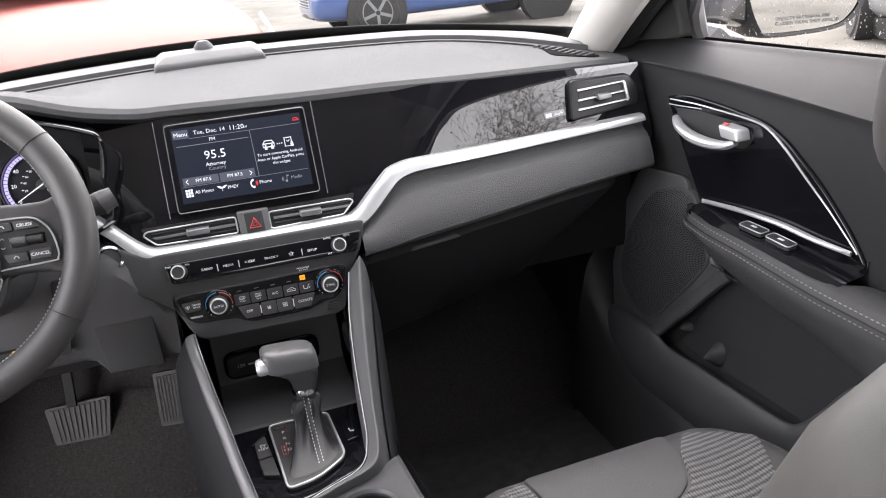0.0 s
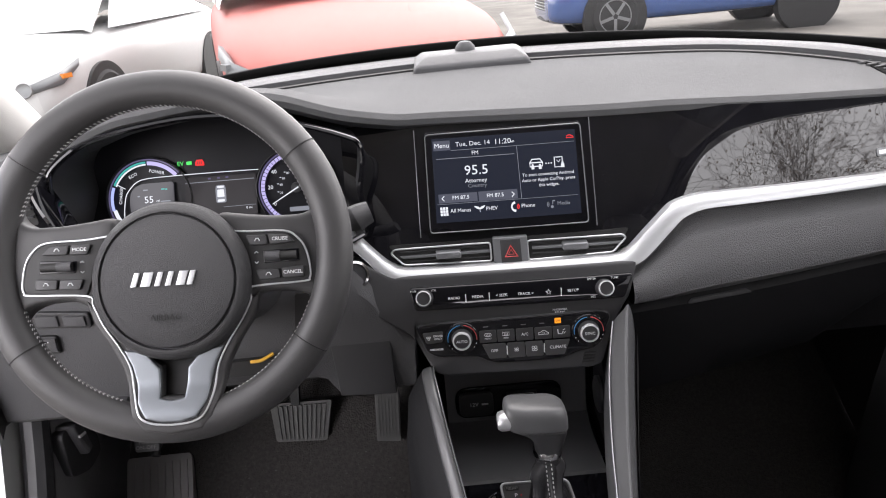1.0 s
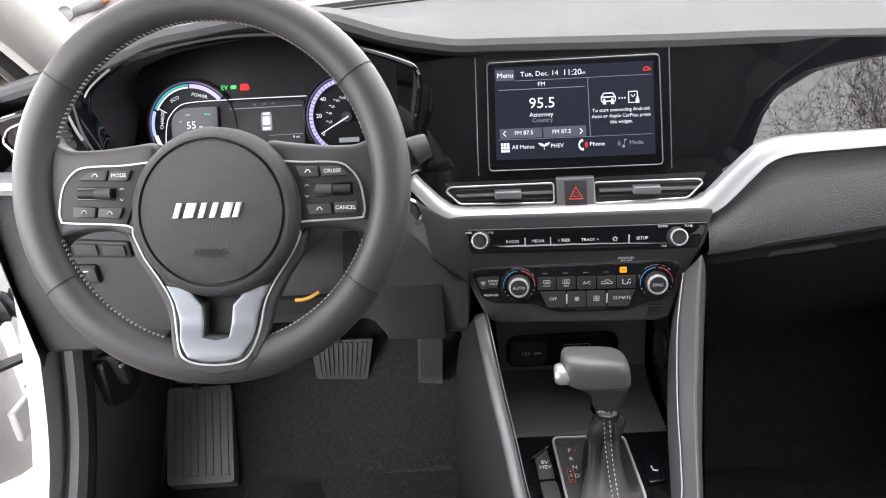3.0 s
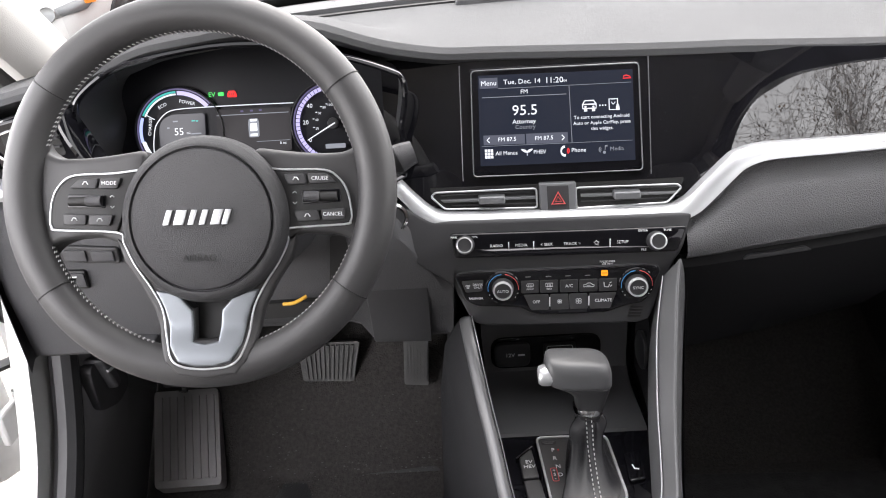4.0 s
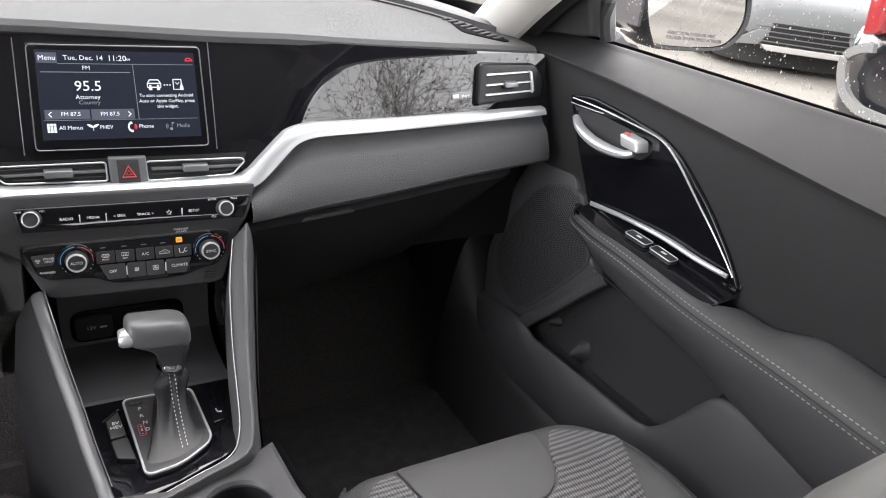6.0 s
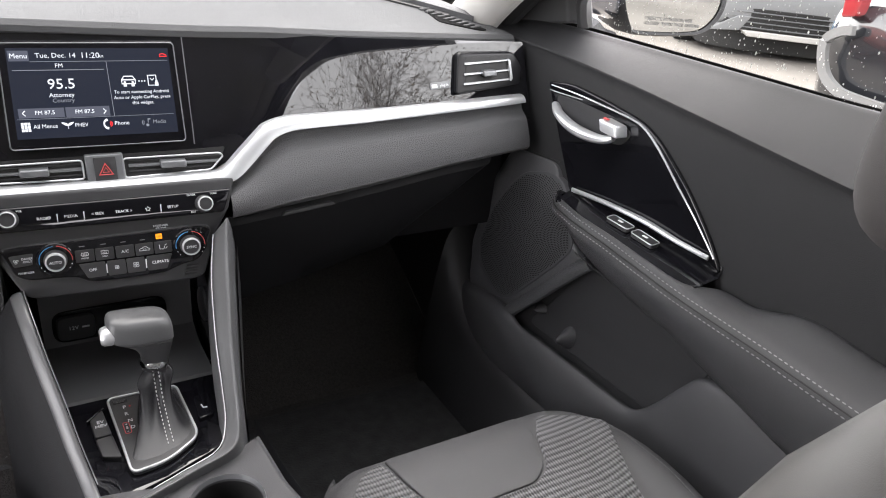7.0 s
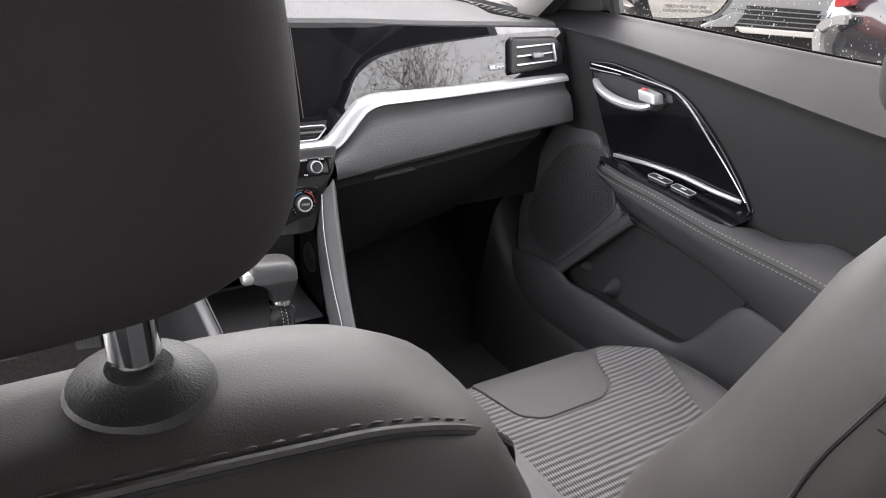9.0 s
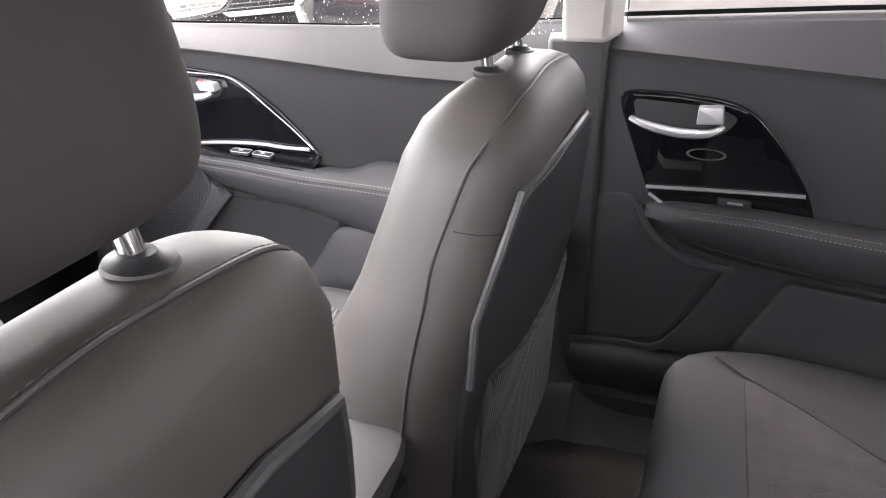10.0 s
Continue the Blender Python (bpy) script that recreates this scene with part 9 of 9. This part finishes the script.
# a bare winter tree with a few dry leaves left
def tree(at, height, seed):
    rng = random.Random(seed)
    t = thing("tree", (*at, 0), "bare winter tree with fine branches and few brown leaves", "tree")
    wood, twigs, leaves = bmesh.new(), bmesh.new(), bmesh.new()

    def limb(bm, a, b, r0, r1, n):
        d = (b - a).normalized()
        u = d.orthogonal().normalized()
        v = d.cross(u)
        rows = []
        for p, r in ((a, r0), (b, r1)):
            rows.append([p + (u * math.cos(2 * math.pi * k / n) + v * math.sin(2 * math.pi * k / n)) * r for k in range(n)])
        loft(rows, ring=True, bm=bm)

    def grow(p, d, length, r, level):
        steps = 4 if level < 3 else 3
        q = p
        for i in range(steps):
            d = (d + Vector((rng.uniform(-1, 1), rng.uniform(-1, 1), rng.uniform(-0.35, 0.6))) * 0.24).normalized()
            nx = q + d * length / steps
            r1 = r * (0.86 if i < steps - 1 else 0.7)
            limb(wood if level < 3 else twigs, q, nx, r, r1, 7 if level < 2 else 3)
            q, r = nx, r1
            if level < 5 and (level > 0 or i > 1):
                for k in range(2 if level < 3 else 1):
                    side = d.orthogonal().normalized()
                    side.rotate(Matrix.Rotation(rng.uniform(0, 6.28), 3, d))
                    nd = (d * rng.uniform(0.3, 0.75) + side * rng.uniform(0.6, 1.0) + Vector((0, 0, 0.12))).normalized()
                    grow(q, nd, length * rng.uniform(0.50, 0.72), max(0.004, r * rng.uniform(0.45, 0.6)), level + 1)
            if level >= 5 and rng.random() < 0.3:
                c = q + Vector((rng.uniform(-0.06, 0.06), rng.uniform(-0.06, 0.06), rng.uniform(-0.08, 0.02)))
                a1 = Vector((rng.uniform(-1, 1), rng.uniform(-1, 1), rng.uniform(-1, 1))).normalized() * 0.028
                a2 = a1.orthogonal().normalized() * 0.016
                leaves.faces.new([leaves.verts.new(c + w) for w in (a1, a2, -a1, -a2)])

    grow(Vector((at[0], at[1], 0)), Vector((0.05, 0.02, 1)), height * 0.62, height * 0.028, 0)
    part("trunk", wood, BARK, t)
    tagged(part("crown", twigs, BARK, t, "fine bare twigs"), kind="stuff")
    tagged(part("leaves", leaves, LEAF, t, "dry brown leaves"), kind="stuff")
    return t


tree((9.2, -7.6), 6.3, 3)
tree((14.5, -9.0), 7.0, 8)
